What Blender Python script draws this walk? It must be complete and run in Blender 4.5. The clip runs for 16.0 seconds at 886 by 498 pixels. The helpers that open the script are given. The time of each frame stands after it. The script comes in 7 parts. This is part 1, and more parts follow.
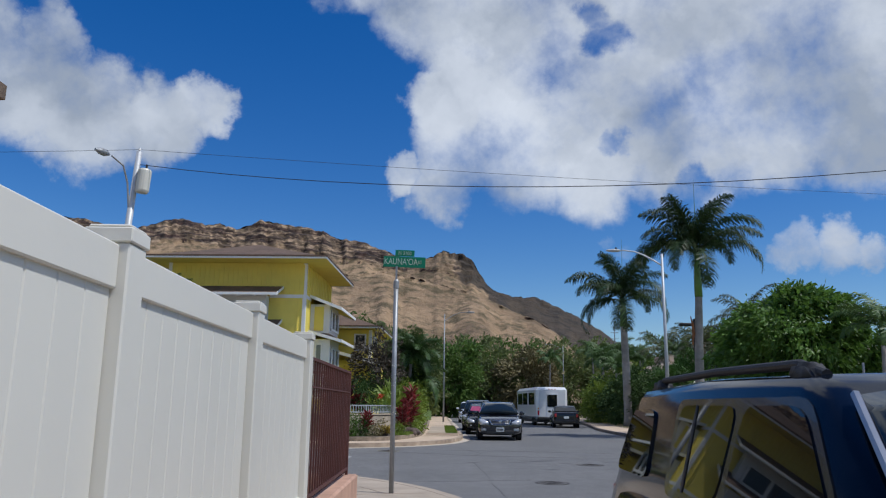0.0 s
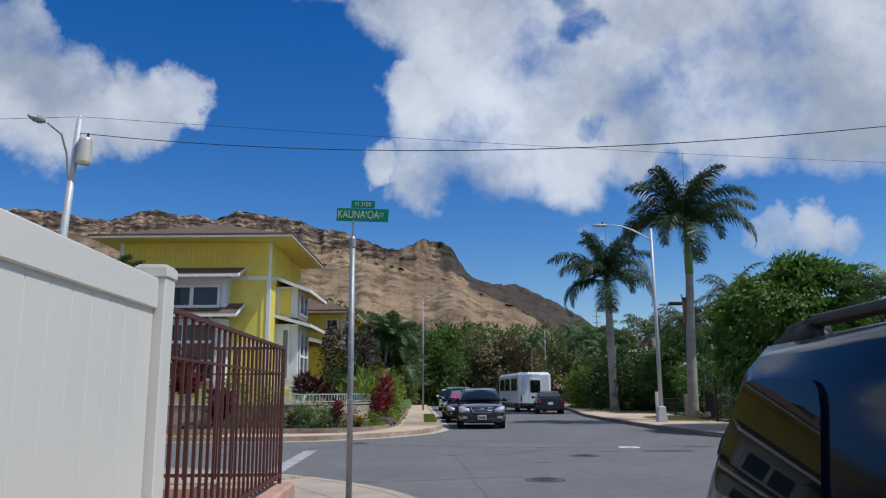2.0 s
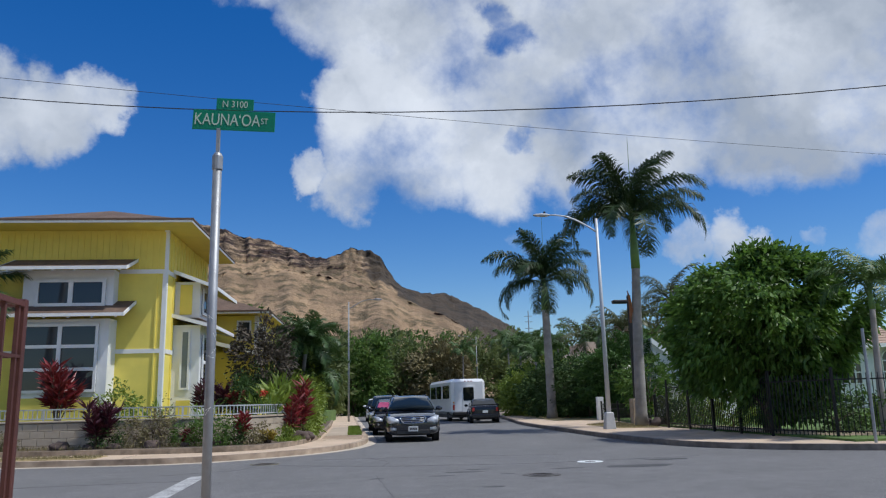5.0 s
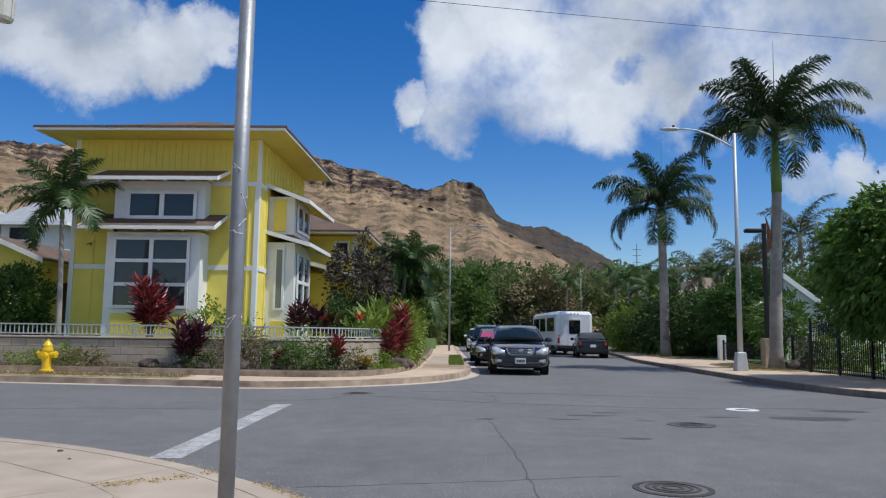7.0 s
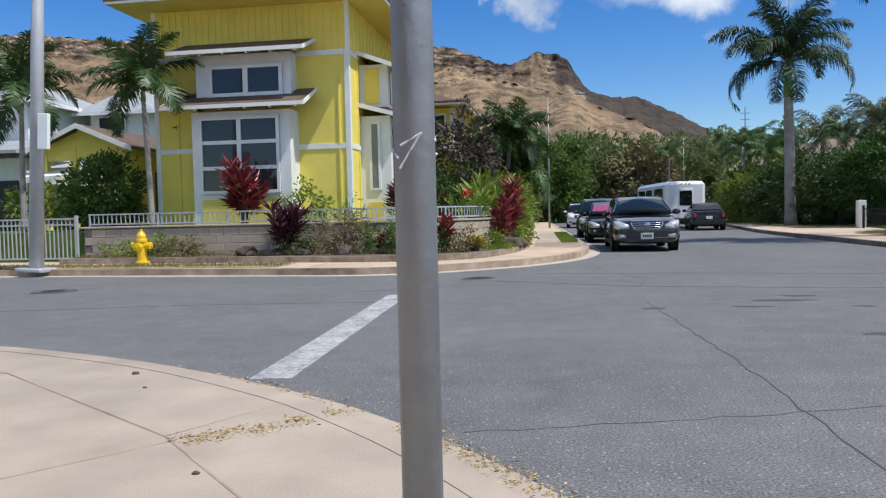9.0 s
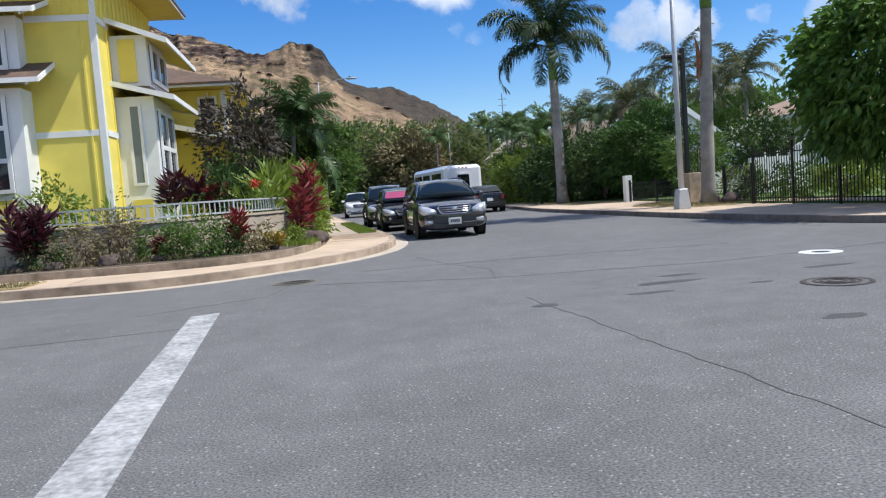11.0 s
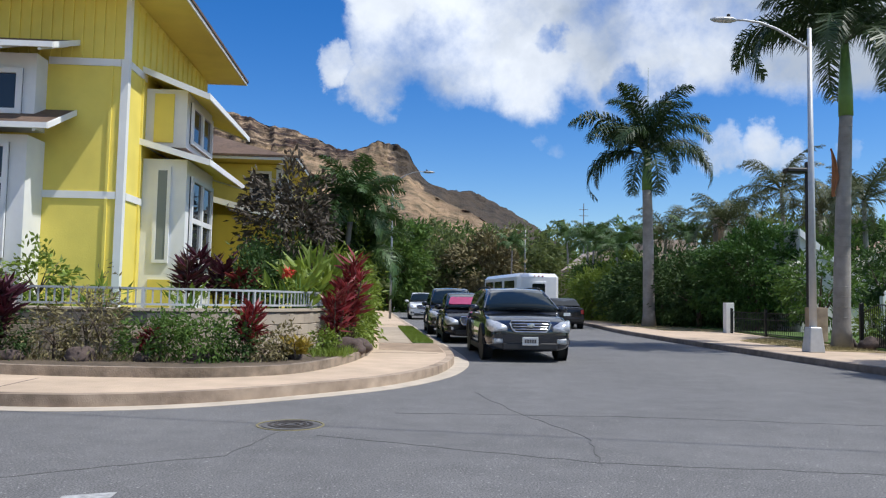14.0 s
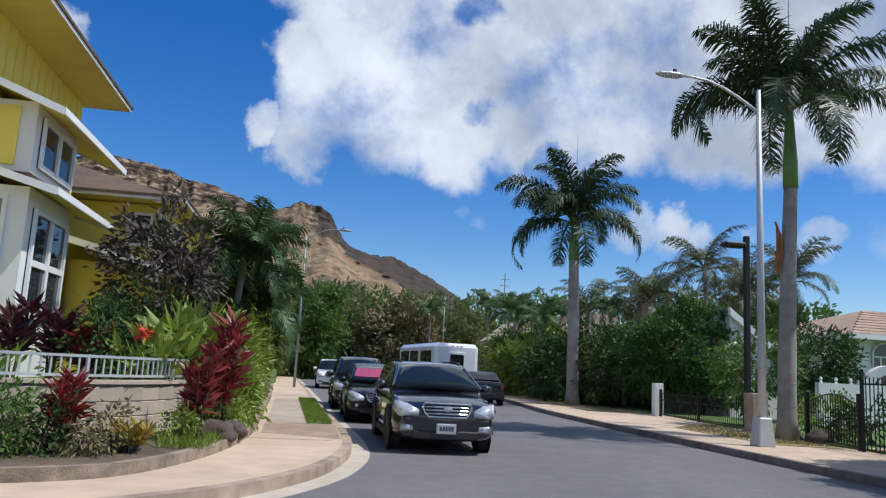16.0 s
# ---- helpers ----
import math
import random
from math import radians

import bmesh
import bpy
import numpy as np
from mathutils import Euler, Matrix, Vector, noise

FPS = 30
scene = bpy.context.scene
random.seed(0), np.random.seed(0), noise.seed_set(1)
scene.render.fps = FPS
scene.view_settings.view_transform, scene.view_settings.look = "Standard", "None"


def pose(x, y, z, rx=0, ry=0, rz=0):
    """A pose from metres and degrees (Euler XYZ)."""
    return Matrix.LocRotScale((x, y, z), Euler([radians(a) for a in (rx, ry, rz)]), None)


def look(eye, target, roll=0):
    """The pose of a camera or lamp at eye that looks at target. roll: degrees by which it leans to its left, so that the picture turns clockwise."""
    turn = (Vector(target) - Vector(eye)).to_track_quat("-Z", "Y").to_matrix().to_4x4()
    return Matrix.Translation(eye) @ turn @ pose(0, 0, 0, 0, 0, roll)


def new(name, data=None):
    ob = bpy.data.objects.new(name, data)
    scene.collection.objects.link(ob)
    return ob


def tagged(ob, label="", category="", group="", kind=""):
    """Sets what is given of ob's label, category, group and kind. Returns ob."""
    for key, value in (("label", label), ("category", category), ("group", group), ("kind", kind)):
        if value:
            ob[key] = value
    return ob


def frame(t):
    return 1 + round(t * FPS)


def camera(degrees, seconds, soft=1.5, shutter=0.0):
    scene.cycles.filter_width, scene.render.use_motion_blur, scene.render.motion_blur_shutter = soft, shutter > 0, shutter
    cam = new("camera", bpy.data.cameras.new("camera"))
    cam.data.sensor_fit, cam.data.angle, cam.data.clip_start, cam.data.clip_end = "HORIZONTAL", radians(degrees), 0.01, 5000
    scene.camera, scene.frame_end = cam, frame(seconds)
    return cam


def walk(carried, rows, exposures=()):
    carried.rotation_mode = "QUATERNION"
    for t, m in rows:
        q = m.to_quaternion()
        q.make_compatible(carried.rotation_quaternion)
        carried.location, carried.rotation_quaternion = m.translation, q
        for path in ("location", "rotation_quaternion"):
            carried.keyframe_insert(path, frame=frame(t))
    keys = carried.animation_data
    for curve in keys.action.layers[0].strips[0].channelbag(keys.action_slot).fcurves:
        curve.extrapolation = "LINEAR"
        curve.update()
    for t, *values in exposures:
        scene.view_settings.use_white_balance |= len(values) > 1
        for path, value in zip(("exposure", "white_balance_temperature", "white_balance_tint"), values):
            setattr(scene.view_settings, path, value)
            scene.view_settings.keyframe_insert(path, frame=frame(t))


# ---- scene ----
cam = camera(60.4, 16.0, soft=1.2)
PATH = [
    (0, (0.38, 2.945, 1.381), (0.323, 4.904, 1.783), 0.7),
    (0.5, (0.339, 3.483, 1.321), (0.327, 5.456, 1.65), 1.3),
    (1, (0.389, 4.062, 1.304), (0.412, 6.041, 1.592), 0.8),
    (1.5, (0.41, 4.661, 1.308), (0.443, 6.64, 1.597), 0.5),
    (2, (0.471, 5.231, 1.335), (0.468, 7.196, 1.708), -0.4),
    (2.5, (0.452, 5.787, 1.358), (0.481, 7.733, 1.819), -0.6),
    (3, (0.489, 6.438, 1.37), (0.599, 8.376, 1.851), 0.5),
    (3.5, (0.529, 6.956, 1.332), (0.657, 8.898, 1.795), 0.5),
    (3.7, (0.562, 7.154, 1.325), (0.701, 9.096, 1.782), -0.1),
    (5.8, (0.551, 9.688, 1.258), (0.735, 11.65, 1.602), -1.5),
    (6, (0.536, 9.952, 1.259), (0.663, 11.92, 1.592), -1.8),
    (6.5, (0.489, 10.588, 1.247), (0.446, 12.564, 1.553), -1.0),
    (7, (0.403, 11.228, 1.206), (0.323, 13.214, 1.429), 0.8),
    (7.5, (0.294, 11.887, 1.183), (0.116, 13.872, 1.351), 1.4),
    (8, (0.104, 12.467, 1.197), (-0.174, 14.445, 1.288), 1.1),
    (8.2, (0.032, 12.677, 1.182), (-0.272, 14.653, 1.247), 0.9),
    (8.9, (-0.36, 13.3, 1.15), (-0.68, 15.27, 1.08), -1.0),
    (9.5, (-0.86, 13.9, 1.12), (-1.02, 15.88, 0.95), -3.2),
    (10.3, (-1.231, 14.751, 1.108), (-1.16, 16.737, 0.877), -5.1),
    (10.5, (-1.291, 14.951, 1.099), (-1.131, 16.928, 0.841), -5.0),
    (11, (-1.384, 15.478, 1.127), (-1.087, 17.451, 0.984), -4.3),
    (11.5, (-1.324, 16.056, 1.153), (-0.924, 18.015, 1.164), -2.3),
    (12, (-1.261, 16.613, 1.149), (-0.814, 18.561, 1.22), -0.8),
    (12.5, (-1.189, 17.281, 1.143), (-0.764, 19.235, 1.201), -0.5),
    (13, (-1.075, 17.945, 1.169), (-0.821, 19.928, 1.227), 0.2),
    (13.5, (-0.998, 18.532, 1.234), (-0.869, 20.526, 1.324), -0.3),
    (14, (-0.918, 19.159, 1.247), (-0.794, 21.15, 1.38), 1.1),
    (14.5, (-0.841, 19.803, 1.307), (-0.63, 21.784, 1.48), 2.0),
    (15, (-0.71, 20.473, 1.354), (-0.452, 22.444, 1.573), 2.2),
    (15.5, (-0.598, 21.099, 1.38), (-0.34, 23.065, 1.642), 2.5),
    (16, (-0.48, 21.777, 1.403), (-0.158, 23.726, 1.717), 3.1),
]
EXPOSURES = [(t, e, k, 10) for t, e, k in ((0.0, -0.13, 5900), (3.5, -0.02, 5950), (7.0, 0.08, 6050), (8.2, 0.18, 6100), (10.5, 0.55, 6150), (11.5, 0.5, 6150), (13.0, 0.46, 6150), (16.0, 0.22, 6000))]
walk(cam, [(t, look(eye, target, roll)) for t, eye, target, roll in PATH], EXPOSURES)

# ---- world, sun, exposure ----
SUN_AZ, SUN_EL = (0.95, -0.31), 59.0
sun_dir = Vector((SUN_AZ[0] * math.cos(radians(SUN_EL)), SUN_AZ[1] * math.cos(radians(SUN_EL)), math.sin(radians(SUN_EL)))).normalized()
sun = new("sun", bpy.data.lights.new("sun", "SUN"))
sun.data.energy, sun.data.angle, sun.data.color = 3.6, radians(0.53), (1.0, 0.95, 0.87)
sun.matrix_world = look(sun_dir * 100, (0, 0, 0))

world = bpy.data.worlds.new("sky")
scene.world = world
world.use_nodes = True
wt = world.node_tree
wt.nodes.clear()


def wn(kind, **kw):
    n = wt.nodes.new(kind)
    for k, v in kw.items():
        if k == "op":
            n.operation = v
        else:
            n.inputs[k if not k.startswith("i") else int(k[1:])].default_value = v
    return n


def wlink(a, b):
    wt.links.new(a, b)


sky = wt.nodes.new("ShaderNodeTexSky")
sky.sky_type, sky.sun_disc = "NISHITA", False
sky.sun_elevation, sky.sun_rotation = radians(SUN_EL), math.atan2(SUN_AZ[0], SUN_AZ[1])
sky.altitude, sky.air_density, sky.dust_density, sky.ozone_density = 0.0, 1.0, 0.3, 2.5
hsv = wn("ShaderNodeHueSaturation", Hue=0.511, Saturation=1.42, Value=0.104)
wlink(sky.outputs[0], hsv.inputs["Color"])
tc = wt.nodes.new("ShaderNodeTexCoord")
warp_n = wn("ShaderNodeTexNoise", Scale=9.0, Detail=10.0, Roughness=0.62)
wlink(tc.outputs["Generated"], warp_n.inputs["Vector"])
sub = wn("ShaderNodeVectorMath", op="SUBTRACT", i1=(0.5, 0.5, 0.5))
wlink(warp_n.outputs["Color"], sub.inputs[0])
scl = wn("ShaderNodeVectorMath", op="SCALE")
scl.inputs["Scale"].default_value = 0.11
wlink(sub.outputs[0], scl.inputs[0])
addv = wn("ShaderNodeVectorMath", op="ADD")
wlink(tc.outputs["Generated"], addv.inputs[0])
wlink(scl.outputs[0], addv.inputs[1])
unit = wn("ShaderNodeVectorMath", op="NORMALIZE")
wlink(addv.outputs[0], unit.inputs[0])
# cumulus banks: azimuth from +y towards +x, elevation, radius in degrees
BANKS = [
    (-1.2, 18, 3.8), (-5.4, 17.6, 1.6), (-1.6, 22, 3.1), (4, 19, 5.2), (10, 19.3, 5.6), (16, 19.3, 5.6), (22, 19.8, 5.8), (28, 20.3, 6), (34, 19.8, 6.2), (41, 20, 7),
    (3, 26, 5.9), (-2.2, 30.5, 5.7), (-8, 33.5, 5.5), (12, 28, 8), (22, 28, 9), (33, 28, 9), (45, 27, 10), (5, 36, 9), (18, 38, 10), (32, 38, 10), (-6, 40, 8),
    (-33, 20.8, 4.3), (-28, 19.2, 4.2), (-23.5, 19.4, 3.4), (-20.2, 20.8, 2.3), (-31.5, 24, 2.6), (-37, 22, 5), (-44, 24, 8),
    (23.3, 10.8, 1.5), (25.7, 10.8, 1.7), (27.7, 10.0, 1.4), (21.8, 10.8, 0.9), (32, 10.2, 1.2), (36, 9.5, 1.5), (39.5, 9.9, 1.9), (43.5, 10, 2.4), (10.6, 11.8, 0.8), (12.0, 11.3, 0.8),
    (-60, 30, 14), (70, 28, 16), (150, 40, 25), (-130, 35, 25), (100, 55, 18),
]
GAPS = [(11.3, 26.6, 1.3), (11.5, 18.8, 1.0), (9.8, 29, 1.2), (17.5, 15.2, 1.1)]


def bank(az, el, rad):
    """A soft round patch of sky, 1 inside and 0 outside."""
    a, e = radians(az), radians(el)
    dot = wn("ShaderNodeVectorMath", op="DOT_PRODUCT", i1=(math.sin(a) * math.cos(e), math.cos(a) * math.cos(e), math.sin(e)))
    wlink(unit.outputs[0], dot.inputs[0])
    mr = wt.nodes.new("ShaderNodeMapRange")
    mr.interpolation_type = "SMOOTHSTEP"
    mr.inputs["From Min"].default_value, mr.inputs["From Max"].default_value = math.cos(radians(rad * 1.5)), math.cos(radians(rad * 0.5))
    wlink(dot.outputs["Value"], mr.inputs["Value"])
    return mr.outputs[0]


def wmath(op, a, b):
    n = wt.nodes.new("ShaderNodeMath")
    n.operation = op
    for k, v in enumerate((a, b)):
        if isinstance(v, float):
            n.inputs[k].default_value = v
        else:
            wlink(v, n.inputs[k])
    return n.outputs[0]


total = None
for az, el, rad in BANKS:
    b = bank(az, el, rad)
    if rad < 1.0:
        b = wmath("MULTIPLY", b, 0.58)
    elif el < 12.5 and rad < 2.5:
        b = wmath("MULTIPLY", b, 0.8)
    total = b if total is None else wmath("MAXIMUM", total, b)
for az, el, rad in GAPS:
    total = wmath("SUBTRACT", total, wmath("MULTIPLY", bank(az, el, rad), 0.28))
puff = wn("ShaderNodeTexNoise", Scale=7.0, Detail=12.0, Roughness=0.6)
wlink(tc.outputs["Generated"], puff.inputs["Vector"])
ahead = wn("ShaderNodeVectorMath", op="ADD", i1=(0.03, -0.01, 0.05))
wlink(addv.outputs[0], ahead.inputs[0])
soft = wn("ShaderNodeTexNoise", Scale=6.0, Detail=4.0, Roughness=0.5)
wlink(addv.outputs[0], soft.inputs["Vector"])
puff2 = wn("ShaderNodeTexNoise", Scale=6.0, Detail=4.0, Roughness=0.5)
wlink(ahead.outputs[0], puff2.inputs["Vector"])
dens = wmath("ADD", total, wmath("MULTIPLY", wmath("SUBTRACT", puff.outputs["Fac"], 0.5), 1.35))
mask = wt.nodes.new("ShaderNodeMapRange")
mask.interpolation_type = "SMOOTHSTEP"
mask.inputs["From Min"].default_value, mask.inputs["From Max"].default_value = 0.55, 1.10
wlink(dens, mask.inputs["Value"])
broad = wn("ShaderNodeTexNoise", Scale=4.5, Detail=3.0, Roughness=0.5)
wlink(addv.outputs[0], broad.inputs["Vector"])
lit = wmath("ADD", wmath("MULTIPLY", wmath("SUBTRACT", soft.outputs["Fac"], puff2.outputs["Fac"]), 1.9), wmath("MULTIPLY", broad.outputs["Fac"], 1.5))
lit = wmath("SUBTRACT", lit, wmath("MULTIPLY", bank(31, 29, 15.0), 0.22))
lit = wmath("SUBTRACT", lit, wmath("MULTIPLY", dens, 0.10))
height = wt.nodes.new("ShaderNodeSeparateXYZ")
wlink(unit.outputs[0], height.inputs[0])
under = wt.nodes.new("ShaderNodeMapRange")
under.interpolation_type = "SMOOTHSTEP"
under.inputs["From Min"].default_value, under.inputs["From Max"].default_value = 0.34, 0.24
wlink(height.outputs["Z"], under.inputs["Value"])
lit = wmath("SUBTRACT", lit, wmath("MULTIPLY", under.outputs[0], 0.2))
shade_r = wt.nodes.new("ShaderNodeValToRGB")
shade_r.color_ramp.elements[0].position, shade_r.color_ramp.elements[0].color = 0.12, (0.37, 0.41, 0.47, 1)
shade_r.color_ramp.elements[1].position, shade_r.color_ramp.elements[1].color = 0.95, (0.76, 0.78, 0.81, 1)
wlink(lit, shade_r.inputs[0])
cmix = wt.nodes.new("ShaderNodeMix")
cmix.data_type = "RGBA"
wlink(mask.outputs[0], cmix.inputs[0])
wlink(hsv.outputs[0], cmix.inputs[6])
wlink(shade_r.outputs[0], cmix.inputs[7])
bg = wn("ShaderNodeBackground", Strength=1.0)
wlink(cmix.outputs[2], bg.inputs["Color"])
wo = wt.nodes.new("ShaderNodeOutputWorld")
wlink(bg.outputs[0], wo.inputs[0])

# ---- materials ----


def mat(name, base, rough=0.7, metal=0.0, var=0.18, scale=6.0, bump=0.2, bscale=60.0, island=0.0, obvar=0.0, coat=0.0, spec=None, tint=None, trans=0.0):
    """A principled surface with two scales of colour variation and a fine relief; var: how far the colour wanders, tint: a second colour for stains."""
    m = bpy.data.materials.new(name)
    m.use_nodes = True
    t = m.node_tree
    p = t.nodes["Principled BSDF"]
    p.inputs["Roughness"].default_value, p.inputs["Metallic"].default_value = rough, metal
    p.inputs["Coat Weight"].default_value = coat
    p.inputs["Coat Roughness"].default_value = 0.03
    if spec is not None:
        p.inputs["Specular IOR Level"].default_value = spec
    co = t.nodes.new("ShaderNodeTexCoord")
    geo = t.nodes.new("ShaderNodeNewGeometry")
    n1, n2 = t.nodes.new("ShaderNodeTexNoise"), t.nodes.new("ShaderNodeTexNoise")
    for n, s in ((n1, scale * 0.15), (n2, scale)):
        n.inputs["Scale"].default_value, n.inputs["Detail"].default_value = s, 6
        t.links.new(geo.outputs["Position"], n.inputs["Vector"])
    mul = t.nodes.new("ShaderNodeMath")
    mul.operation = "ADD"
    t.links.new(n1.outputs["Fac"], mul.inputs[0])
    t.links.new(n2.outputs["Fac"], mul.inputs[1])
    last = mul.outputs[0]
    if island:
        a = t.nodes.new("ShaderNodeMath")
        a.operation = "MULTIPLY_ADD"
        a.inputs[1].default_value = island
        t.links.new(geo.outputs["Random Per Island"], a.inputs[0])
        t.links.new(last, a.inputs[2])
        last = a.outputs[0]
    if obvar:
        oi = t.nodes.new("ShaderNodeObjectInfo")
        a = t.nodes.new("ShaderNodeMath")
        a.operation = "MULTIPLY_ADD"
        a.inputs[1].default_value = obvar
        t.links.new(oi.outputs["Random"], a.inputs[0])
        t.links.new(last, a.inputs[2])
        last = a.outputs[0]
    mr = t.nodes.new("ShaderNodeMapRange")
    mr.inputs["From Min"].default_value, mr.inputs["From Max"].default_value = 0.65, 1.35 + island + obvar
    t.links.new(last, mr.inputs["Value"])
    mix = t.nodes.new("ShaderNodeMix")
    mix.data_type = "RGBA"
    lo = tint or tuple(c * (1 - var) for c in base)
    hi = tuple(min(1, c * (1 + var * 0.8)) for c in base)
    mix.inputs[6].default_value, mix.inputs[7].default_value = (*lo, 1), (*hi, 1)
    t.links.new(mr.outputs[0], mix.inputs[0])
    t.links.new(mix.outputs[2], p.inputs["Base Color"])
    if bump:
        n3, b = t.nodes.new("ShaderNodeTexNoise"), t.nodes.new("ShaderNodeBump")
        n3.inputs["Scale"].default_value, n3.inputs["Detail"].default_value = bscale, 4
        b.inputs["Strength"].default_value, b.inputs["Distance"].default_value = bump, 0.01
        t.links.new(geo.outputs["Position"], n3.inputs["Vector"])
        t.links.new(n3.outputs["Fac"], b.inputs["Height"])
        t.links.new(b.outputs[0], p.inputs["Normal"])
    if trans:
        tr, ms = t.nodes.new("ShaderNodeBsdfTranslucent"), t.nodes.new("ShaderNodeMixShader")
        ms.inputs[0].default_value = trans
        t.links.new(mix.outputs[2], tr.inputs["Color"])
        t.links.new(p.outputs[0], ms.inputs[1])
        t.links.new(tr.outputs[0], ms.inputs[2])
        t.links.new(ms.outputs[0], t.nodes["Material Output"].inputs[0])
    return m


def glass_mat(name, base, rough=0.03):
    m = bpy.data.materials.new(name)
    m.use_nodes = True
    p = m.node_tree.nodes["Principled BSDF"]
    p.inputs["Base Color"].default_value = (*base, 1)
    p.inputs["Roughness"].default_value = rough
    p.inputs["Specular IOR Level"].default_value = 0.6
    return m


M_ASPHALT = mat("asphalt", (0.145, 0.142, 0.139), 0.86, var=0.22, scale=3.0, bump=0.35, bscale=230)
# bright grit in the asphalt
at_ = M_ASPHALT.node_tree
ap = at_.nodes["Principled BSDF"]
grit = at_.nodes.new("ShaderNodeTexNoise")
grit.inputs["Scale"].default_value, grit.inputs["Detail"].default_value = 75.0, 5.0
ageo = at_.nodes.new("ShaderNodeNewGeometry")
at_.links.new(ageo.outputs["Position"], grit.inputs["Vector"])
gr_ = at_.nodes.new("ShaderNodeMapRange")
gr_.inputs["From Min"].default_value, gr_.inputs["From Max"].default_value = 0.32, 0.70
gr_.inputs["To Min"].default_value, gr_.inputs["To Max"].default_value = 0.42, 1.62
at_.links.new(grit.outputs["Fac"], gr_.inputs["Value"])
gm_ = at_.nodes.new("ShaderNodeVectorMath")
gm_.operation = "SCALE"
src = ap.inputs["Base Color"].links[0].from_socket
at_.links.new(src, gm_.inputs[0])
at_.links.new(gr_.outputs[0], gm_.inputs["Scale"])
fleck = at_.nodes.new("ShaderNodeTexVoronoi")
fleck.inputs["Scale"].default_value = 95.0
at_.links.new(ageo.outputs["Position"], fleck.inputs["Vector"])
fl_ = at_.nodes.new("ShaderNodeMapRange")
fl_.inputs["From Min"].default_value, fl_.inputs["From Max"].default_value = 0.86, 0.94
at_.links.new(fleck.outputs["Color"], fl_.inputs["Value"])
fm_ = at_.nodes.new("ShaderNodeMix")
fm_.data_type = "RGBA"
fm_.inputs[7].default_value = (0.36, 0.35, 0.33, 1)
at_.links.new(fl_.outputs[0], fm_.inputs[0])
at_.links.new(gm_.outputs[0], fm_.inputs[6])
at_.links.new(fm_.outputs[2], ap.inputs["Base Color"])
M_CONC = mat("concrete", (0.54, 0.415, 0.295), 0.9, var=0.2, scale=2.5, bump=0.4, bscale=90)
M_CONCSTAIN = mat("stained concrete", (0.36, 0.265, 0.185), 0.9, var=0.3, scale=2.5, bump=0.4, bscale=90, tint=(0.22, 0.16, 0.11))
M_CONCGREY = mat("grey concrete", (0.42, 0.345, 0.265), 0.9, var=0.22, scale=2.5, bump=0.4, bscale=90)
M_KERB = mat("kerb concrete", (0.43, 0.335, 0.245), 0.9, var=0.3, scale=3.5, bump=0.6, bscale=60, tint=(0.17, 0.125, 0.09))
M_KERBDARK = mat("weathered kerb", (0.20, 0.165, 0.14), 0.92, var=0.5, scale=5, bump=0.8, bscale=45)
M_EDGING = mat("rough tan edging", (0.33, 0.26, 0.19), 0.92, var=0.4, scale=5, bump=0.9, bscale=40, tint=(0.09, 0.07, 0.05))
M_GUTTER = mat("gutter concrete", (0.50, 0.43, 0.34), 0.9, var=0.22, scale=3, bump=0.4, bscale=80)
M_PAINT = mat("worn road paint", (0.48, 0.48, 0.47), 0.8, var=0.3, scale=22, bump=0.4, bscale=140, tint=(0.125, 0.123, 0.12))
M_TAR = mat("tar seal", (0.078, 0.076, 0.075), 0.8, var=0.3, scale=9)
M_STAIN = mat("oil stained asphalt", (0.065, 0.064, 0.064), 0.75, var=0.3, scale=9, bump=0.6, bscale=140)
M_IRON = mat("cast iron", (0.10, 0.085, 0.075), 0.6, 0.7, var=0.4, scale=14, bump=0.5, bscale=80)
M_COVER = mat("worn cover iron", (0.13, 0.125, 0.12), 0.75, 0.15, var=0.35, scale=14, bump=0.5, bscale=80)
M_YELPAINT = mat("yellow road paint", (0.24, 0.205, 0.10), 0.7, var=0.3, scale=20)
M_GRASS = mat("lawn", (0.10, 0.17, 0.035), 0.9, var=0.5, scale=5, bump=1.0, bscale=90)
M_DRY = mat("dry grass", (0.36, 0.27, 0.13), 0.95, var=0.45, scale=4, bump=1.0, bscale=70, tint=(0.17, 0.15, 0.06))
M_SOIL = mat("soil", (0.12, 0.09, 0.06), 0.95, var=0.5, scale=7, bump=1.0, bscale=40)
M_VINYL = mat("vinyl", (0.66, 0.635, 0.565), 0.42, var=0.05, scale=2, bump=0.05, bscale=30, obvar=0.15)
M_STUCCO = mat("pink stucco", (0.45, 0.27, 0.19), 0.9, var=0.3, scale=4, bump=0.9, bscale=35)
M_REDIRON = mat("maroon painted steel", (0.085, 0.026, 0.02), 0.6, 0.0, var=0.3, scale=12, bump=0.2, bscale=80)
M_GALV = mat("galvanised steel", (0.30, 0.31, 0.32), 0.5, 0.55, var=0.25, scale=10, bump=0.2, bscale=60)
M_POLE = mat("lamp post aluminium", (0.50, 0.51, 0.52), 0.5, 0.3, var=0.12, scale=8, bump=0.1)
M_GREENSIGN = mat("sign green", (0.0, 0.17, 0.085), 0.4, var=0.08, scale=4, bump=0)
M_SIGNWHITE = mat("sign white", (0.80, 0.82, 0.80), 0.4, var=0.04, scale=4, bump=0)
M_SIGNPALE = mat("faded sign letters", (0.42, 0.52, 0.43), 0.5, var=0.15, scale=9, bump=0)
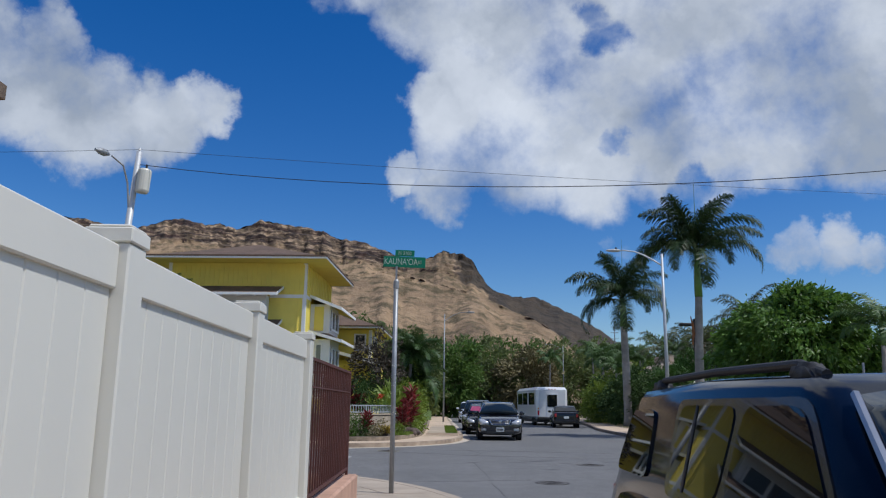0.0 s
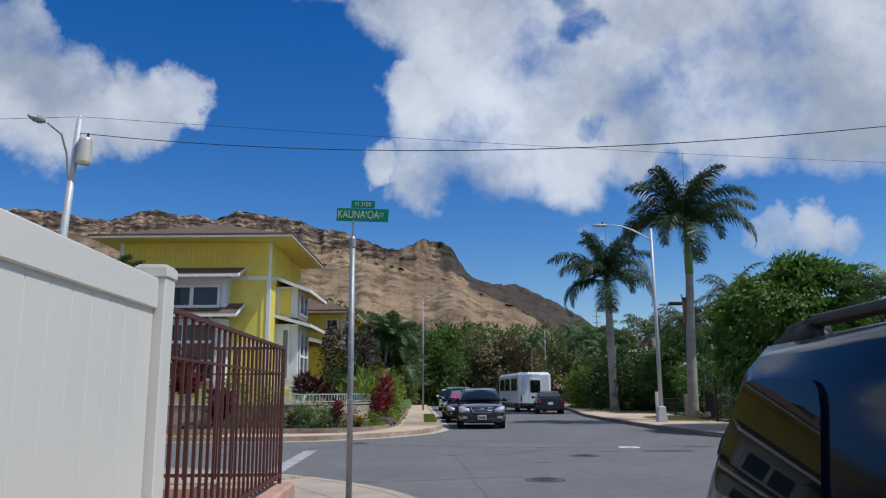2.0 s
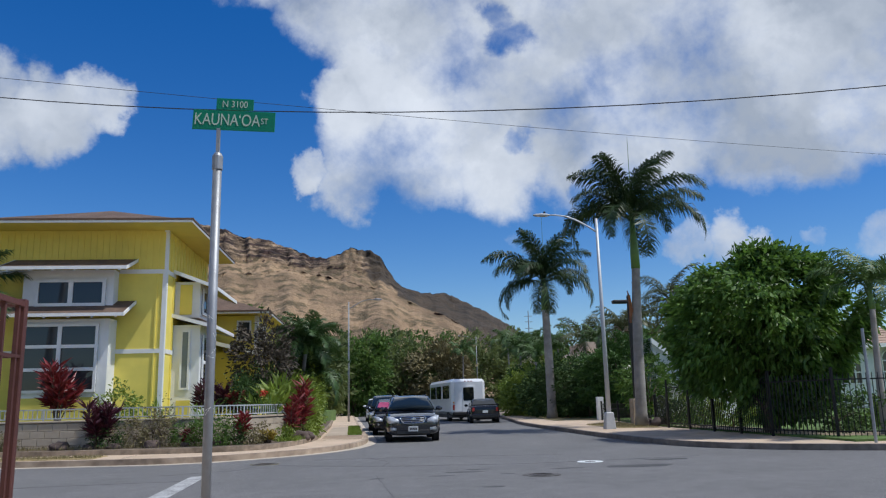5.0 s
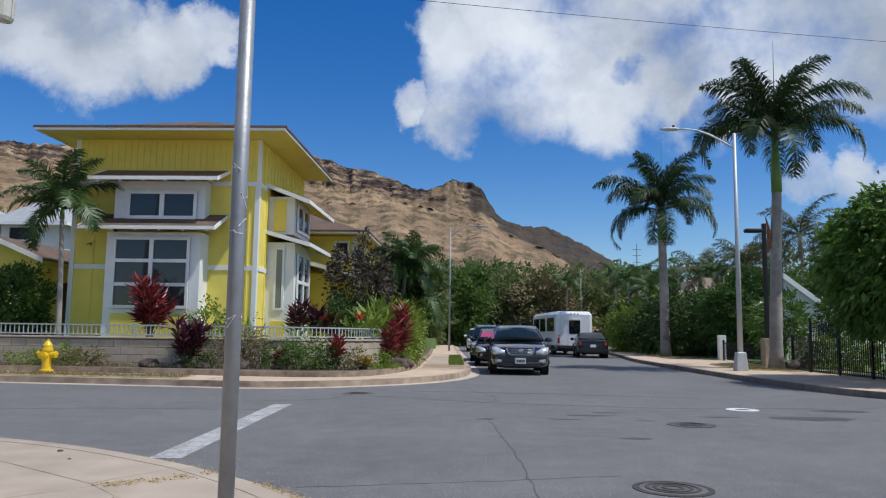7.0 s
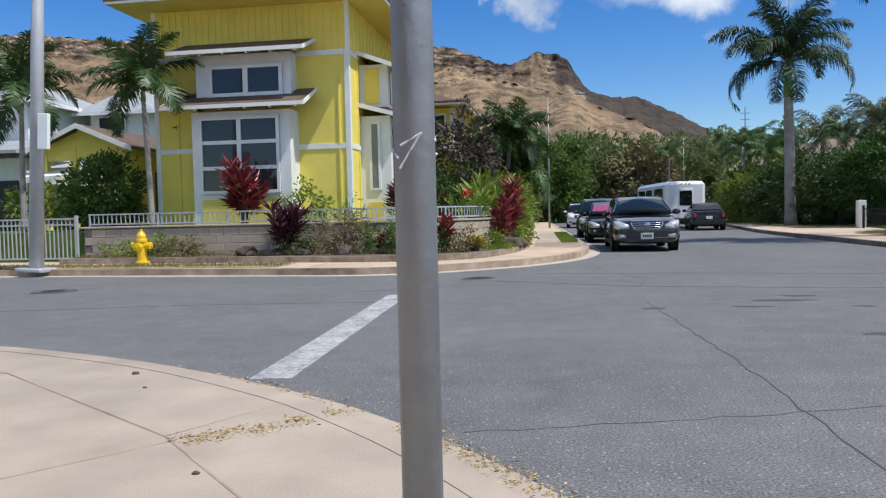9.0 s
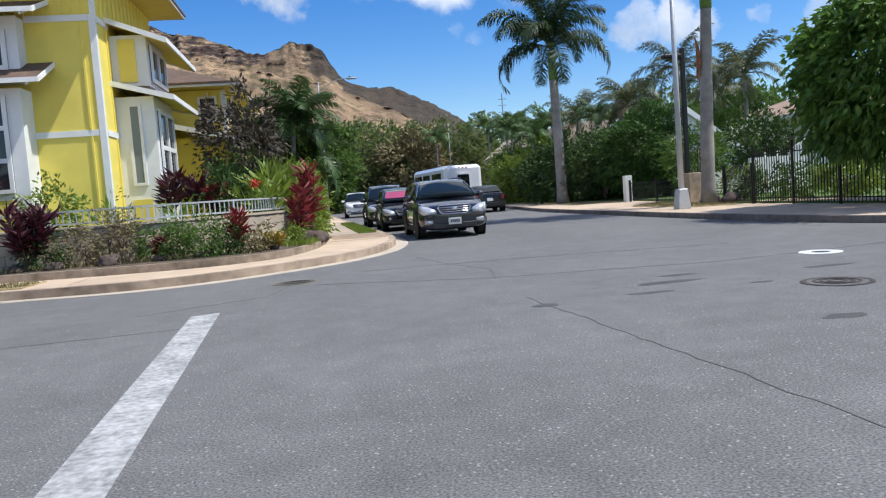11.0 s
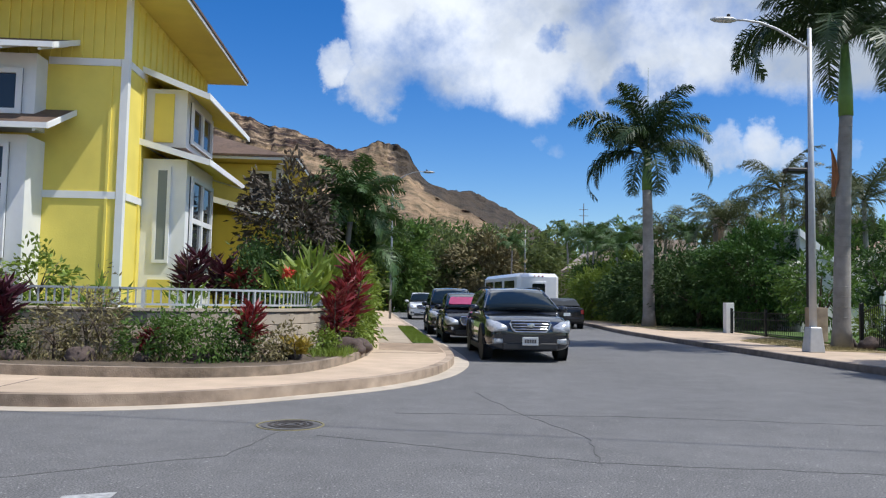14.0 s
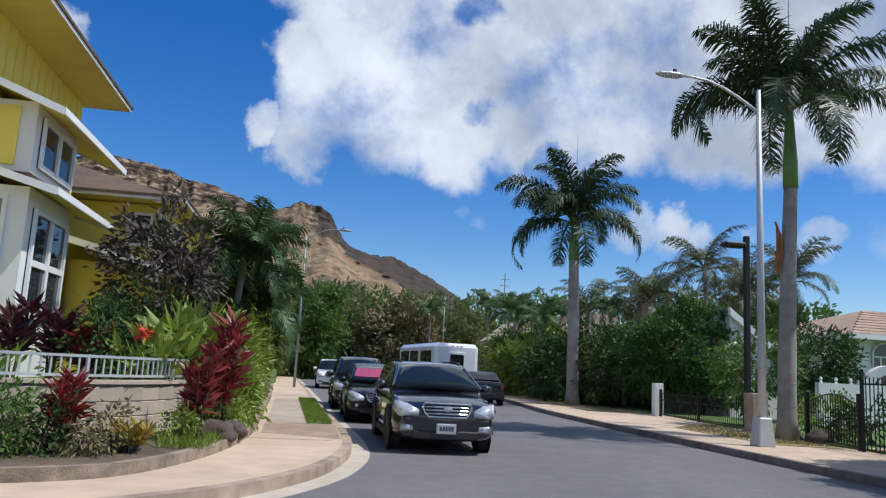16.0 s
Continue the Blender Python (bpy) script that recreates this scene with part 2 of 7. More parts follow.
M_YELLOW = mat("yellow house paint", (0.80, 0.66, 0.13), 0.75, var=0.10, scale=2.0, bump=0.25, bscale=30)
M_OLIVE = mat("olive yellow plaster", (0.27, 0.23, 0.10), 0.85, var=0.15, scale=3, bump=0.3)
M_WHITE = mat("white trim paint", (0.78, 0.78, 0.76), 0.6, var=0.08, scale=3, bump=0.12, bscale=40)
M_SHINGLE = mat("brown shingles", (0.13, 0.085, 0.06), 0.9, var=0.4, scale=9, bump=0.9, bscale=30)
M_GLASS = glass_mat("window glass", (0.035, 0.04, 0.045), 0.04)
M_SHADEGLASS = glass_mat("frosted louvre glass", (0.20, 0.22, 0.20), 0.25)
M_BLOCK = mat("concrete block", (0.44, 0.37, 0.285), 0.92, var=0.22, scale=6, bump=0.7, bscale=50, obvar=0.5)
M_MORTAR = mat("mortar", (0.24, 0.21, 0.18), 0.95, var=0.2, scale=10, bump=0.5)
M_RAIL = mat("grey painted railing", (0.42, 0.44, 0.45), 0.55, 0.1, var=0.15, scale=12, bump=0.1)
M_BLACKIRON = mat("black wrought iron", (0.012, 0.012, 0.013), 0.45, 0.3, var=0.3, scale=15, bump=0.1)
M_HYDRANT = mat("yellow enamel", (0.72, 0.48, 0.01), 0.4, var=0.12, scale=9, bump=0.1)
M_ROCK = mat("lava rock", (0.09, 0.065, 0.055), 0.95, var=0.5, scale=9, bump=1.0, bscale=25)
M_TRUNK = mat("palm trunk", (0.30, 0.275, 0.25), 0.9, var=0.3, scale=4, bump=0.8, bscale=18)
M_BARK = mat("bark", (0.13, 0.095, 0.07), 0.95, var=0.4, scale=8, bump=1.0, bscale=25)
M_SHAFT = mat("palm crownshaft", (0.12, 0.22, 0.05), 0.5, var=0.25, scale=5, bump=0.2)
M_FROND = mat("palm frond", (0.036, 0.068, 0.018), 0.5, var=0.4, scale=3, bump=0, island=0.5, trans=0.2)
M_FRONDL = mat("light palm frond", (0.085, 0.15, 0.04), 0.5, var=0.4, scale=3, bump=0, island=0.5, trans=0.25)
M_FRONDY = mat("yard palm frond", (0.06, 0.115, 0.03), 0.45, var=0.4, scale=3, bump=0, island=0.5, trans=0.25)
M_FRONDO = mat("olive palm frond", (0.10, 0.115, 0.045), 0.5, var=0.4, scale=3, bump=0, island=0.5, trans=0.25)
M_DEAD = mat("dead frond", (0.30, 0.12, 0.045), 0.8, var=0.4, scale=6, bump=0.6, bscale=30)
M_LEAF = mat("leaf", (0.105, 0.18, 0.036), 0.6, var=0.5, scale=2, bump=0, island=0.8, trans=0.4, spec=0.3)
M_GLOSSLEAF = mat("glossy leaf", (0.12, 0.22, 0.036), 0.42, var=0.6, scale=2, bump=0, island=0.8, trans=0.4, spec=0.4)
M_LEAFD = mat("dark leaf", (0.055, 0.10, 0.026), 0.65, var=0.5, scale=2, bump=0, island=0.8, trans=0.2, spec=0.25)
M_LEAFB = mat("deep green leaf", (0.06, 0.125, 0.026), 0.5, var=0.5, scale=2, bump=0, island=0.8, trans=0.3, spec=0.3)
M_LEAFY = mat("bright leaf", (0.20, 0.27, 0.035), 0.45, var=0.4, scale=2, bump=0, island=0.8, trans=0.3)
M_LEAFFAR = mat("woodland leaf", (0.15, 0.19, 0.06), 0.6, var=0.5, scale=0.6, bump=0, island=0.9, trans=0.5)
M_LEAFBR = mat("brown green leaf", (0.085, 0.068, 0.047), 0.7, var=0.4, scale=2, bump=0, island=0.8, trans=0.15)
M_TI = mat("red ti leaf", (0.20, 0.022, 0.024), 0.4, var=0.6, scale=4, bump=0, island=0.8, trans=0.25)
M_CROTON = mat("croton leaf", (0.34, 0.25, 0.035), 0.45, var=0.5, scale=4, bump=0, island=0.8, trans=0.25)
M_TID = mat("purple ti leaf", (0.06, 0.012, 0.022), 0.4, var=0.5, scale=4, bump=0, island=0.8, trans=0.2)
M_DRYLEAF = mat("dry shrub leaf", (0.20, 0.17, 0.075), 0.7, var=0.5, scale=4, bump=0, island=0.9, trans=0.2)
M_STRAW = mat("dry straw", (0.46, 0.35, 0.17), 0.85, var=0.4, scale=9, bump=0, island=0.8)
M_FLOWER = mat("white blossom", (0.80, 0.78, 0.66), 0.6, var=0.1, scale=4, bump=0, trans=0.2)
M_REDFLOWER = mat("red blossom", (0.65, 0.06, 0.03), 0.5, var=0.2, scale=4, bump=0)
M_NAVY = mat("dark blue car paint", (0.004, 0.006, 0.013), 0.12, 0.0, var=0.05, scale=3, bump=0, coat=0.15, spec=0.15)
M_CHAR = mat("charcoal car paint", (0.022, 0.025, 0.033), 0.16, 0.35, var=0.05, scale=3, bump=0, coat=1.0)
M_BLACKCAR = mat("black car paint", (0.008, 0.008, 0.010), 0.25, 0.0, var=0.05, scale=3, bump=0, coat=0.3)
M_CARWHITE = mat("white car paint", (0.76, 0.77, 0.78), 0.3, 0.0, var=0.04, scale=3, bump=0, coat=0.6)
M_CARGLASS = glass_mat("tinted car glass", (0.006, 0.008, 0.010), 0.02)
M_CARGLASS.node_tree.nodes["Principled BSDF"].inputs["Specular IOR Level"].default_value = 0.3
M_SCREEN = glass_mat("windscreen glass", (0.012, 0.018, 0.020), 0.03)
M_SCREEN.node_tree.nodes["Principled BSDF"].inputs["Specular IOR Level"].default_value = 0.42
M_PINK = mat("pink sunshade", (0.36, 0.05, 0.13), 0.5, var=0.2, scale=9, bump=0)
M_RUBBER = mat("tyre rubber", (0.016, 0.016, 0.016), 0.85, var=0.3, scale=20, bump=0.2)
M_PLASTIC = mat("black plastic", (0.018, 0.018, 0.019), 0.6, var=0.2, scale=20, bump=0.15)
M_CHROME = mat("chrome", (0.62, 0.63, 0.65), 0.2, 1.0, var=0.06, scale=8, bump=0)
M_ALLOY = mat("alloy", (0.42, 0.43, 0.45), 0.35, 0.9, var=0.1, scale=8, bump=0)
M_LAMPGLASS = mat("headlamp glass", (0.58, 0.60, 0.63), 0.12, 0.3, var=0.4, scale=26, bump=0, coat=1.0)
M_RED = mat("red lamp glass", (0.42, 0.01, 0.012), 0.15, var=0.2, scale=18, bump=0, coat=1.0)
M_AMBER = mat("amber lamp", (0.7, 0.28, 0.03), 0.2, var=0.1, scale=10, bump=0)
M_TILE = mat("terracotta roof tile", (0.36, 0.25, 0.18), 0.85, var=0.3, scale=5, bump=0.5, bscale=20)
M_TAN = mat("tan plaster", (0.50, 0.40, 0.31), 0.9, var=0.12, scale=3, bump=0.3)
M_PLASTER = mat("white plaster", (0.74, 0.74, 0.72), 0.85, var=0.1, scale=3, bump=0.3)
M_GREYROOF = mat("grey roof sheet", (0.33, 0.35, 0.36), 0.8, var=0.2, scale=5, bump=0.4)
M_TRANSF = mat("transformer enamel", (0.62, 0.60, 0.52), 0.5, 0.1, var=0.12, scale=6, bump=0.1)
M_WOODPOLE = mat("weathered wood pole", (0.33, 0.30, 0.27), 0.9, var=0.25, scale=8, bump=0.6)
M_WIRE = mat("cable", (0.02, 0.02, 0.022), 0.7, var=0.1, scale=3, bump=0)

# ---- building helpers ----
rnd = random.Random(7)
nrng = np.random.default_rng(11)


def thing(name, label, category, x=0.0, y=0.0, z=0.0, rz=0.0, group="", kind=""):
    ob = new(name)
    ob.empty_display_size = 0.2
    ob.matrix_basis = pose(x, y, z, 0, 0, rz)
    return tagged(ob, label, category, group, kind)


def data_of(bm, name, material, smooth=False):
    me = bpy.data.meshes.new(name)
    bm.normal_update()
    bm.to_mesh(me)
    bm.free()
    me.materials.append(material)
    if smooth:
        me.shade_smooth()
    return me


def part(name, bm, material, parent=None, label="", smooth=False, at=None):
    """One mesh object from a bmesh, under a thing or a part."""
    me = bm if isinstance(bm, bpy.types.Mesh) else data_of(bm, name, material, smooth)
    ob = new(name, me)
    if parent is not None:
        ob.parent = parent
    if at is not None:
        ob.matrix_basis = at
    if label:
        ob["label"] = label
    return ob


def setting(name, bm, material, label, category, smooth=False):
    return tagged(part(name, bm, material, smooth=smooth), label, category, kind="structure")


def box(bm, x0, x1, y0, y1, z0, z1, bev=0.0):
    vs = [bm.verts.new(p) for p in ((x0, y0, z0), (x1, y0, z0), (x1, y1, z0), (x0, y1, z0), (x0, y0, z1), (x1, y0, z1), (x1, y1, z1), (x0, y1, z1))]
    fs = [bm.faces.new([vs[i] for i in f]) for f in ((3, 2, 1, 0), (4, 5, 6, 7), (0, 1, 5, 4), (1, 2, 6, 5), (2, 3, 7, 6), (3, 0, 4, 7))]
    if bev:
        es = list({e for f in fs for e in f.edges})
        bmesh.ops.bevel(bm, geom=es, offset=bev, segments=1, affect="EDGES")
    return bm


def boxed(*a):
    return box(bmesh.new(), *a)


def prism(pts, z0, z1):
    """An upright prism over a plan outline (counter-clockwise)."""
    bm = bmesh.new()
    lo = [bm.verts.new((x, y, z0)) for x, y in pts]
    hi = [bm.verts.new((x, y, z1)) for x, y in pts]
    bm.faces.new(hi)
    bm.faces.new(lo[::-1])
    n = len(pts)
    for i in range(n):
        bm.faces.new((lo[i], lo[(i + 1) % n], hi[(i + 1) % n], hi[i]))
    bmesh.ops.triangulate(bm, faces=[f for f in bm.faces if len(f.verts) > 4])
    return bm


def slab(bm, corners, thick):
    """A thin board: four top corners, thickened downwards."""
    top = [bm.verts.new(c) for c in corners]
    low = [bm.verts.new((c[0], c[1], c[2] - thick)) for c in corners]
    bm.faces.new(top)
    bm.faces.new(low[::-1])
    for i in range(4):
        j = (i + 1) % 4
        bm.faces.new((top[j], top[i], low[i], low[j]))
    bmesh.ops.recalc_face_normals(bm, faces=bm.faces)
    return bm


def lathe(bm, prof, segs=16, m=None):
    """A turned shape from (radius, height) pairs."""
    rings = []
    for r, z in prof:
        ring = []
        for i in range(segs):
            a = 2 * math.pi * i / segs
            v = Vector((r * math.cos(a), r * math.sin(a), z))
            ring.append(bm.verts.new(m @ v if m else v))
        rings.append(ring)
    for a, b in zip(rings, rings[1:]):
        for i in range(segs):
            j = (i + 1) % segs
            bm.faces.new((a[i], a[j], b[j], b[i]))
    bm.faces.new(rings[0][::-1])
    bm.faces.new(rings[-1])
    return bm


def tube(bm, pts, radii, segs=8):
    """A round bar along points."""
    rings = []
    pts = [Vector(p) for p in pts]
    if not isinstance(radii, (list, tuple)):
        radii = [radii] * len(pts)
    for i, p in enumerate(pts):
        d = (pts[min(i + 1, len(pts) - 1)] - pts[max(i - 1, 0)]).normalized()
        s = d.cross(Vector((0.13, 0.21, 1)) if abs(d.z) < 0.95 else Vector((0, 1, 0))).normalized()
        u = s.cross(d)
        rings.append([bm.verts.new(p + (s * math.cos(2 * math.pi * k / segs) + u * math.sin(2 * math.pi * k / segs)) * radii[i]) for k in range(segs)])
    for a, b in zip(rings, rings[1:]):
        for k in range(segs):
            j = (k + 1) % segs
            bm.faces.new((a[k], a[j], b[j], b[k]))
    bm.faces.new(rings[0][::-1])
    bm.faces.new(rings[-1])
    bmesh.ops.recalc_face_normals(bm, faces=bm.faces)
    return bm


def offset(line, d):
    """A plan polyline moved sideways, d metres to its left."""
    out = []
    for i, p in enumerate(line):
        a, b = line[max(i - 1, 0)], line[min(i + 1, len(line) - 1)]
        dx, dy = b[0] - a[0], b[1] - a[1]
        n = math.hypot(dx, dy)
        out.append((p[0] - dy / n * d, p[1] + dx / n * d))
    return out


def ribbon(line, d0, d1, z0, z1):
    """A band of constant section between two offsets of a polyline."""
    bm = bmesh.new()
    a, b = offset(line, d0), offset(line, d1)
    rows = [[bm.verts.new((*p, z0)), bm.verts.new((*p, z1)), bm.verts.new((*q, z1)), bm.verts.new((*q, z0))] for p, q in zip(a, b)]
    for r, s in zip(rows, rows[1:]):
        for k in range(3):
            bm.faces.new((r[k], s[k], s[k + 1], r[k + 1]))
    bm.faces.new(rows[0])
    bm.faces.new(rows[-1][::-1])
    bmesh.ops.recalc_face_normals(bm, faces=bm.faces)
    return bm


def smooth_line(line, n=4):
    """A rounder polyline through the same points."""
    out = []
    for i in range(len(line) - 1):
        p0, p1, p2, p3 = (Vector((*line[max(0, min(len(line) - 1, k))], 0)) for k in (i - 1, i, i + 1, i + 2))
        long = (p2 - p1).length > 9
        for k in range(1 if long else n):
            t = k / (1 if long else n)
            seg = (p2 - p1).length
            m1, m2 = (p2 - p0) / 2, (p3 - p1) / 2
            m1, m2 = m1 * min(1, seg / max(m1.length, 1e-6)), m2 * min(1, seg / max(m2.length, 1e-6))
            q = (2 * t ** 3 - 3 * t * t + 1) * p1 + (t ** 3 - 2 * t * t + t) * m1 + (3 * t * t - 2 * t ** 3) * p2 + (t ** 3 - t * t) * m2
            out.append((q.x, q.y))
    return out + [line[-1]]


def cloud_mesh(name, verts, faces, material):
    me = bpy.data.meshes.new(name)
    me.from_pydata(verts, [], faces)
    me.materials.append(material)
    me.update()
    return me


def leaves(name, centers, dirs, length, width, material, droop=0.25, jitter=0.5):
    """Many folded leaf blades, four points each, at the centres, pointing along dirs with scatter."""
    n = len(centers)
    c = np.asarray(centers, float)
    d = np.asarray(dirs, float) + nrng.normal(0, jitter, (n, 3))
    d[:, 2] -= droop
    d /= np.linalg.norm(d, axis=1, keepdims=True) + 1e-9
    r = nrng.normal(0, 1, (n, 3))
    s = np.cross(d, r)
    s /= np.linalg.norm(s, axis=1, keepdims=True) + 1e-9
    u = np.cross(s, d)
    ln = (length * nrng.uniform(0.7, 1.3, n))[:, None]
    wd = (width * nrng.uniform(0.7, 1.3, n))[:, None]
    v = np.stack([c, c + d * ln * 0.45 + s * wd * 0.5 + u * wd * 0.15, c + d * ln, c + d * ln * 0.45 - s * wd * 0.5 + u * wd * 0.15], 1).reshape(-1, 3)
    i = np.arange(n)[:, None] * 4
    f = np.concatenate([i + [0, 1, 2], i + [0, 2, 3]], 0)
    return cloud_mesh(name, v.tolist(), f.tolist(), material)


def crown_points(center, radii, clumps, per, clump_r, hollow=0.55, lumps=0.22):
    """Leaf places gathered in clumps over an uneven ellipsoid, and their outward ways."""
    w = nrng.normal(0, 1, (clumps, 3))
    w /= np.linalg.norm(w, axis=1, keepdims=True)
    rr = np.where(nrng.random(clumps) < 0.75, nrng.uniform(0.86, 1.0, clumps), nrng.uniform(hollow, 0.9, clumps))
    lump = 1 + lumps * np.array([noise.noise(Vector(q * 1.7) + Vector((center[0], center[1], 0))) for q in w]) * 2
    cc = np.asarray(center) + w * (rr * lump)[:, None] * np.asarray(radii)
    p = np.repeat(cc, per, 0) + nrng.normal(0, clump_r, (clumps * per, 3)) * (1, 1, 0.8)
    out = np.repeat(w, per, 0) + nrng.normal(0, 0.3, (clumps * per, 3))
    return p, out


# ---- ground, road, kerbs ----
setting("ground", boxed(-1500, 1500, -600, 1500, -0.6, -0.03), M_DRY, "dry grassy ground that reaches the hills", "ground")
setting("road", boxed(-90, 110, -40, 160, -0.03, 0.0), M_ASPHALT, "grey worn asphalt road of a residential crossing", "road")

EDGE_A = [(1.2, -40), (1.2, 3), (1.2, 10.4), (1.18, 11.7), (1.1, 12.75), (0.82, 13.76), (0.42, 14.85), (-0.06, 15.85), (-0.62, 16.65), (-1.17, 17.27), (-1.93, 17.95), (-3.37, 18.85), (-5.5, 19.6), (-8, 19.9), (-90, 20.4)]
EDGE_B = [(-90, 28.6), (-12.4, 28.1), (-6.6, 27.65), (-4.6, 27.45), (-3.4, 27.72), (-2.38, 28.35), (-1.05, 29.62), (-0.28, 30.85), (0.22, 32.2), (0.58, 34.2), (0.64, 37), (0.48, 41.5), (0.15, 50), (-0.28, 63), (-1.2, 90), (-4, 150)]
EDGE_C = [(14, 150), (12, 100), (10.5, 75), (9.6, 62), (8.95, 55.5), (8.35, 49.6), (8.15, 41.5), (8.15, 35), (8.25, 31), (8.55, 28.6), (9.25, 27.0), (10.8, 25.5), (13, 24.7), (110, 24.2)]
EDGE_D = [(110, 19.8), (24, 19.8), (15, 16.4), (11, 14.6), (9.6, 12), (9.3, 8), (9.3, -40)]
for tag, line, close, gut in (("A", EDGE_A, [(-90, -40)], 0.28), ("B", EDGE_B, [(-90, 150)], 0.30), ("C", EDGE_C, [(110, 150)], 0.0), ("D", EDGE_D, [(110, -40)], 0.0)):
    ln = smooth_line(line)
    inner = offset(ln, gut + 0.16)
    h = 0.10 if tag == "A" else 0.14
    setting(f"pavement_{tag}", prism([*inner, *close], -0.02, h - 0.004), M_CONCGREY if tag == "A" else M_CONC, "pale sandy concrete pavement with worn joints", "pavement")
    setting(f"kerb_{tag}", ribbon(ln, gut, gut + 0.16, -0.02, h), {"A": M_CONCGREY, "C": M_KERBDARK}.get(tag, M_KERB), "weathered concrete kerb along the road", "kerb")
    if gut:
        setting(f"gutter_{tag}", ribbon(ln, 0.0, gut, -0.02, 0.006), M_CONCGREY if tag == "A" else M_GUTTER, "pale concrete gutter beside the asphalt", "gutter")


def flat(name, pts, z, material, label, category, thick=0.004):
    return tagged(part(name, prism(pts, z, z + thick), material), label, category, kind="structure")


def disc(cx, cy, r, n=24):
    return [(cx + r * math.cos(2 * math.pi * i / n), cy + r * math.sin(2 * math.pi * i / n)) for i in range(n)]


# joints of the pavements
bm = bmesh.new()
for y in (0.5, 2.3, 4.1, 5.9, 7.7, 9.5, 11.3, 12.9):
    box(bm, -0.8, 0.86, y, y + 0.012, 0.09, 0.098)
for (ax, ay), (bx, by) in (((-7.0, 18.75), (-4.33, 18.19)), ((-4.33, 18.19), (-2.36, 16.8)), ((-2.36, 16.8), (-1.45, 15.85)), ((-1.45, 15.85), (-0.75, 14.6)), ((-2.28, 16.74), (-3.6, 15.1)), ((-0.75, 14.6), (-2.6, 13.9)), ((-4.33, 18.19), (-5.2, 16.3)), ((-2.36, 16.8), (-2.0, 17.5)), ((-0.75, 14.6), (-0.2, 14.75))):
    n = Vector((by - ay, ax - bx, 0)).normalized() * 0.006
    slab(bm, [(ax + n.x, ay + n.y, 0.0985), (bx + n.x, by + n.y, 0.0985), (bx - n.x, by - n.y, 0.0985), (ax - n.x, ay - n.y, 0.0985)], 0.004)
setting("pavement_joints", bm, M_KERB, "dark scored joints in the pavement", "joint")
bm = bmesh.new()
for y in (35.0, 38.55, 52, 58):
    box(bm, -1.4, 0.0, y, y + 0.015, 0.135, 0.1395)
for x in (-5.5, -7.4, -9.3, -11.2):
    box(bm, x, x + 0.015, 28.25, 29.4, 0.135, 0.1395)
setting("pavement_joints_far", bm, M_KERBDARK, "dark scored joints in the pavement", "joint")

flat("road_marking", [(-2.36, 18.55), (-2.66, 18.5), (-2.92, 24.05), (-2.63, 24.15)], 0.0, M_PAINT, "worn white painted stripe on the asphalt", "road marking")
bm = ribbon([*disc(5.0, 24.6, 0.27), (5.27, 24.6)], 0.0, 0.15, 0.0, 0.005)
setting("valve_ring", bm, M_SIGNWHITE, "white painted ring round a valve cover in the road", "road marking")
flat("valve_cover", disc(5.0, 24.6, 0.11), 0.001, M_IRON, "small iron valve cover in the road", "cover")


def manhole(x, y, r, ring):
    t = thing("manhole_cover", "round cast iron manhole cover in the asphalt" + (" with a yellow ring" if ring else ""), "manhole cover", x, y)
    part("frame", ribbon([*disc(0, 0, r), (r, 0)], 0.0, 0.02 if ring else 0.045, 0.0, 0.006), M_YELPAINT if ring else M_IRON, t, "yellow painted rim" if ring else "")
    part("lid", lathe(bmesh.new(), [(r - 0.05, 0.0), (r - 0.05, 0.006), (r - 0.06, 0.008)], 24), M_COVER, t)
    for k, rr in enumerate((0.09, 0.16, 0.22)):
        part("rib", ribbon([*disc(0, 0, rr), (rr, 0)], 0.0, 0.03, 0.007, 0.013), M_IRON, t)


manhole(2.02, 17.57, 0.32, False)
manhole(-1.9, 26.75, 0.33, True)
manhole(3.45, 22.15, 0.33, False)
manhole(-8.85, 24.95, 0.36, False)


def wander(pts, step=0.14, amp=0.022):
    out = []
    for (ax, ay), (bx, by) in zip(pts, pts[1:]):
        n = max(2, int(math.hypot(bx - ax, by - ay) / step))
        for k in range(n):
            t = k / n
            out.append((ax + (bx - ax) * t + rnd.uniform(-amp, amp), ay + (by - ay) * t + rnd.uniform(-amp, amp)))
    return [*out, pts[-1]]


for pts, w in (([(0.6, 23.1), (0.72, 21.3), (0.86, 19.1), (0.9, 17.6), (1.05, 15.2), (1.3, 13.5)], 0.010), ([(-0.95, 17.3), (0.85, 17.82), (1.7, 18.1)], 0.005), ([(0.2, 29.5), (0.5, 27.6), (0.9, 26.2), (0.7, 25.0)], 0.010),
               ([(-3.6, 24.5), (-2.2, 25.3), (-1.9, 26.6)], 0.01), ([(-1.6, 26.2), (0.7, 25.1), (3.6, 24.6), (7.6, 25.2)], 0.009), ([(-0.9, 27.6), (1.6, 27.5), (5, 26.9)], 0.008), ([(-8, 22.3), (-5.2, 23.0), (-2.9, 23.2)], 0.01)):
    setting("road_crack", ribbon(wander(pts), -w / 2, w / 2, 0.0, 0.0025), M_TAR, "dark crack running across the asphalt", "crack")
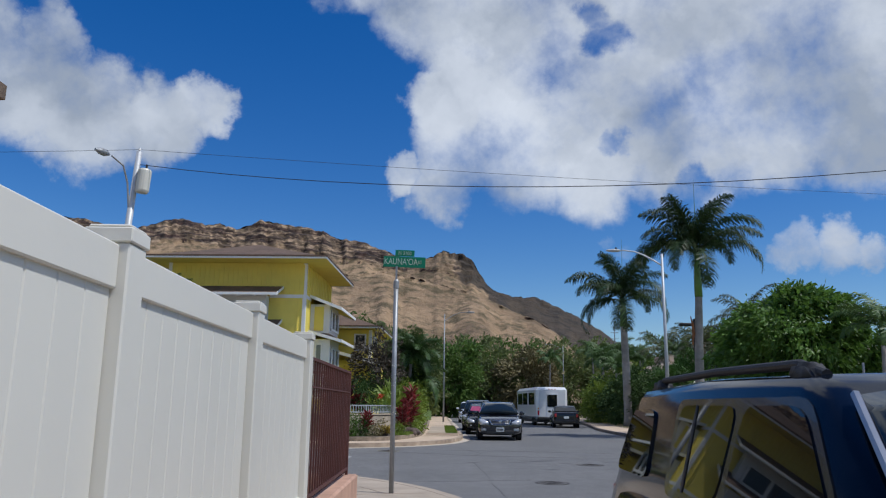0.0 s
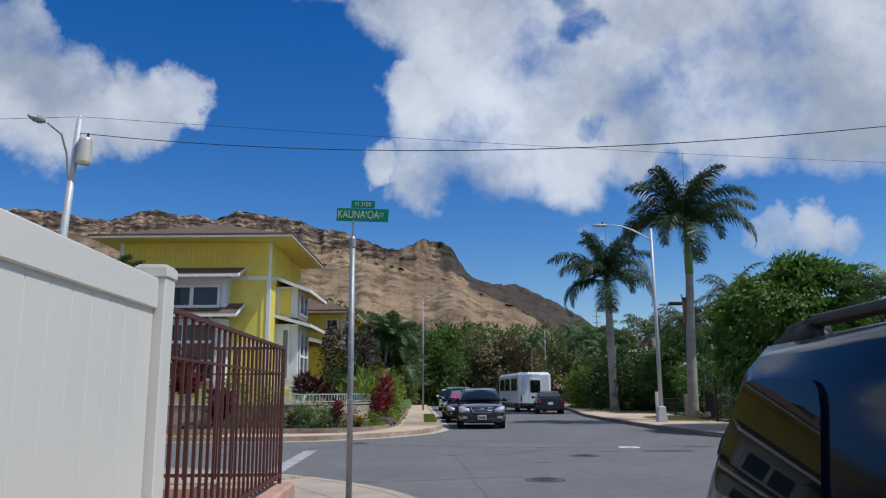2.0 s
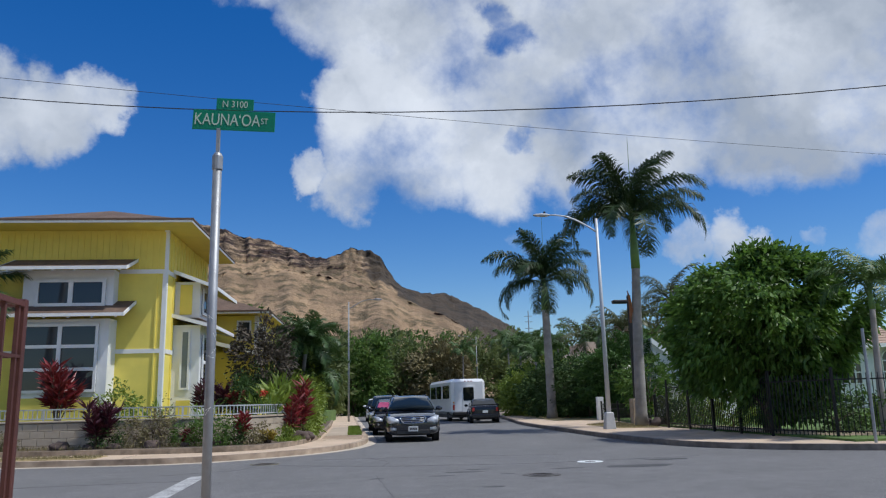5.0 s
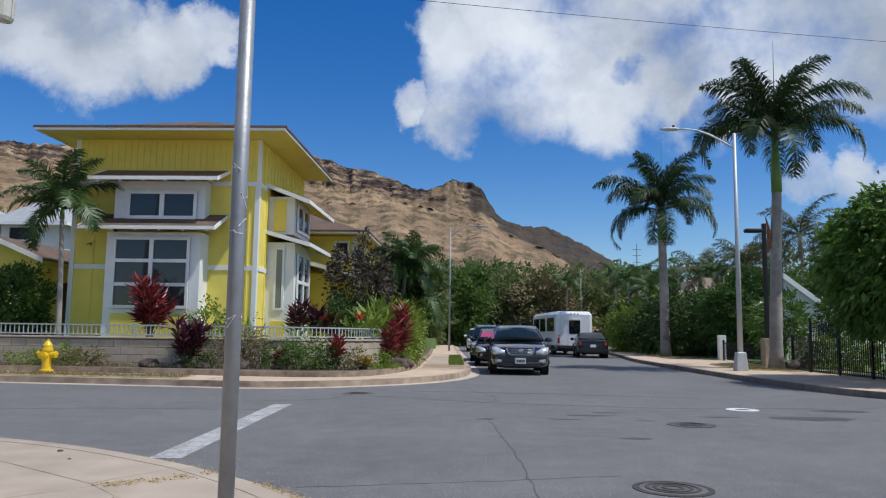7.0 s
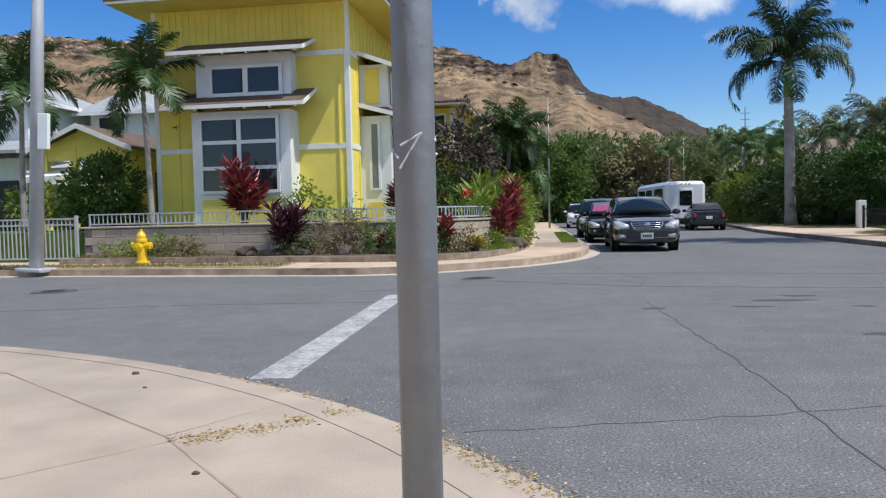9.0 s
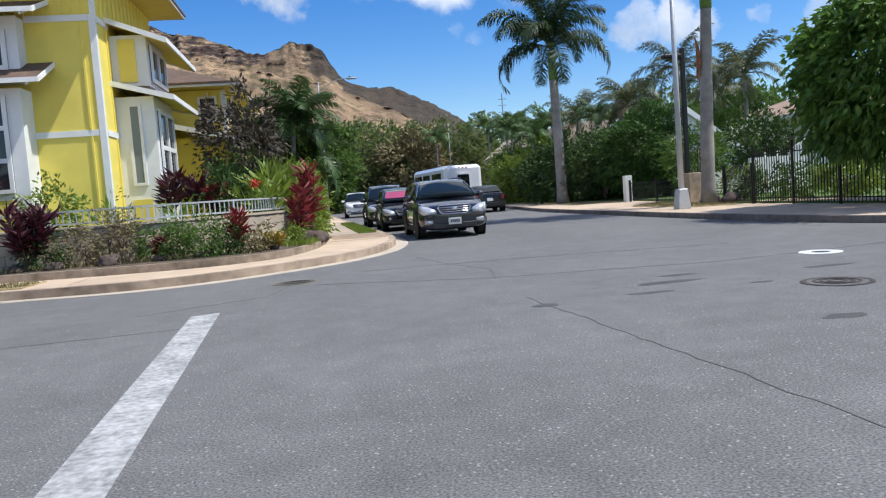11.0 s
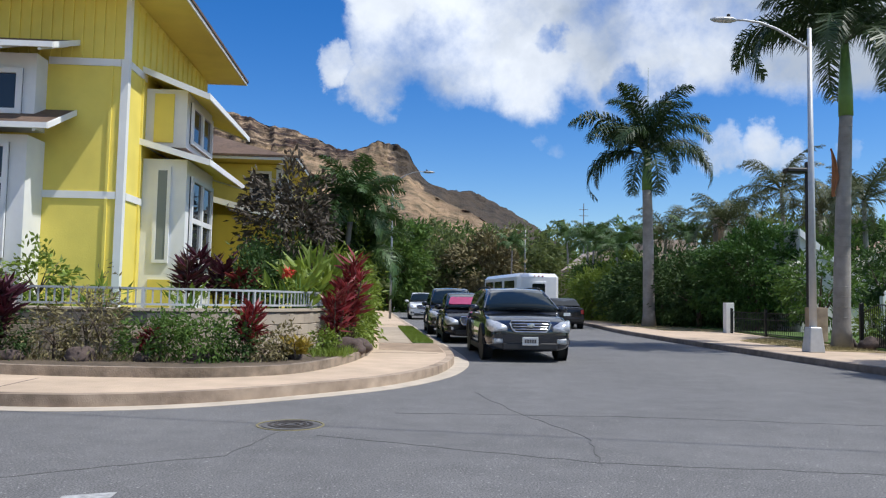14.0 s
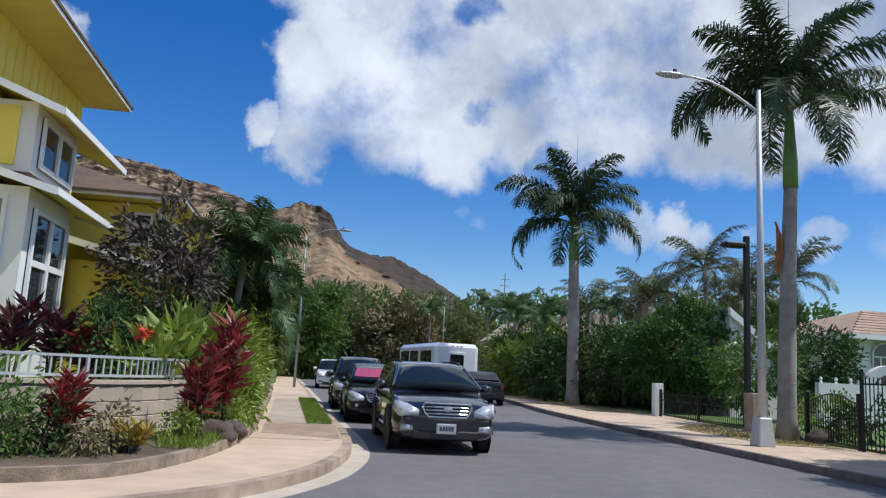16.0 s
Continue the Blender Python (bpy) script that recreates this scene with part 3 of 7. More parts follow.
for x, y, rx, ry in ((0.62, 22.45, 0.14, 0.10), (2.2, 23.2, 0.4, 0.12), (2.55, 23.7, 0.22, 0.09), (1.75, 22.6, 0.25, 0.07), (2.95, 22.6, 0.14, 0.06), (5.6, 23.3, 0.75, 0.3), (6.6, 24.6, 0.5, 0.2), (2.4, 20.6, 0.2, 0.1), (4.2, 23.3, 0.3, 0.08)):
    ring = [(x + rx * math.cos(a * 0.45) * rnd.uniform(0.75, 1.15), y + ry * math.sin(a * 0.45) * rnd.uniform(0.75, 1.15)) for a in range(14)]
    flat("road_stain", ring, 0.0, M_STAIN, "dark oil stain on the asphalt", "stain", 0.0018)

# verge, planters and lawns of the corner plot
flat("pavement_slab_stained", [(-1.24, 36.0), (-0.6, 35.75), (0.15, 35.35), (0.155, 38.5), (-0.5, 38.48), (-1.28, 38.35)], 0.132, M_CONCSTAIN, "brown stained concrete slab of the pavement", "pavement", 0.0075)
flat("pavement_slab_grey", [(-1.28, 38.58), (-0.45, 38.58), (-0.77, 49.5), (-1.55, 49.5)], 0.132, M_CONCGREY, "greyer concrete slab beside the lawn strip", "pavement", 0.0065)
flat("lawn_strip", [(-0.43, 38.6), (0.1, 38.6), (-0.22, 49.5), (-0.75, 49.5)], 0.135, M_GRASS, "narrow green lawn strip between pavement and kerb", "lawn", 0.02)
flat("dry_verge", [(-16, 28.75), (-6.2, 28.3), (-6.2, 29.4), (-16, 29.7)], 0.135, M_DRY, "dry grass verge beside the kerb", "verge", 0.015)
PLANTER = smooth_line([(-12.6, 30.35), (-8, 30.1), (-5.5, 29.7), (-4.0, 29.62), (-3.15, 29.8), (-2.42, 30.3), (-1.95, 31.3), (-1.55, 33.1), (-1.36, 35.8), (-1.45, 40), (-1.7, 50), (-2.2, 62)])
setting("planter_kerb", ribbon(PLANTER, 0.0, 0.12, 0.13, 0.27), M_EDGING, "cracked concrete edging of the planting bed", "kerb")
setting("planting_bed", prism([*offset(PLANTER, 0.12), (-2.7, 62), (-2.6, 36.5), (-3.2, 33.4), (-5, 32), (-12.6, 32)], 0.1, 0.26), M_SOIL, "dark soil of the planting bed", "bed")
setting("garden_ground", prism([(-12.6, 31.55), (-5.0, 31.55), (-4.25, 31.85), (-3.5, 32.45), (-2.95, 33.35), (-2.55, 34.5), (-2.4, 36.5), (-2.4, 70), (-40, 70), (-40, 31.65)], 0.1, 0.9), M_GRASS, "raised garden ground behind the block wall", "ground")
flat("verge_right", [(9.95, 37.9), (11.4, 37.4), (12.0, 44.5), (9.9, 42.5)], 0.135, M_DRY, "dry grass verge beside the pavement", "verge", 0.018)
flat("verge_right_far", [(10.4, 50.6), (13.5, 50), (14, 75), (12, 75)], 0.135, M_DRY, "dry grass verge under the hedge", "verge", 0.018)
setting("garden_ground_right", prism([(11.75, 26.0), (60, 26.0), (60, 75), (13.2, 75), (13.2, 50.5), (11.75, 38.2)], 0.1, 0.19), M_GRASS, "green garden ground behind the iron fence", "ground")

flat("garden_path", [(11.85, 29.6), (12.5, 27.7), (14.2, 26.9), (24, 26.5), (24, 27.6), (14.6, 28.1), (13.3, 29.6), (13.1, 37.3), (11.8, 37.3)], 0.19, M_CONC, "pale concrete path behind the iron fence", "path", 0.012)

# ---- the near corner: vinyl fence on a stucco wall, maroon railing ----
FENCE = thing("vinyl_fence", "tall white vinyl privacy fence on a low pink stucco wall", "fence", -0.79, 8.55, 0, 2.2)
WALL_TOP = 0.57
wall = tagged(part("stucco_wall", box(bmesh.new(), -0.22, 0.06, -30.0, 3.75, 0.0, WALL_TOP, 0.02), M_STUCCO, None), "low pink rough stucco wall with a rounded cap", "wall", kind="structure")
wall.matrix_basis = FENCE.matrix_basis.copy()
wall2 = tagged(part("stucco_wall_return", box(bmesh.new(), -14, -0.225, 3.47, 3.75, 0.0, WALL_TOP, 0.02), M_STUCCO, None), "low pink rough stucco wall along the side road", "wall", kind="structure")
wall2.matrix_basis = FENCE.matrix_basis.copy()
bm = bmesh.new()
box(bm, -0.075, 0.055, -0.065, 0.065, WALL_TOP, 1.84, 0.006)
post_me = data_of(bm, "fence_post", M_VINYL)
bm = bmesh.new()
box(bm, -0.082, 0.062, -0.072, 0.072, 1.84, 1.885, 0.004)
box(bm, -0.074, 0.054, -0.064, 0.064, 1.885, 1.895, 0.005)
cap_me = data_of(bm, "post_cap", M_VINYL)
board_me = data_of(box(bmesh.new(), -0.018, 0.010, 0.0015, 0.1535, WALL_TOP + 0.16, 1.705, 0.004), "fence_board", M_VINYL)
rail_t = data_of(box(bmesh.new(), -0.036, 0.026, 0.066, 1.624, 1.70, 1.832, 0.005), "top_rail", M_VINYL)
rail_b = data_of(box(bmesh.new(), -0.036, 0.026, 0.066, 1.624, WALL_TOP + 0.03, WALL_TOP + 0.17, 0.005), "bottom_rail", M_VINYL)
for k in range(9):
    y = -1.69 * k
    p = part("post", post_me, None, FENCE, at=pose(0, y, 0))
    part("post_cap", cap_me, None, p)
    if k:
        part("top_rail", rail_t, None, FENCE, at=pose(0, y, 0))
        part("bottom_rail", rail_b, None, FENCE, at=pose(0, y, 0))
        for b in range(10):
            part("board", board_me, None, FENCE, at=pose(0, y + 0.068 + b * 0.1555, 0))

RAIL = thing("maroon_railing", "maroon painted steel picket railing on the stucco wall", "railing", -0.79, 8.55, 0, 2.2)
pick_me = data_of(boxed(-0.0085, 0.0085, -0.0085, 0.0085, WALL_TOP + 0.04, 1.74), "picket", M_REDIRON)
rpost_me = data_of(box(bmesh.new(), -0.017, 0.017, -0.017, 0.017, WALL_TOP, 1.77, 0.004), "rail_post", M_REDIRON)
for k in range(25):
    part("picket", pick_me, None, RAIL, at=pose(-0.06, 0.21 + k * 0.14, 0))
for y in (0.1, 3.62):
    part("post", rpost_me, None, RAIL, at=pose(-0.06, y, 0))
for k in range(43):
    part("picket", pick_me, None, RAIL, at=pose(-0.2 - k * 0.14, 3.62, 0))
for x in (-1.9, -3.8, -5.7):
    part("post", rpost_me, None, RAIL, at=pose(x, 3.62, 0))
for z, h, w in ((WALL_TOP + 0.06, 0.028, 0.016), (1.51, 0.014, 0.011), (1.735, 0.024, 0.015)):
    part("rail", boxed(-0.06 - w, -0.06 + w, 0.08, 3.64, z, z + h), M_REDIRON, RAIL)
    part("rail", boxed(-6.2, -0.06 - w - 0.001, 3.62 - w, 3.62 + w, z + 0.001, z + h + 0.001), M_REDIRON, RAIL)
tagged(part("yard_floor", boxed(-14, -1.1, -25, 11.9, 0.02, 0.35), M_CONC), "pale concrete yard behind the railing", "yard", kind="structure")

def window(parent, x0, x1, z0, z1, y, cols, rows, facing="-y", glass=None, fw=0.07):
    """A white framed window of several panes in a wall that faces -y (x0..x1 run along x) or +x (they run along y)."""
    m = pose(0, y, 0) if facing == "-y" else pose(y, 0, 0, 0, 0, 90)
    w = part("window", box(bmesh.new(), x0, x1, 0.0, 0.02, z0, z1), glass or M_GLASS, parent, "dark window glass", at=m)
    bm = bmesh.new()
    for a, b, c, d in ((x0, x1, z0, z0 + fw), (x0, x1, z1 - fw, z1), (x0, x0 + fw, z0 + fw, z1 - fw), (x1 - fw, x1, z0 + fw, z1 - fw)):
        box(bm, a, b, -0.05, -0.001, c, d)
    part("window_frame", bm, M_WHITE, w)
    for i in range(1, cols):
        x = x0 + (x1 - x0) * i / cols
        part("mullion", boxed(x - fw * 0.7, x + fw * 0.7, -0.046, -0.001, z0 + fw, z1 - fw), M_WHITE, w)
    for j in range(1, rows):
        z = z0 + (z1 - z0) * j / rows
        part("transom", boxed(x0 + fw, x1 - fw, -0.042, -0.001, z - fw * 0.6, z + fw * 0.6), M_WHITE, w)
    return w


NEXT = thing("olive_house", "olive yellow house behind the vinyl fence with a brown eave", "house", -5.2, 11.4, 0.35)
part("wall", boxed(-7.0, -0.9, -16.0, -0.9, 0.0, 4.75), M_OLIVE, NEXT)
bm = bmesh.new()
vs = [bm.verts.new(p) for p in ((-7.9, -17, 4.75), (0, -17, 4.75), (0, 0, 4.75), (-7.9, 0, 4.75), (-4, -13, 6.1), (-4, -4, 6.1))]
for f in ((0, 1, 4), (1, 2, 5, 4), (2, 3, 5), (3, 0, 4, 5), (3, 2, 1, 0)):
    bm.faces.new([vs[i] for i in f])
part("roof", bm, M_SHINGLE, NEXT, "low brown shingled hip roof")
part("fascia", boxed(0.0, 0.03, -17, 0.03, 4.57, 4.753), M_BARK, NEXT, "dark brown eave board")
part("fascia", boxed(-7.9, -0.001, 0.0, 0.03, 4.57, 4.753), M_BARK, NEXT, "dark brown eave board")
for y0 in (-4.4, -8.2, -12.4):
    window(NEXT, y0, y0 + 1.6, 1.0, 2.4, -0.876, 2, 2, "+x", None, 0.05)
    window(NEXT, y0, y0 + 1.6, 3.1, 4.3, -0.876, 2, 1, "+x", None, 0.05)

# street name sign on its post
SIGN = thing("street_sign", "green street name sign on a grey galvanised post", "street sign", -0.685, 14.67, 0.096)
part("post", tube(bmesh.new(), [(0.0, 0, 0), (0.0, 0, 1.5), (0.0, 0, 3.14)], 0.036, 16), M_GALV, SIGN, smooth=True)
part("collar", lathe(bmesh.new(), [(0.043, 3.06), (0.043, 3.17), (0.026, 3.2)], 14), M_GALV, SIGN)
part("bracket", boxed(-0.014, 0.014, -0.014, 0.014, 3.17, 3.41), M_GALV, SIGN)
PLATE = part("name_plate", box(bmesh.new(), -0.33, 0.33, -0.004, 0.004, 3.395, 3.565, 0.002), M_GREENSIGN, SIGN, at=pose(0, 0, 0, 0, 2.0, 0))
PLATE2 = part("number_plate", box(bmesh.new(), -0.15, 0.15, -0.004, 0.004, 3.57, 3.67, 0.002), M_GREENSIGN, SIGN, at=pose(0, 0, 0, 0, 2.0, 0))


def lettering(body, size, m, parent, material, name="lettering", squeeze=1.0):
    cu = bpy.data.curves.new(name, "FONT")
    cu.body, cu.size, cu.extrude, cu.align_x, cu.align_y = body, size, 0.0012, "CENTER", "CENTER"
    tmp = bpy.data.objects.new("tmp", cu)
    scene.collection.objects.link(tmp)
    me = bpy.data.meshes.new_from_object(tmp.evaluated_get(bpy.context.evaluated_depsgraph_get()))
    bpy.data.objects.remove(tmp)
    me.materials.clear()
    me.materials.append(material)
    ob = new(name, me)
    ob.parent = parent
    ob.matrix_basis = m @ Matrix.Diagonal((squeeze, 1, 1, 1))
    return ob


lettering("KAUNA\u2018OA", 0.142, pose(-0.055, -0.0055, 3.48, 90, 0, 0), PLATE, M_SIGNPALE, squeeze=0.72)
lettering("ST", 0.072, pose(0.245, -0.0055, 3.48, 90, 0, 0), PLATE, M_SIGNPALE, squeeze=0.8)
lettering("N 3100", 0.08, pose(0.0, -0.0055, 3.618, 90, 0, 0), PLATE2, M_SIGNPALE, squeeze=0.85)
for z in (1.15, 1.58, 1.72, 1.90):
    bm = bmesh.new()
    for k in range(7):
        a = rnd.uniform(0, 6.28)
        tube(bm, [(0.0375 * math.cos(a), 0.0375 * math.sin(a), z + rnd.uniform(-0.03, 0.03)), (0.040 * math.cos(a + 1), 0.040 * math.sin(a + 1), z + rnd.uniform(-0.05, 0.05))], 0.0022, 5)
    part("torn_tape", bm, M_PLASTER, SIGN, "scraps of torn clear tape", at=pose(0, 0, 0))

# ---- yellow corner house ----
HX0, HX1, HY0, HY1, HZ0, HZ1 = -12.0, -6.2, 34.1, 40.2, 0.9, 7.12
HOUSE = thing("yellow_house", "two-storey yellow board-and-batten house with white trim and brown roof", "house")


def wall_run(name, x0, y0, x1, y1, z0, z1, holes, material, parent, thick=0.16):
    """An upright wall from (x0,y0) to (x1,y1), outside on its right, with holes (s0, s1, z0, z1) cut through."""
    d = Vector((x1 - x0, y1 - y0, 0))
    L = d.length
    d.normalize()
    n = Vector((d.y, -d.x, 0))
    cuts = sorted({0.0, L, *[h[0] for h in holes], *[h[1] for h in holes]})
    zc = sorted({z0, z1, *[h[2] for h in holes], *[h[3] for h in holes]})
    bm = bmesh.new()
    for s0, s1 in zip(cuts, cuts[1:]):
        for a, b in zip(zc, zc[1:]):
            sm, zm = (s0 + s1) / 2, (a + b) / 2
            if any(h[0] < sm < h[1] and h[2] < zm < h[3] for h in holes):
                continue
            m = Matrix(((d.x, -n.x, 0, x0), (d.y, -n.y, 0, y0), (0, 0, 1, 0), (0, 0, 0, 1)))
            before = len(bm.verts)
            box(bm, s0, s1, 0, thick, a, b)
            bm.verts.ensure_lookup_table()
            for v in bm.verts[before:]:
                v.co = m @ v.co
    bmesh.ops.remove_doubles(bm, verts=bm.verts, dist=0.0005)
    bmesh.ops.recalc_face_normals(bm, faces=bm.faces)
    return part(name, bm, material, parent)


wall_run("wall_front", HX0, HY0, HX1, HY0, HZ0, HZ1, [], M_YELLOW, HOUSE)
wall_run("wall_side", HX1, HY0 + 0.16, HX1, HY1, HZ0, HZ1, [], M_YELLOW, HOUSE)
wall_run("wall_back", HX1 - 0.16, HY1, HX0 + 0.16, HY1, HZ0, HZ1, [], M_YELLOW, HOUSE)
wall_run("wall_west", HX0, HY1, HX0, HY0 + 0.16, HZ0, HZ1, [], M_YELLOW, HOUSE)
bat_lo = data_of(boxed(-0.024, 0.024, -0.038, 0.0, HZ0, 3.06), "batten", M_YELLOW)
bat_mid = data_of(boxed(-0.024, 0.024, -0.038, 0.0, 3.20, 5.66), "batten", M_YELLOW)
bat_hi = data_of(boxed(-0.024, 0.024, -0.038, 0.0, 5.80, 7.05), "batten", M_YELLOW)
x = HX0 + 0.3
while x < HX1 - 0.2:
    part("batten", bat_hi, None, HOUSE, at=pose(x, HY0, 0))
    part("batten", bat_hi, None, HOUSE, at=pose(x + 0.2, HY0, 0))
    if (x < -10.7 or x > -7.4) and round((x - HX0 - 0.3) / 0.4) % 3 == 1:
        part("batten", bat_mid, None, HOUSE, at=pose(x, HY0, 0))
        part("batten", bat_lo, None, HOUSE, at=pose(x, HY0, 0))
    x += 0.4
y = HY0 + 0.45
while y < HY1 - 0.2:
    part("batten", bat_hi, None, HOUSE, at=pose(HX1, y, 0, 0, 0, 90))
    if (y < 35.0 or y > 37.6) and round((y - HY0 - 0.45) / 0.4) % 3 == 1:
        part("batten", bat_mid, None, HOUSE, at=pose(HX1, y, 0, 0, 0, 90))
        part("batten", bat_lo, None, HOUSE, at=pose(HX1, y, 0, 0, 0, 90))
    y += 0.4
for x in (HX0, HX1 - 0.10):
    part("corner_board", boxed(x - 0.02, x + 0.12, HY0 - 0.03, HY0 + 0.11, HZ0, HZ1 - 0.002), M_WHITE, HOUSE)
for z in (3.06, 5.66):
    part("band_trim", boxed(HX0 + 0.131, -10.55, HY0 - 0.026, HY0 - 0.001, z, z + 0.14), M_WHITE, HOUSE)
    part("band_trim", boxed(-7.7, HX1 - 0.131, HY0 - 0.026, HY0 - 0.001, z, z + 0.14), M_WHITE, HOUSE)
    part("band_trim", boxed(HX1 + 0.001, HX1 + 0.026, HY0 + 0.131, 35.18, z, z + 0.14), M_WHITE, HOUSE)
    part("band_trim", boxed(HX1 + 0.001, HX1 + 0.026, 37.42, HY1, z, z + 0.14), M_WHITE, HOUSE)

# front bay with the large window
part("front_bay", boxed(-10.55, -7.7, 33.4, 34.098, HZ0, 4.12), M_WHITE, HOUSE, "white painted projecting window bay")
window(HOUSE, -10.32, -8.0, 1.85, 3.97, 33.376, 2, 3, fw=0.085)
part("bay_panel", boxed(-10.3, -8.05, 33.37, 33.398, HZ0 + 0.1, 1.70), M_YELLOW, HOUSE, "yellow panel under the window")
part("upper_bay", boxed(-10.5, -7.72, 33.65, 34.098, 4.30, 5.72), M_WHITE, HOUSE, "white upper window surround")
window(HOUSE, -10.1, -7.95, 4.55, 5.42, 33.626, 2, 1, fw=0.1)


def shed(parent, x0, x1, y_wall, y_out, z_wall, z_out, rafters):
    """A small shed roof over a window of the front wall: shingles, white fascia and soffit."""
    r = part("awning", slab(bmesh.new(), [(x0, y_out, z_out), (x1, y_out, z_out), (x1, y_wall, z_wall), (x0, y_wall, z_wall)], 0.05), M_SHINGLE, parent, "brown shingled window awning")
    part("fascia", boxed(x0 - 0.02, x1 + 0.02, y_out - 0.03, y_out - 0.002, z_out - 0.095, z_out + 0.008), M_WHITE, r)
    for x in (x0 - 0.03, x1):
        part("rake", slab(bmesh.new(), [(x, y_out, z_out + 0.012), (x + 0.03, y_out, z_out + 0.012), (x + 0.03, y_wall, z_wall + 0.012), (x, y_wall, z_wall + 0.012)], 0.11), M_WHITE, r)
    for k in range(rafters):
        x = x0 + 0.25 + (x1 - x0 - 0.5) * k / (rafters - 1)
        part("rafter", slab(bmesh.new(), [(x, y_out + 0.01, z_out - 0.052), (x + 0.05, y_out + 0.01, z_out - 0.052), (x + 0.05, y_wall, z_wall - 0.052), (x, y_wall, z_wall - 0.052)], 0.09), M_WHITE, r)
    return r


shed(HOUSE, -11.2, -7.15, 34.08, 32.9, 4.76, 4.24, 6)
shed(HOUSE, -11.0, -7.15, 34.08, 32.95, 6.14, 5.72, 6)

# side bay with the slit window
part("side_bay", boxed(HX1 + 0.002, -5.3, 35.2, 37.42, HZ0, 4.06), M_WHITE, HOUSE, "white side window bay")
part("slit_window", boxed(-5.87, -5.68, 35.17, 35.199, 1.96, 3.82), M_SHADEGLASS, HOUSE, "tall narrow frosted window")
bm = bmesh.new()
for a, b, c, d in ((-5.94, -5.61, 1.89, 1.96), (-5.94, -5.61, 3.82, 3.89), (-5.94, -5.87, 1.96, 3.82), (-5.68, -5.61, 1.96, 3.82)):
    box(bm, a, b, 35.155, 35.199, c, d)
part("slit_frame", bm, M_WHITE, HOUSE)
part("bay_panel", boxed(-6.0, -5.55, 35.175, 35.198, HZ0 + 0.05, 1.55), M_YELLOW, HOUSE, "yellow panel under the slit window")
window(HOUSE, 35.45, 37.25, 1.9, 3.75, -5.276, 2, 2, "+x", fw=0.09)
part("side_bay_upper", boxed(HX1 + 0.002, -5.36, 35.25, 37.40, 4.32, 5.55), M_WHITE, HOUSE, "white upper side bay")
part("bay_panel", boxed(-6.02, -5.62, 35.22, 35.248, 4.42, 5.45), M_YELLOW, HOUSE, "yellow panel of the upper bay")
window(HOUSE, 35.5, 37.25, 4.45, 5.35, -5.336, 2, 1, "+x", fw=0.09)


def side_shed(y0, y1, z_wall, z_out, x_out):
    r = part("awning", slab(bmesh.new(), [(HX1, y0, z_wall), (x_out, y0, z_out), (x_out, y1, z_out), (HX1, y1, z_wall)], 0.05), M_SHINGLE, HOUSE, "brown shingled shed roof over the side bay")
    part("soffit", slab(bmesh.new(), [(HX1, y0 + 0.01, z_wall - 0.055), (x_out - 0.01, y0 + 0.01, z_out - 0.055), (x_out - 0.01, y1 - 0.01, z_out - 0.055), (HX1, y1 - 0.01, z_wall - 0.055)], 0.02), M_YELLOW, r)
    part("fascia", boxed(x_out + 0.002, x_out + 0.035, y0 - 0.03, y1 + 0.03, z_out - 0.11, z_out + 0.010), M_WHITE, r)
    for y in (y0 - 0.033, y1 + 0.003):
        part("rake", slab(bmesh.new(), [(HX1, y, z_wall + 0.012), (x_out, y, z_out + 0.012), (x_out, y + 0.03, z_out + 0.012), (HX1, y + 0.03, z_wall + 0.012)], 0.13), M_WHITE, r)


side_shed(34.95, 39.2, 5.92, 5.40, -4.85)
side_shed(34.95, 38.5, 4.42, 4.03, -4.8)


def hip_roof(parent, x0, x1, y0, y1, z, rise, over_label):
    bm = bmesh.new()
    cx, cy = (x0 + x1) / 2, (y0 + y1) / 2
    half = min(x1 - x0, y1 - y0) / 2
    if x1 - x0 > y1 - y0:
        ridge = [(x0 + half, cy, z + rise), (x1 - half, cy, z + rise)]
        vs = [bm.verts.new(p) for p in ((x0, y0, z), (x1, y0, z), (x1, y1, z), (x0, y1, z), *ridge)]
        for f in ((0, 1, 5, 4), (1, 2, 5), (2, 3, 4, 5), (3, 0, 4)):
            bm.faces.new([vs[i] for i in f])
    else:
        ridge = [(cx, y0 + half, z + rise), (cx, y1 - half - 0.01, z + rise)]
        vs = [bm.verts.new(p) for p in ((x0, y0, z), (x1, y0, z), (x1, y1, z), (x0, y1, z), *ridge)]
        for f in ((0, 1, 4), (1, 2, 5, 4), (2, 3, 5), (3, 0, 4, 5)):
            bm.faces.new([vs[i] for i in f])
    bm.faces.new([vs[i] for i in (3, 2, 1, 0)])
    r = part("roof", bm, M_SHINGLE, parent, over_label)
    part("soffit", boxed(x0 + 0.01, x1 - 0.01, y0 + 0.01, y1 - 0.01, z - 0.06, z - 0.004), M_YELLOW, r, "yellow soffit boards")
    bm = bmesh.new()
    for a, b, c, d in ((x0 - 0.03, x1 + 0.03, y0 - 0.03, y0), (x0 - 0.03, x1 + 0.03, y1, y1 + 0.03), (x0 - 0.03, x0, y0, y1), (x1, x1 + 0.03, y0, y1)):
        box(bm, a, b, c, d, z - 0.075, z - 0.002)
        part("shingle_edge", boxed(a - 0.03, b + 0.03, c - 0.03, d + 0.03, z, z + 0.06 + 0.004 * (b - a > d - c)), M_SHINGLE, r, "dark overhanging shingle edge")
    part("fascia", bm, M_WHITE, r)
    return r


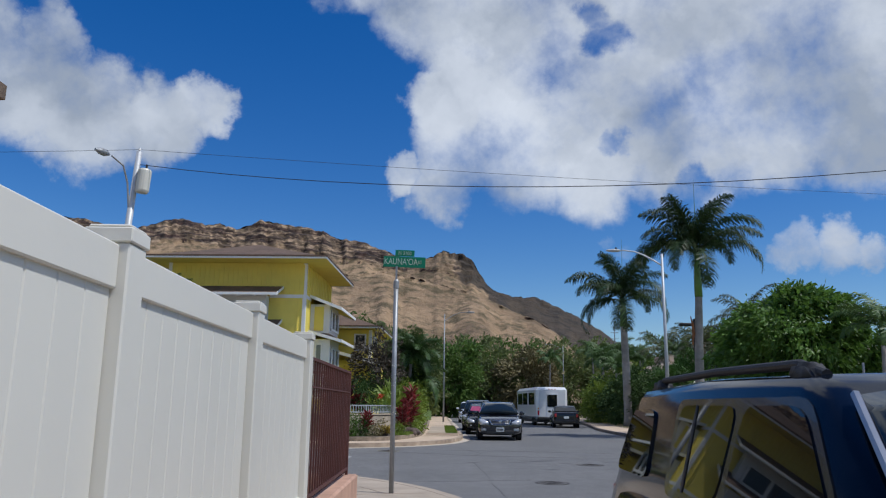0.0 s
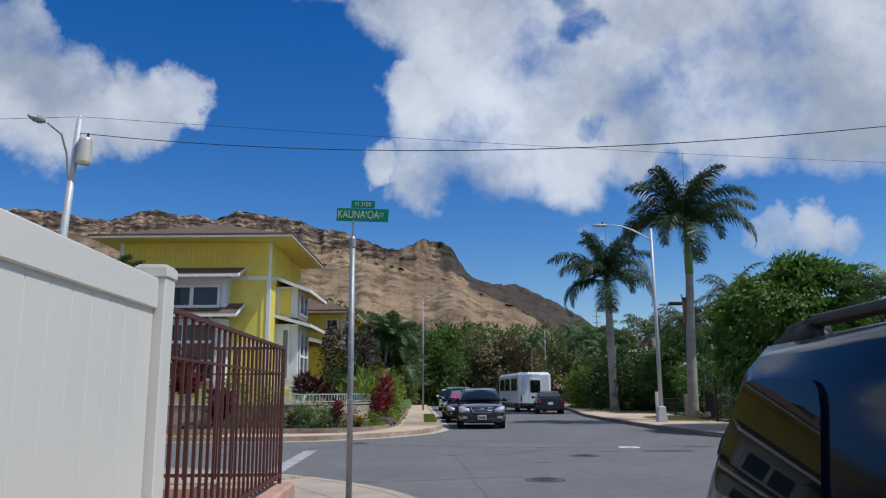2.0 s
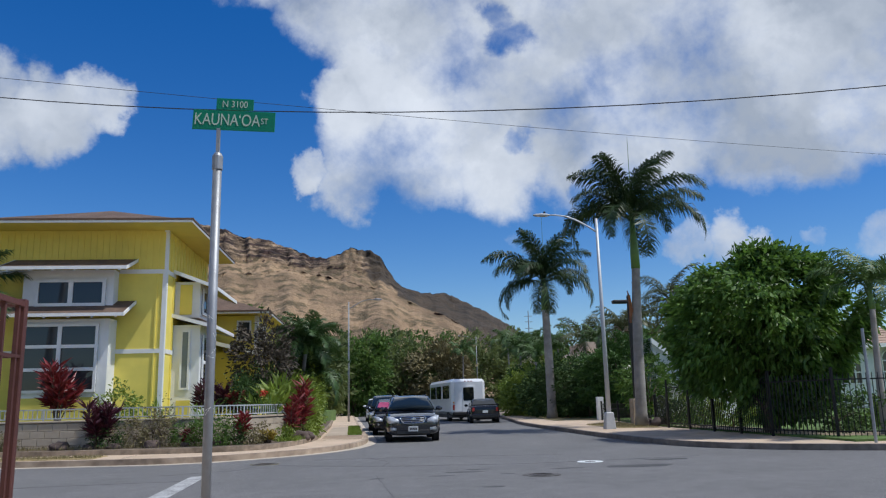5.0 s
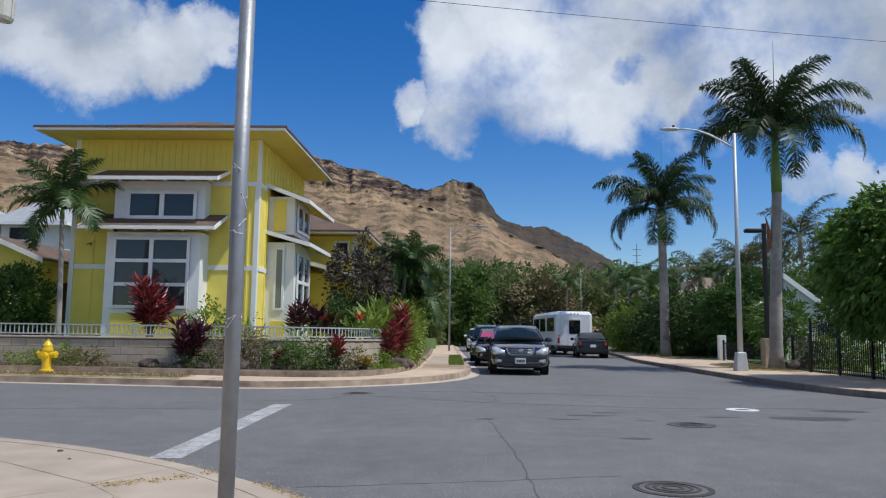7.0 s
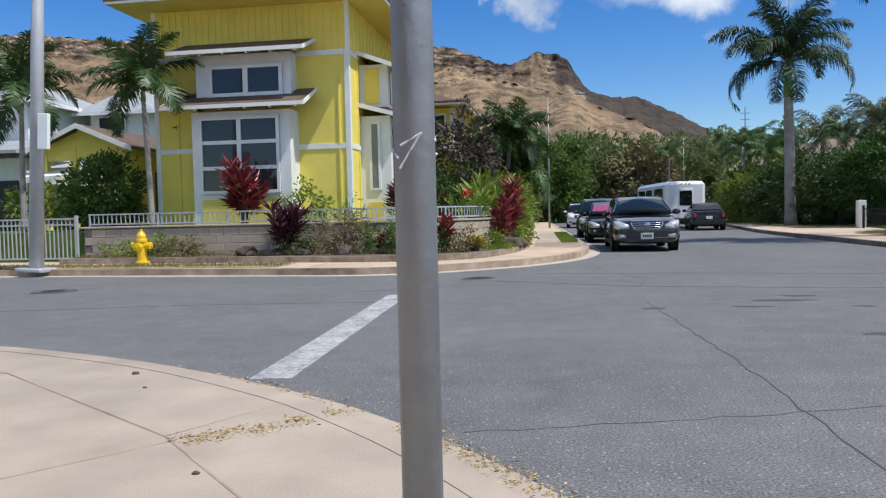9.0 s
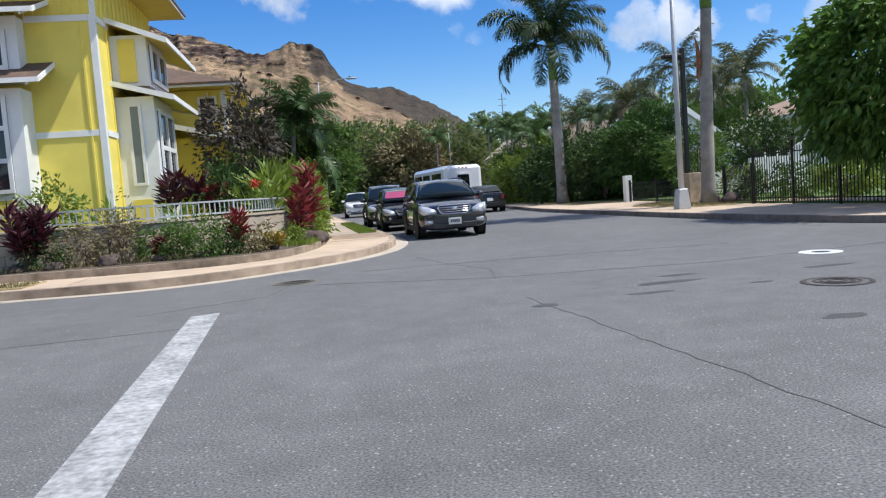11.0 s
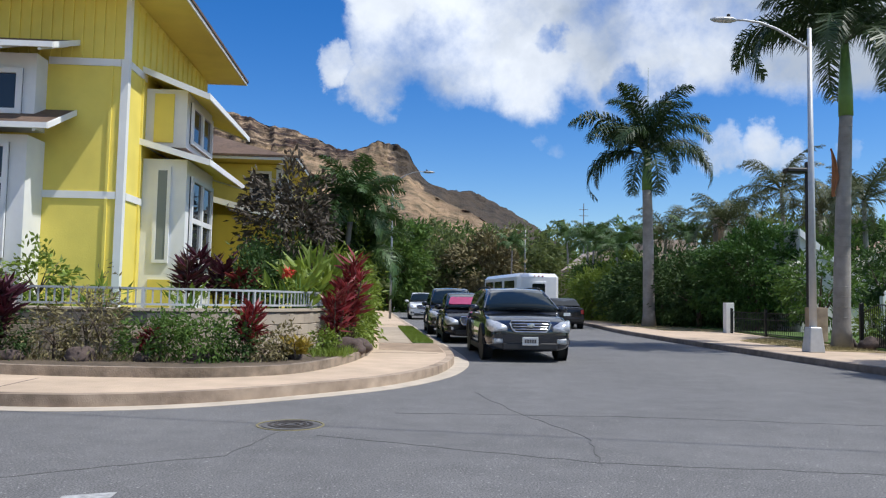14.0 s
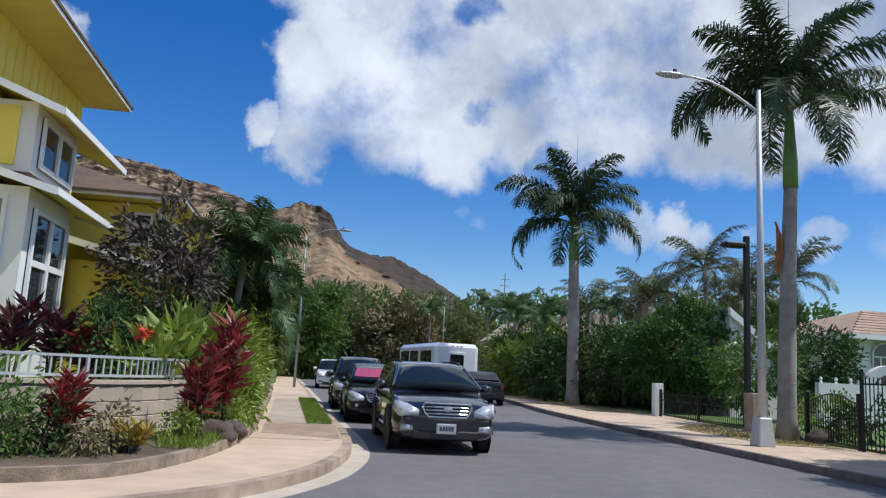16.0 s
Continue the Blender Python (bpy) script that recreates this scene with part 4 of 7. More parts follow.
hip_roof(HOUSE, -12.7, -5.2, 32.95, 40.4, 7.19, 1.25, "low brown shingled hip roof with wide eaves")

# rear wing
WING = thing("yellow_wing", "two-storey yellow rear wing of the house with brown hip roof", "house")
wall_run("wall_front", -11.5, 41.3, -4.3, 41.3, 0.9, 5.06, [], M_YELLOW, WING)
wall_run("wall_side", -4.3, 41.46, -4.3, 47.2, 0.9, 5.06, [], M_YELLOW, WING)
wall_run("wall_back", -4.46, 47.2, -11.5, 47.2, 0.9, 5.06, [], M_YELLOW, WING)
hip_roof(WING, -12.2, -3.75, 40.6, 47.9, 5.15, 1.45, "brown shingled hip roof")
window(WING, -5.15, -4.55, 4.0, 4.85, 41.276, 1, 1)
window(WING, -4.9, -4.5, 1.6, 2.9, 41.276, 1, 1)
window(WING, 42.0, 43.4, 3.95, 4.8, -4.276, 2, 1, "+x")
part("corner_board", boxed(-4.42, -4.27, 41.27, 41.42, 0.9, 5.05), M_WHITE, WING)
part("lower_roof", slab(bmesh.new(), [(-6.2, 40.3, 4.0), (-3.6, 40.3, 3.35), (-3.6, 46.5, 3.35), (-6.2, 46.5, 4.0)], 0.06), M_SHINGLE, WING, "brown shingled lower roof")
part("lower_fascia", slab(bmesh.new(), [(-6.2, 40.26, 4.02), (-3.58, 40.26, 3.37), (-3.58, 40.298, 3.37), (-6.2, 40.298, 4.02)], 0.16), M_WHITE, WING)
part("lower_eave", boxed(-3.598, -3.57, 40.3, 46.5, 3.2, 3.37), M_WHITE, WING)
wall_run("lower_wall", -6.2, 40.7, -4.15, 40.7, 0.9, 3.5, [], M_YELLOW, WING)

# block wall with its railing
BEND = smooth_line([(-5.0, 31.42), (-4.2, 31.65), (-3.42, 32.28), (-2.8, 33.2), (-2.42, 34.4), (-2.3, 36.5)], 5)
BLOCKWALL = tagged(part("block_wall", boxed(-12.62, -5.0, 31.42, 31.58, 0.13, 0.98), M_MORTAR), "low concrete block garden wall", "wall", kind="structure")
BENDWALL = setting("block_wall_bend", ribbon(BEND, 0.0, 0.16, 0.13, 0.98), M_MORTAR, "low concrete block garden wall curving round the corner", "wall")
tagged(part("wall_coping", box(bmesh.new(), -12.7, -5.0, 31.36, 31.64, 0.981, 1.03, 0.01), M_BLOCK), "flat concrete coping on the block wall", "coping", kind="structure")
setting("wall_coping_bend", ribbon(BEND, -0.06, 0.22, 0.982, 1.031), M_BLOCK, "flat concrete coping on the curved wall", "coping")
blk = data_of(box(bmesh.new(), 0.004, 0.396, 31.395, 31.44, 0.004, 0.196, 0.008), "block", M_BLOCK)
for row in range(4):
    x = -12.6 - (0.2 if row % 2 else 0)
    while x < -5.2:
        if x > -12.7:
            part("block", blk, None, BLOCKWALL, at=pose(x, 0, 0.15 + row * 0.2))
        x += 0.4


def along(line, step, start=0.0):
    """Places and headings at even steps along a plan polyline."""
    out, s = [], start
    for (ax, ay), (bx, by) in zip(line, line[1:]):
        L = math.hypot(bx - ax, by - ay)
        while s < L:
            out.append((ax + (bx - ax) * s / L, ay + (by - ay) * s / L, math.degrees(math.atan2(by - ay, bx - ax))))
            s += step
        s -= L
    return out


bent = data_of(box(bmesh.new(), 0.004, 0.396, -0.025, 0.02, 0.004, 0.196, 0.008), "block", M_BLOCK)
for row in range(4):
    for x, y, a in along(BEND, 0.4, 0.2 if row % 2 else 0.0)[:-1]:
        part("block", bent, None, BENDWALL, at=pose(x, y, 0.15 + row * 0.2, 0, 0, a))
GRAIL = thing("garden_railing", "low grey painted metal railing on the block wall", "railing", 0, 0, 1.03)
gp = data_of(boxed(-0.012, 0.012, -0.008, 0.008, 0.06, 0.30), "baluster", M_RAIL)
RLINE = [(-12.5, 31.5), (-5.0, 31.5), *offset(BEND, 0.08)[1:]]
for x, y, a in along(RLINE, 0.125):
    part("baluster", gp, None, GRAIL, at=pose(x, y, 0, 0, 0, a))
for z in (0.04, 0.29):
    part("rail", ribbon(RLINE, -0.018, 0.018, z, z + 0.035), M_RAIL, GRAIL)
for x, y, a in along(RLINE, 1.9):
    part("post", boxed(-0.02, 0.02, -0.02, 0.02, 0.0, 0.33), M_RAIL, GRAIL, at=pose(x, y, 0, 0, 0, a))
GATE = thing("driveway_gate", "grey painted metal picket gate across the driveway", "gate", 0, 31.3, 0.13)
gp2 = data_of(boxed(-0.014, 0.014, -0.01, 0.01, 0.08, 1.12), "bar", M_RAIL)
for k in range(46):
    part("bar", gp2, None, GATE, at=pose(-18.2 + k * 0.12, 0, 0))
for z in (0.08, 0.95, 1.1):
    part("rail", boxed(-18.3, -12.75, -0.018, 0.018, z, z + 0.04), M_RAIL, GATE)
for x in (-18.3, -15.5, -12.75):
    part("post", boxed(x - 0.035, x + 0.035, -0.035, 0.035, 0.0, 1.2), M_RAIL, GATE)

# grey house and porch behind the driveway
PORCH = thing("porch", "yellow gabled entrance porch with white rake boards", "porch")
bm = bmesh.new()
vs = [bm.verts.new(p) for p in ((-18.2, 37.5, 3.72), (-15.0, 37.5, 3.72), (-16.6, 37.5, 4.38), (-18.2, 43, 3.72), (-15.0, 43, 3.72), (-16.6, 43, 4.38))]
for f in ((0, 1, 2), (3, 5, 4), (0, 2, 5, 3), (1, 4, 5, 2), (0, 3, 4, 1)):
    bm.faces.new([vs[i] for i in f])
part("gable", bm, M_YELLOW, PORCH)
for x0, x1, za, zb in ((-18.6, -16.6, 3.66, 4.5), (-16.6, -14.6, 4.5, 3.66)):
    part("roof_slope", slab(bmesh.new(), [(x0, 37.1, za), (x1, 37.1, zb), (x1, 43.2, zb), (x0, 43.2, za)], 0.08), M_SHINGLE, PORCH, "brown shingled slope")
    part("rake", slab(bmesh.new(), [(x0, 37.06, za + 0.01), (x1, 37.06, zb + 0.01), (x1, 37.098, zb + 0.01), (x0, 37.098, za + 0.01)], 0.17), M_WHITE, PORCH)
for x in (-18.1, -17.0, -16.2, -15.1):
    part("column", boxed(x - 0.09, x + 0.09, 37.5, 37.68, 0.9, 3.72), M_YELLOW, PORCH)
part("beam", boxed(-18.2, -15.0, 37.52, 37.66, 3.3, 3.719), M_YELLOW, PORCH)
part("back_wall", boxed(-18.2, -12.1, 42.0, 42.2, 0.9, 3.9), M_YELLOW, PORCH)
part("doorway", box(bmesh.new(), -16.5, -15.5, 41.9, 41.998, 0.9, 3.1, 0.01), M_BARK, PORCH, "dark stained entrance door")
GREY = thing("grey_house", "pale two-storey house with grey hip roofs and louvred windows", "house")


def hip_block(x0, x1, y0, y1, z, apex_x, apex_y, rise):
    """A white walled block under a hip roof with wide white-edged eaves."""
    part("wall", boxed(x0, x1, y0, y1, 0.9, z), M_PLASTER, GREY)
    bm = bmesh.new()
    e = 0.55
    vs = [bm.verts.new(p) for p in ((x0 - e, y0 - e, z), (x1 + e, y0 - e, z), (x1 + e, y1 + e, z), (x0 - e, y1 + e, z), (apex_x, apex_y, z + rise), (apex_x, y1 - 1.5, z + rise))]
    for f in ((0, 1, 4), (1, 2, 5, 4), (2, 3, 5), (3, 0, 4, 5), (3, 2, 1, 0)):
        bm.faces.new([vs[i] for i in f])
    r = part("roof", bm, M_GREYROOF, GREY, "grey sheet hip roof")
    for a, b, c, d in ((x0 - e - 0.03, x1 + e + 0.03, y0 - e - 0.03, y0 - e), (x1 + e, x1 + e + 0.03, y0 - e, y1 + e)):
        part("fascia", boxed(a, b, c, d, z - 0.14, z + 0.03), M_WHITE, r)


def louvred(x0, x1, z0, z1, y, facing="-y"):
    w = window(GREY, x0, x1, z0, z1, y, 1, 1, facing, fw=0.06)
    m = pose(0, y, 0) if facing == "-y" else pose(y, 0, 0, 0, 0, 90)
    n = int((z1 - z0) / 0.16)
    for k in range(1, n):
        z = z0 + (z1 - z0) * k / n
        ob = part("louvre", slab(bmesh.new(), [(x0 + 0.06, -0.06, z), (x1 - 0.06, -0.06, z), (x1 - 0.06, -0.005, z + 0.05), (x0 + 0.06, -0.005, z + 0.05)], 0.012), M_WHITE, w)
        ob.matrix_basis = m


hip_block(-21.9, -19.0, 46.0, 56.0, 6.15, -20.9, 47.8, 1.45)
hip_block(-31.0, -22.7, 42.8, 50.0, 6.35, -25.0, 45.4, 1.3)
hip_block(-18.98, -13.0, 48.5, 56.0, 5.4, -16.0, 51.0, 1.3)
louvred(-21.5, -20.1, 5.3, 6.0, 45.976)
louvred(43.3, 44.6, 5.15, 6.1, -22.676, "+x")
louvred(-25.2, -23.6, 5.1, 6.0, 42.776)
louvred(-28.8, -27.2, 5.1, 6.0, 42.776)
part("lower_building", boxed(-34, -19.2, 38, 42.7, 0.9, 3.5), M_PLASTER, GREY, "pale single-storey front part")
# Black panel paints the carport's shade onto the closed wall.
part("carport_shade", box(bmesh.new(), -22.6, -19.4, 37.93, 37.998, 0.9, 2.7, 0.01), M_PLASTIC, GREY, "black panel for the shade inside the carport")
part("lower_roof", slab(bmesh.new(), [(-35, 37, 3.7), (-18.8, 37, 3.7), (-18.8, 42.7, 4.7), (-35, 42.7, 4.7)], 0.12), M_GREYROOF, GREY, "grey sheet roof")
AWN = thing("fabric_awning", "white scalloped fabric awning over a doorway", "awning", -18.75, 37.05, 2.75)
part("canvas", slab(bmesh.new(), [(0, 0, 0.0), (1.5, 0, 0.0), (1.5, 0.9, 0.35), (0, 0.9, 0.35)], 0.02), M_WHITE, AWN)
part("valance", boxed(0, 1.5, -0.02, -0.001, -0.2, 0.0), M_WHITE, AWN)
part("arm", tube(bmesh.new(), [(0.3, 0.45, 0.15), (0.05, 0.95, 0.1)], 0.02), M_RAIL, AWN)

# ---- lamps, poles, wires ----


def street_lamp(x, y, z, h, arm_way, label, base=True, metal=None, slim=1.0):
    M_POST = metal or M_POLE
    t = thing("street_lamp", label, "street lamp", x, y, z, 0, "street lamps")
    if base:
        bm = bmesh.new()
        vs = [bm.verts.new(p) for s, zz in ((0.20, 0.0), (0.145, 0.62)) for p in ((-s, -s, zz), (s, -s, zz), (s, s, zz), (-s, s, zz))]
        for f in ((3, 2, 1, 0), (4, 5, 6, 7), (0, 1, 5, 4), (1, 2, 6, 5), (2, 3, 7, 6), (3, 0, 4, 7)):
            bm.faces.new([vs[i] for i in f])
        bmesh.ops.bevel(bm, geom=list(bm.edges), offset=0.02, segments=1, affect="EDGES")
        part("base_box", bm, M_POST, t)
    part("pole", tube(bmesh.new(), [(0, 0, 0.0), (0, 0, h * 0.5), (0, 0, h)], [0.095 * slim, 0.075 * slim, 0.052 * slim], 14), M_POST, t, smooth=True)
    ax, ay = arm_way
    pts = [(0, 0, h - 0.55)] + [(ax * s, ay * s, h - 0.55 + 0.72 * math.sin(min(1, s * 1.25) * math.pi / 2)) for s in (0.12, 0.25, 0.42, 0.6, 0.8, 0.92)]
    part("arm", tube(bmesh.new(), pts, [w * slim for w in (0.04, 0.036, 0.034, 0.032, 0.03, 0.028, 0.028)], 10), M_POST, t, smooth=True)
    n = math.hypot(ax, ay)
    head = part("head", lathe(bmesh.new(), [(0.03, -0.36), (0.10, -0.26), (0.13, -0.05), (0.12, 0.18), (0.05, 0.30)], 14, Matrix.Diagonal((1, 0.55, 1, 1)) @ Matrix.Identity(4)), M_POST, t, "flattened grey cobra head",
                at=Matrix.Translation((ax * 1.05, ay * 1.05, h + 0.17)) @ Vector((-ax, -ay, -0.03)).to_track_quat("Z", "Y").to_matrix().to_4x4())
    part("photocell", lathe(bmesh.new(), [(0.045, 0.0), (0.045, 0.09), (0.03, 0.11)], 10), M_PLASTIC, t, at=pose(ax * 1.0, ay * 1.0, h + 0.21))
    return t


street_lamp(9.4, 37.4, 0.13, 8.15, (-2.05, 0.1), "tall grey aluminium street lamp on a tapered box base")
bm = box(bmesh.new(), 0.06, 0.30, -0.24, -0.14, 2.6, 3.35, 0.01)
tagged(part("lamp_notice", bm, M_SIGNWHITE, None, at=pose(-11.56, 28.3, 0.13, 0, 3.2, 0)), "white notice box strapped to the utility pole", "notice")
street_lamp(-1.15, 62.0, 0.13, 8.2, (1.9, 0.2), "slim grey street lamp beside the far pavement", False, M_GALV, 0.75)
street_lamp(12.6, 98.0, 0.13, 8.6, (-1.9, 0.2), "slim grey street lamp far along the road", False, M_GALV, 0.75)

UP = thing("utility_pole", "pale grey leaning utility pole with a transformer can and lamp arm", "utility pole", -9.7, 25.4, 0.0)
UP.matrix_basis = pose(-11.68, 28.3, 0.13, 0, 3.2, 0)
part("pole", tube(bmesh.new(), [(0, 0, 0), (0, 0, 5), (0, 0, 9.9)], [0.155, 0.13, 0.095], 14), M_POLE, UP, smooth=True)
part("base_plate", box(bmesh.new(), -0.3, 0.3, -0.3, 0.3, -0.02, 0.06, 0.02), M_POLE, UP)
part("transformer", lathe(bmesh.new(), [(0.05, 8.4), (0.2, 8.42), (0.23, 8.5), (0.23, 9.2), (0.2, 9.27), (0.05, 9.3)], 18), M_TRANSF, UP, "cream transformer can", smooth=False, at=pose(0.30, 0, 0))
part("bushing", lathe(bmesh.new(), [(0.03, 9.28), (0.045, 9.36), (0.03, 9.45)], 8), M_PLASTIC, UP, at=pose(0.34, 0, 0))
part("bracket", boxed(0.08, 0.2, -0.04, 0.04, 8.6, 9.1), M_GALV, UP)
part("insulator", lathe(bmesh.new(), [(0.03, 9.9), (0.05, 9.95), (0.03, 10.05)], 8), M_PLASTER, UP)
part("lamp_arm", tube(bmesh.new(), [(-0.05, -0.08, 7.85), (-0.16, -0.2, 8.7), (-0.3, -0.4, 9.25), (-0.62, -0.7, 9.5)], 0.035, 8), M_GALV, UP)
part("lamp_head", lathe(bmesh.new(), [(0.04, -0.3), (0.12, -0.1), (0.13, 0.1), (0.05, 0.28)], 12), M_GALV, UP, at=Matrix.Translation((-0.85, -0.9, 9.55)) @ Vector((0.4, 0.9, 0)).to_track_quat("Z", "Y").to_matrix().to_4x4())


def cable(name, a, b, sag, r, label):
    a, b = Vector(a), Vector(b)
    pts = [a.lerp(b, k / 24) - Vector((0, 0, sag * 4 * (k / 24) * (1 - k / 24))) for k in range(25)]
    return tagged(part(name, tube(bmesh.new(), pts, r, 6), M_WIRE), label, "cable")


cable("power_cable", (-11.1, 28.3, 9.55), (31.0, 19.1, 10.2), 2.1, 0.012, "black overhead cable sagging across the crossing")
cable("power_cable", (-11.1, 28.3, 10.1), (42.0, 44.2, 12.6), 0.35, 0.007, "thin overhead wire across the sky")
cable("power_cable", (-11.1, 28.3, 10.1), (-70.0, 26.0, 11.0), 0.8, 0.007, "thin overhead wire across the sky")
FARPOLE = thing("utility_pole", "weathered wooden utility pole at the end of the overhead cable", "utility pole", 34.0, 19.4, 0.0)
FARPOLE.matrix_basis = pose(31.0, 19.1, 0.12)
part("pole", tube(bmesh.new(), [(0, 0, 0), (0, 0, 10.0)], [0.16, 0.10], 12), M_WOODPOLE, FARPOLE)
part("crossarm", boxed(-0.06, 0.06, -1.2, 1.2, 9.6, 9.72), M_WOODPOLE, FARPOLE)

BL = thing("garden_lamp_post", "dark square lamp post with a flat lamp head", "lamp post", 12.35, 42.8, 0.13)
part("pole", box(bmesh.new(), -0.075, 0.075, -0.075, 0.075, 0, 5.8, 0.01), M_BLACKIRON, BL)
part("head", box(bmesh.new(), -0.72, -0.02, -0.17, 0.17, 5.42, 5.58, 0.04), M_BLACKIRON, BL, at=pose(-0.06, 0, 0))
BX = thing("concrete_pillar", "squat grey concrete gate pillar", "pillar", 12.05, 41.9, 0.13)
part("shaft", box(bmesh.new(), -0.24, 0.24, -0.24, 0.24, 0, 1.1, 0.02), M_KERB, BX)
WP = thing("white_pillar", "plain white square pillar beside the pavement", "pillar", 12.6, 49.3, 0.13)
part("shaft", box(bmesh.new(), -0.17, 0.17, -0.15, 0.15, 0, 1.22, 0.015), M_PLASTER, WP)

# ---- iron fence and gates of the plot across the road ----
IF = thing("iron_fence", "black wrought iron picket fence along the pavement", "fence", 0, 0, 0.13)
ip = data_of(boxed(-0.009, 0.009, -0.009, 0.009, 0.06, 1.62), "picket", M_BLACKIRON)
spear = data_of(lathe(bmesh.new(), [(0.010, 1.62), (0.022, 1.66), (0.002, 1.74)], 6), "finial", M_BLACKIRON)
FL = [(11.55, 37.0), (11.5, 33), (11.55, 29.4), (12.2, 27.4), (14.0, 26.6), (24, 26.2)]
for (ax, ay), (bx, by) in zip(FL, FL[1:]):
    n = int(math.hypot(bx - ax, by - ay) / 0.125)
    a = math.degrees(math.atan2(by - ay, bx - ax))
    for k in range(n):
        p = part("picket", ip, None, IF, at=pose(ax + (bx - ax) * k / n, ay + (by - ay) * k / n, 0, 0, 0, a))
    L = math.hypot(bx - ax, by - ay)
    for z in (0.16, 1.45):
        part("rail", boxed(0, L, -0.012, 0.012, z, z + 0.035), M_BLACKIRON, IF, at=pose(ax, ay, 0, 0, 0, a))
    m = max(1, round(L / 2.2))
    for k in range(m + 1):
        part("post", boxed(-0.03, 0.03, -0.03, 0.03, 0.0, 1.78), M_BLACKIRON, IF, at=pose(ax + (bx - ax) * k / m + 0.002, ay + (by - ay) * k / m + 0.002, 0, 0, 0, a + 3))
GT = thing("arched_gate", "black wrought iron gate with an arched top rail", "gate", 11.6, 37.15, 0.13, 80)
for k in range(20):
    x = 0.1 + k * 0.12
    h = 0.98 + 0.22 * math.sin(math.pi * k / 19)
    part("bar", boxed(x - 0.008, x + 0.008, -0.008, 0.008, 0.08, h), M_BLACKIRON, GT)
part("top_rail", tube(bmesh.new(), [(0.05 + k * 0.12, 0, 0.985 + 0.22 * math.sin(math.pi * k / 19)) for k in range(20)], 0.017, 6), M_BLACKIRON, GT)
part("bottom_rail", boxed(0.04, 2.45, -0.015, 0.015, 0.07, 0.11), M_BLACKIRON, GT)
for x in (0.0, 2.48):
    part("post", box(bmesh.new(), x - 0.05, x + 0.05, -0.05, 0.05, 0, 1.25, 0.008), M_BLACKIRON, GT)
LG = thing("low_gate", "low black iron gate with scrollwork under the bushes", "gate", 12.5, 43.2, 0.13, 89)
for k in range(44):
    x = 0.1 + k * 0.13
    part("bar", boxed(x - 0.008, x + 0.008, -0.008, 0.008, 0.08, 0.86), M_BLACKIRON, LG)
for z in (0.08, 0.6, 0.84):
    part("rail", boxed(0.05, 5.8, -0.014, 0.014, z, z + 0.03), M_BLACKIRON, LG)
for x in (0.02, 2.9, 5.83):
    part("post", boxed(x - 0.04, x + 0.04, -0.04, 0.04, 0, 1.0), M_BLACKIRON, LG)
SP = thing("sapling_stake", "thin grey stake post beside the pavement", "post", 11.9, 25.5, 0.13)
part("shaft", tube(bmesh.new(), [(0, 0, 0), (0.02, 0, 2.6)], 0.035, 8), M_GALV, SP)

# ---- houses across the road ----
WH = thing("tile_roof_house", "white plastered house with terracotta tile roof and arched windows", "house", 7.1, 11.4, 0.6)
part("wall", boxed(21.5, 36, 47.5, 60, -0.55, 3.9), M_PLASTER, WH)
bm = bmesh.new()
vs = [bm.verts.new(p) for p in ((20.6, 46.6, 3.9), (37, 46.6, 3.9), (37, 61, 3.9), (20.6, 61, 3.9), (27, 53.8, 6.0), (30, 53.8, 6.0))]
for f in ((0, 1, 5, 4), (1, 2, 5), (2, 3, 4, 5), (3, 0, 4), (3, 2, 1, 0)):
    bm.faces.new([vs[i] for i in f])
roof = part("roof", bm, M_TILE, WH, "terracotta tile hip roof")
for k in range(9):
    t = k / 9
    part("tile_course", slab(bmesh.new(), [(20.6 + 6.4 * t, 46.57 + 7.2 * t, 3.94 + 2.1 * t), (37 - 7 * t, 46.57 + 7.2 * t, 3.94 + 2.1 * t), (37 - 7 * t, 46.75 + 7.2 * t, 4.0 + 2.1 * t), (20.6 + 6.4 * t, 46.75 + 7.2 * t, 4.0 + 2.1 * t)], 0.07), M_TILE, roof)
part("fascia", boxed(20.55, 37.05, 46.53, 46.598, 3.62, 3.9), M_WHITE, WH)
part("fascia", boxed(20.53, 20.598, 46.6, 61, 3.62, 3.9), M_WHITE, WH)
for y0 in (49, 53, 57):
    window(WH, y0, y0 + 1.3, 1.3, 3.0, 21.46, 2, 2, "+x")
for x0 in (22.4, 25.4, 28.4, 31.4):
    w = window(WH, x0, x0 + 1.5, 1.2, 2.8, 47.45, 3, 2)
    bm = bmesh.new()
    ring = [(x0 + 0.75 + 0.75 * math.cos(math.pi * k / 10), 0, 2.8 + 0.75 * math.sin(math.pi * k / 10)) for k in range(11)]
    vs = [bm.verts.new((x, 0.04, z)) for x, _, z in ring]
    ws = [bm.verts.new((x, -0.02, z)) for x, _, z in ring]
    bm.faces.new(ws)
    for i in range(10):
        bm.faces.new((ws[i], ws[i + 1], vs[i + 1], vs[i]))
    part("arch_pane", bm, M_GLASS, w)
    part("arch_trim", tube(bmesh.new(), [(p[0], -0.04, p[2]) for p in ring], 0.06, 6), M_WHITE, w)

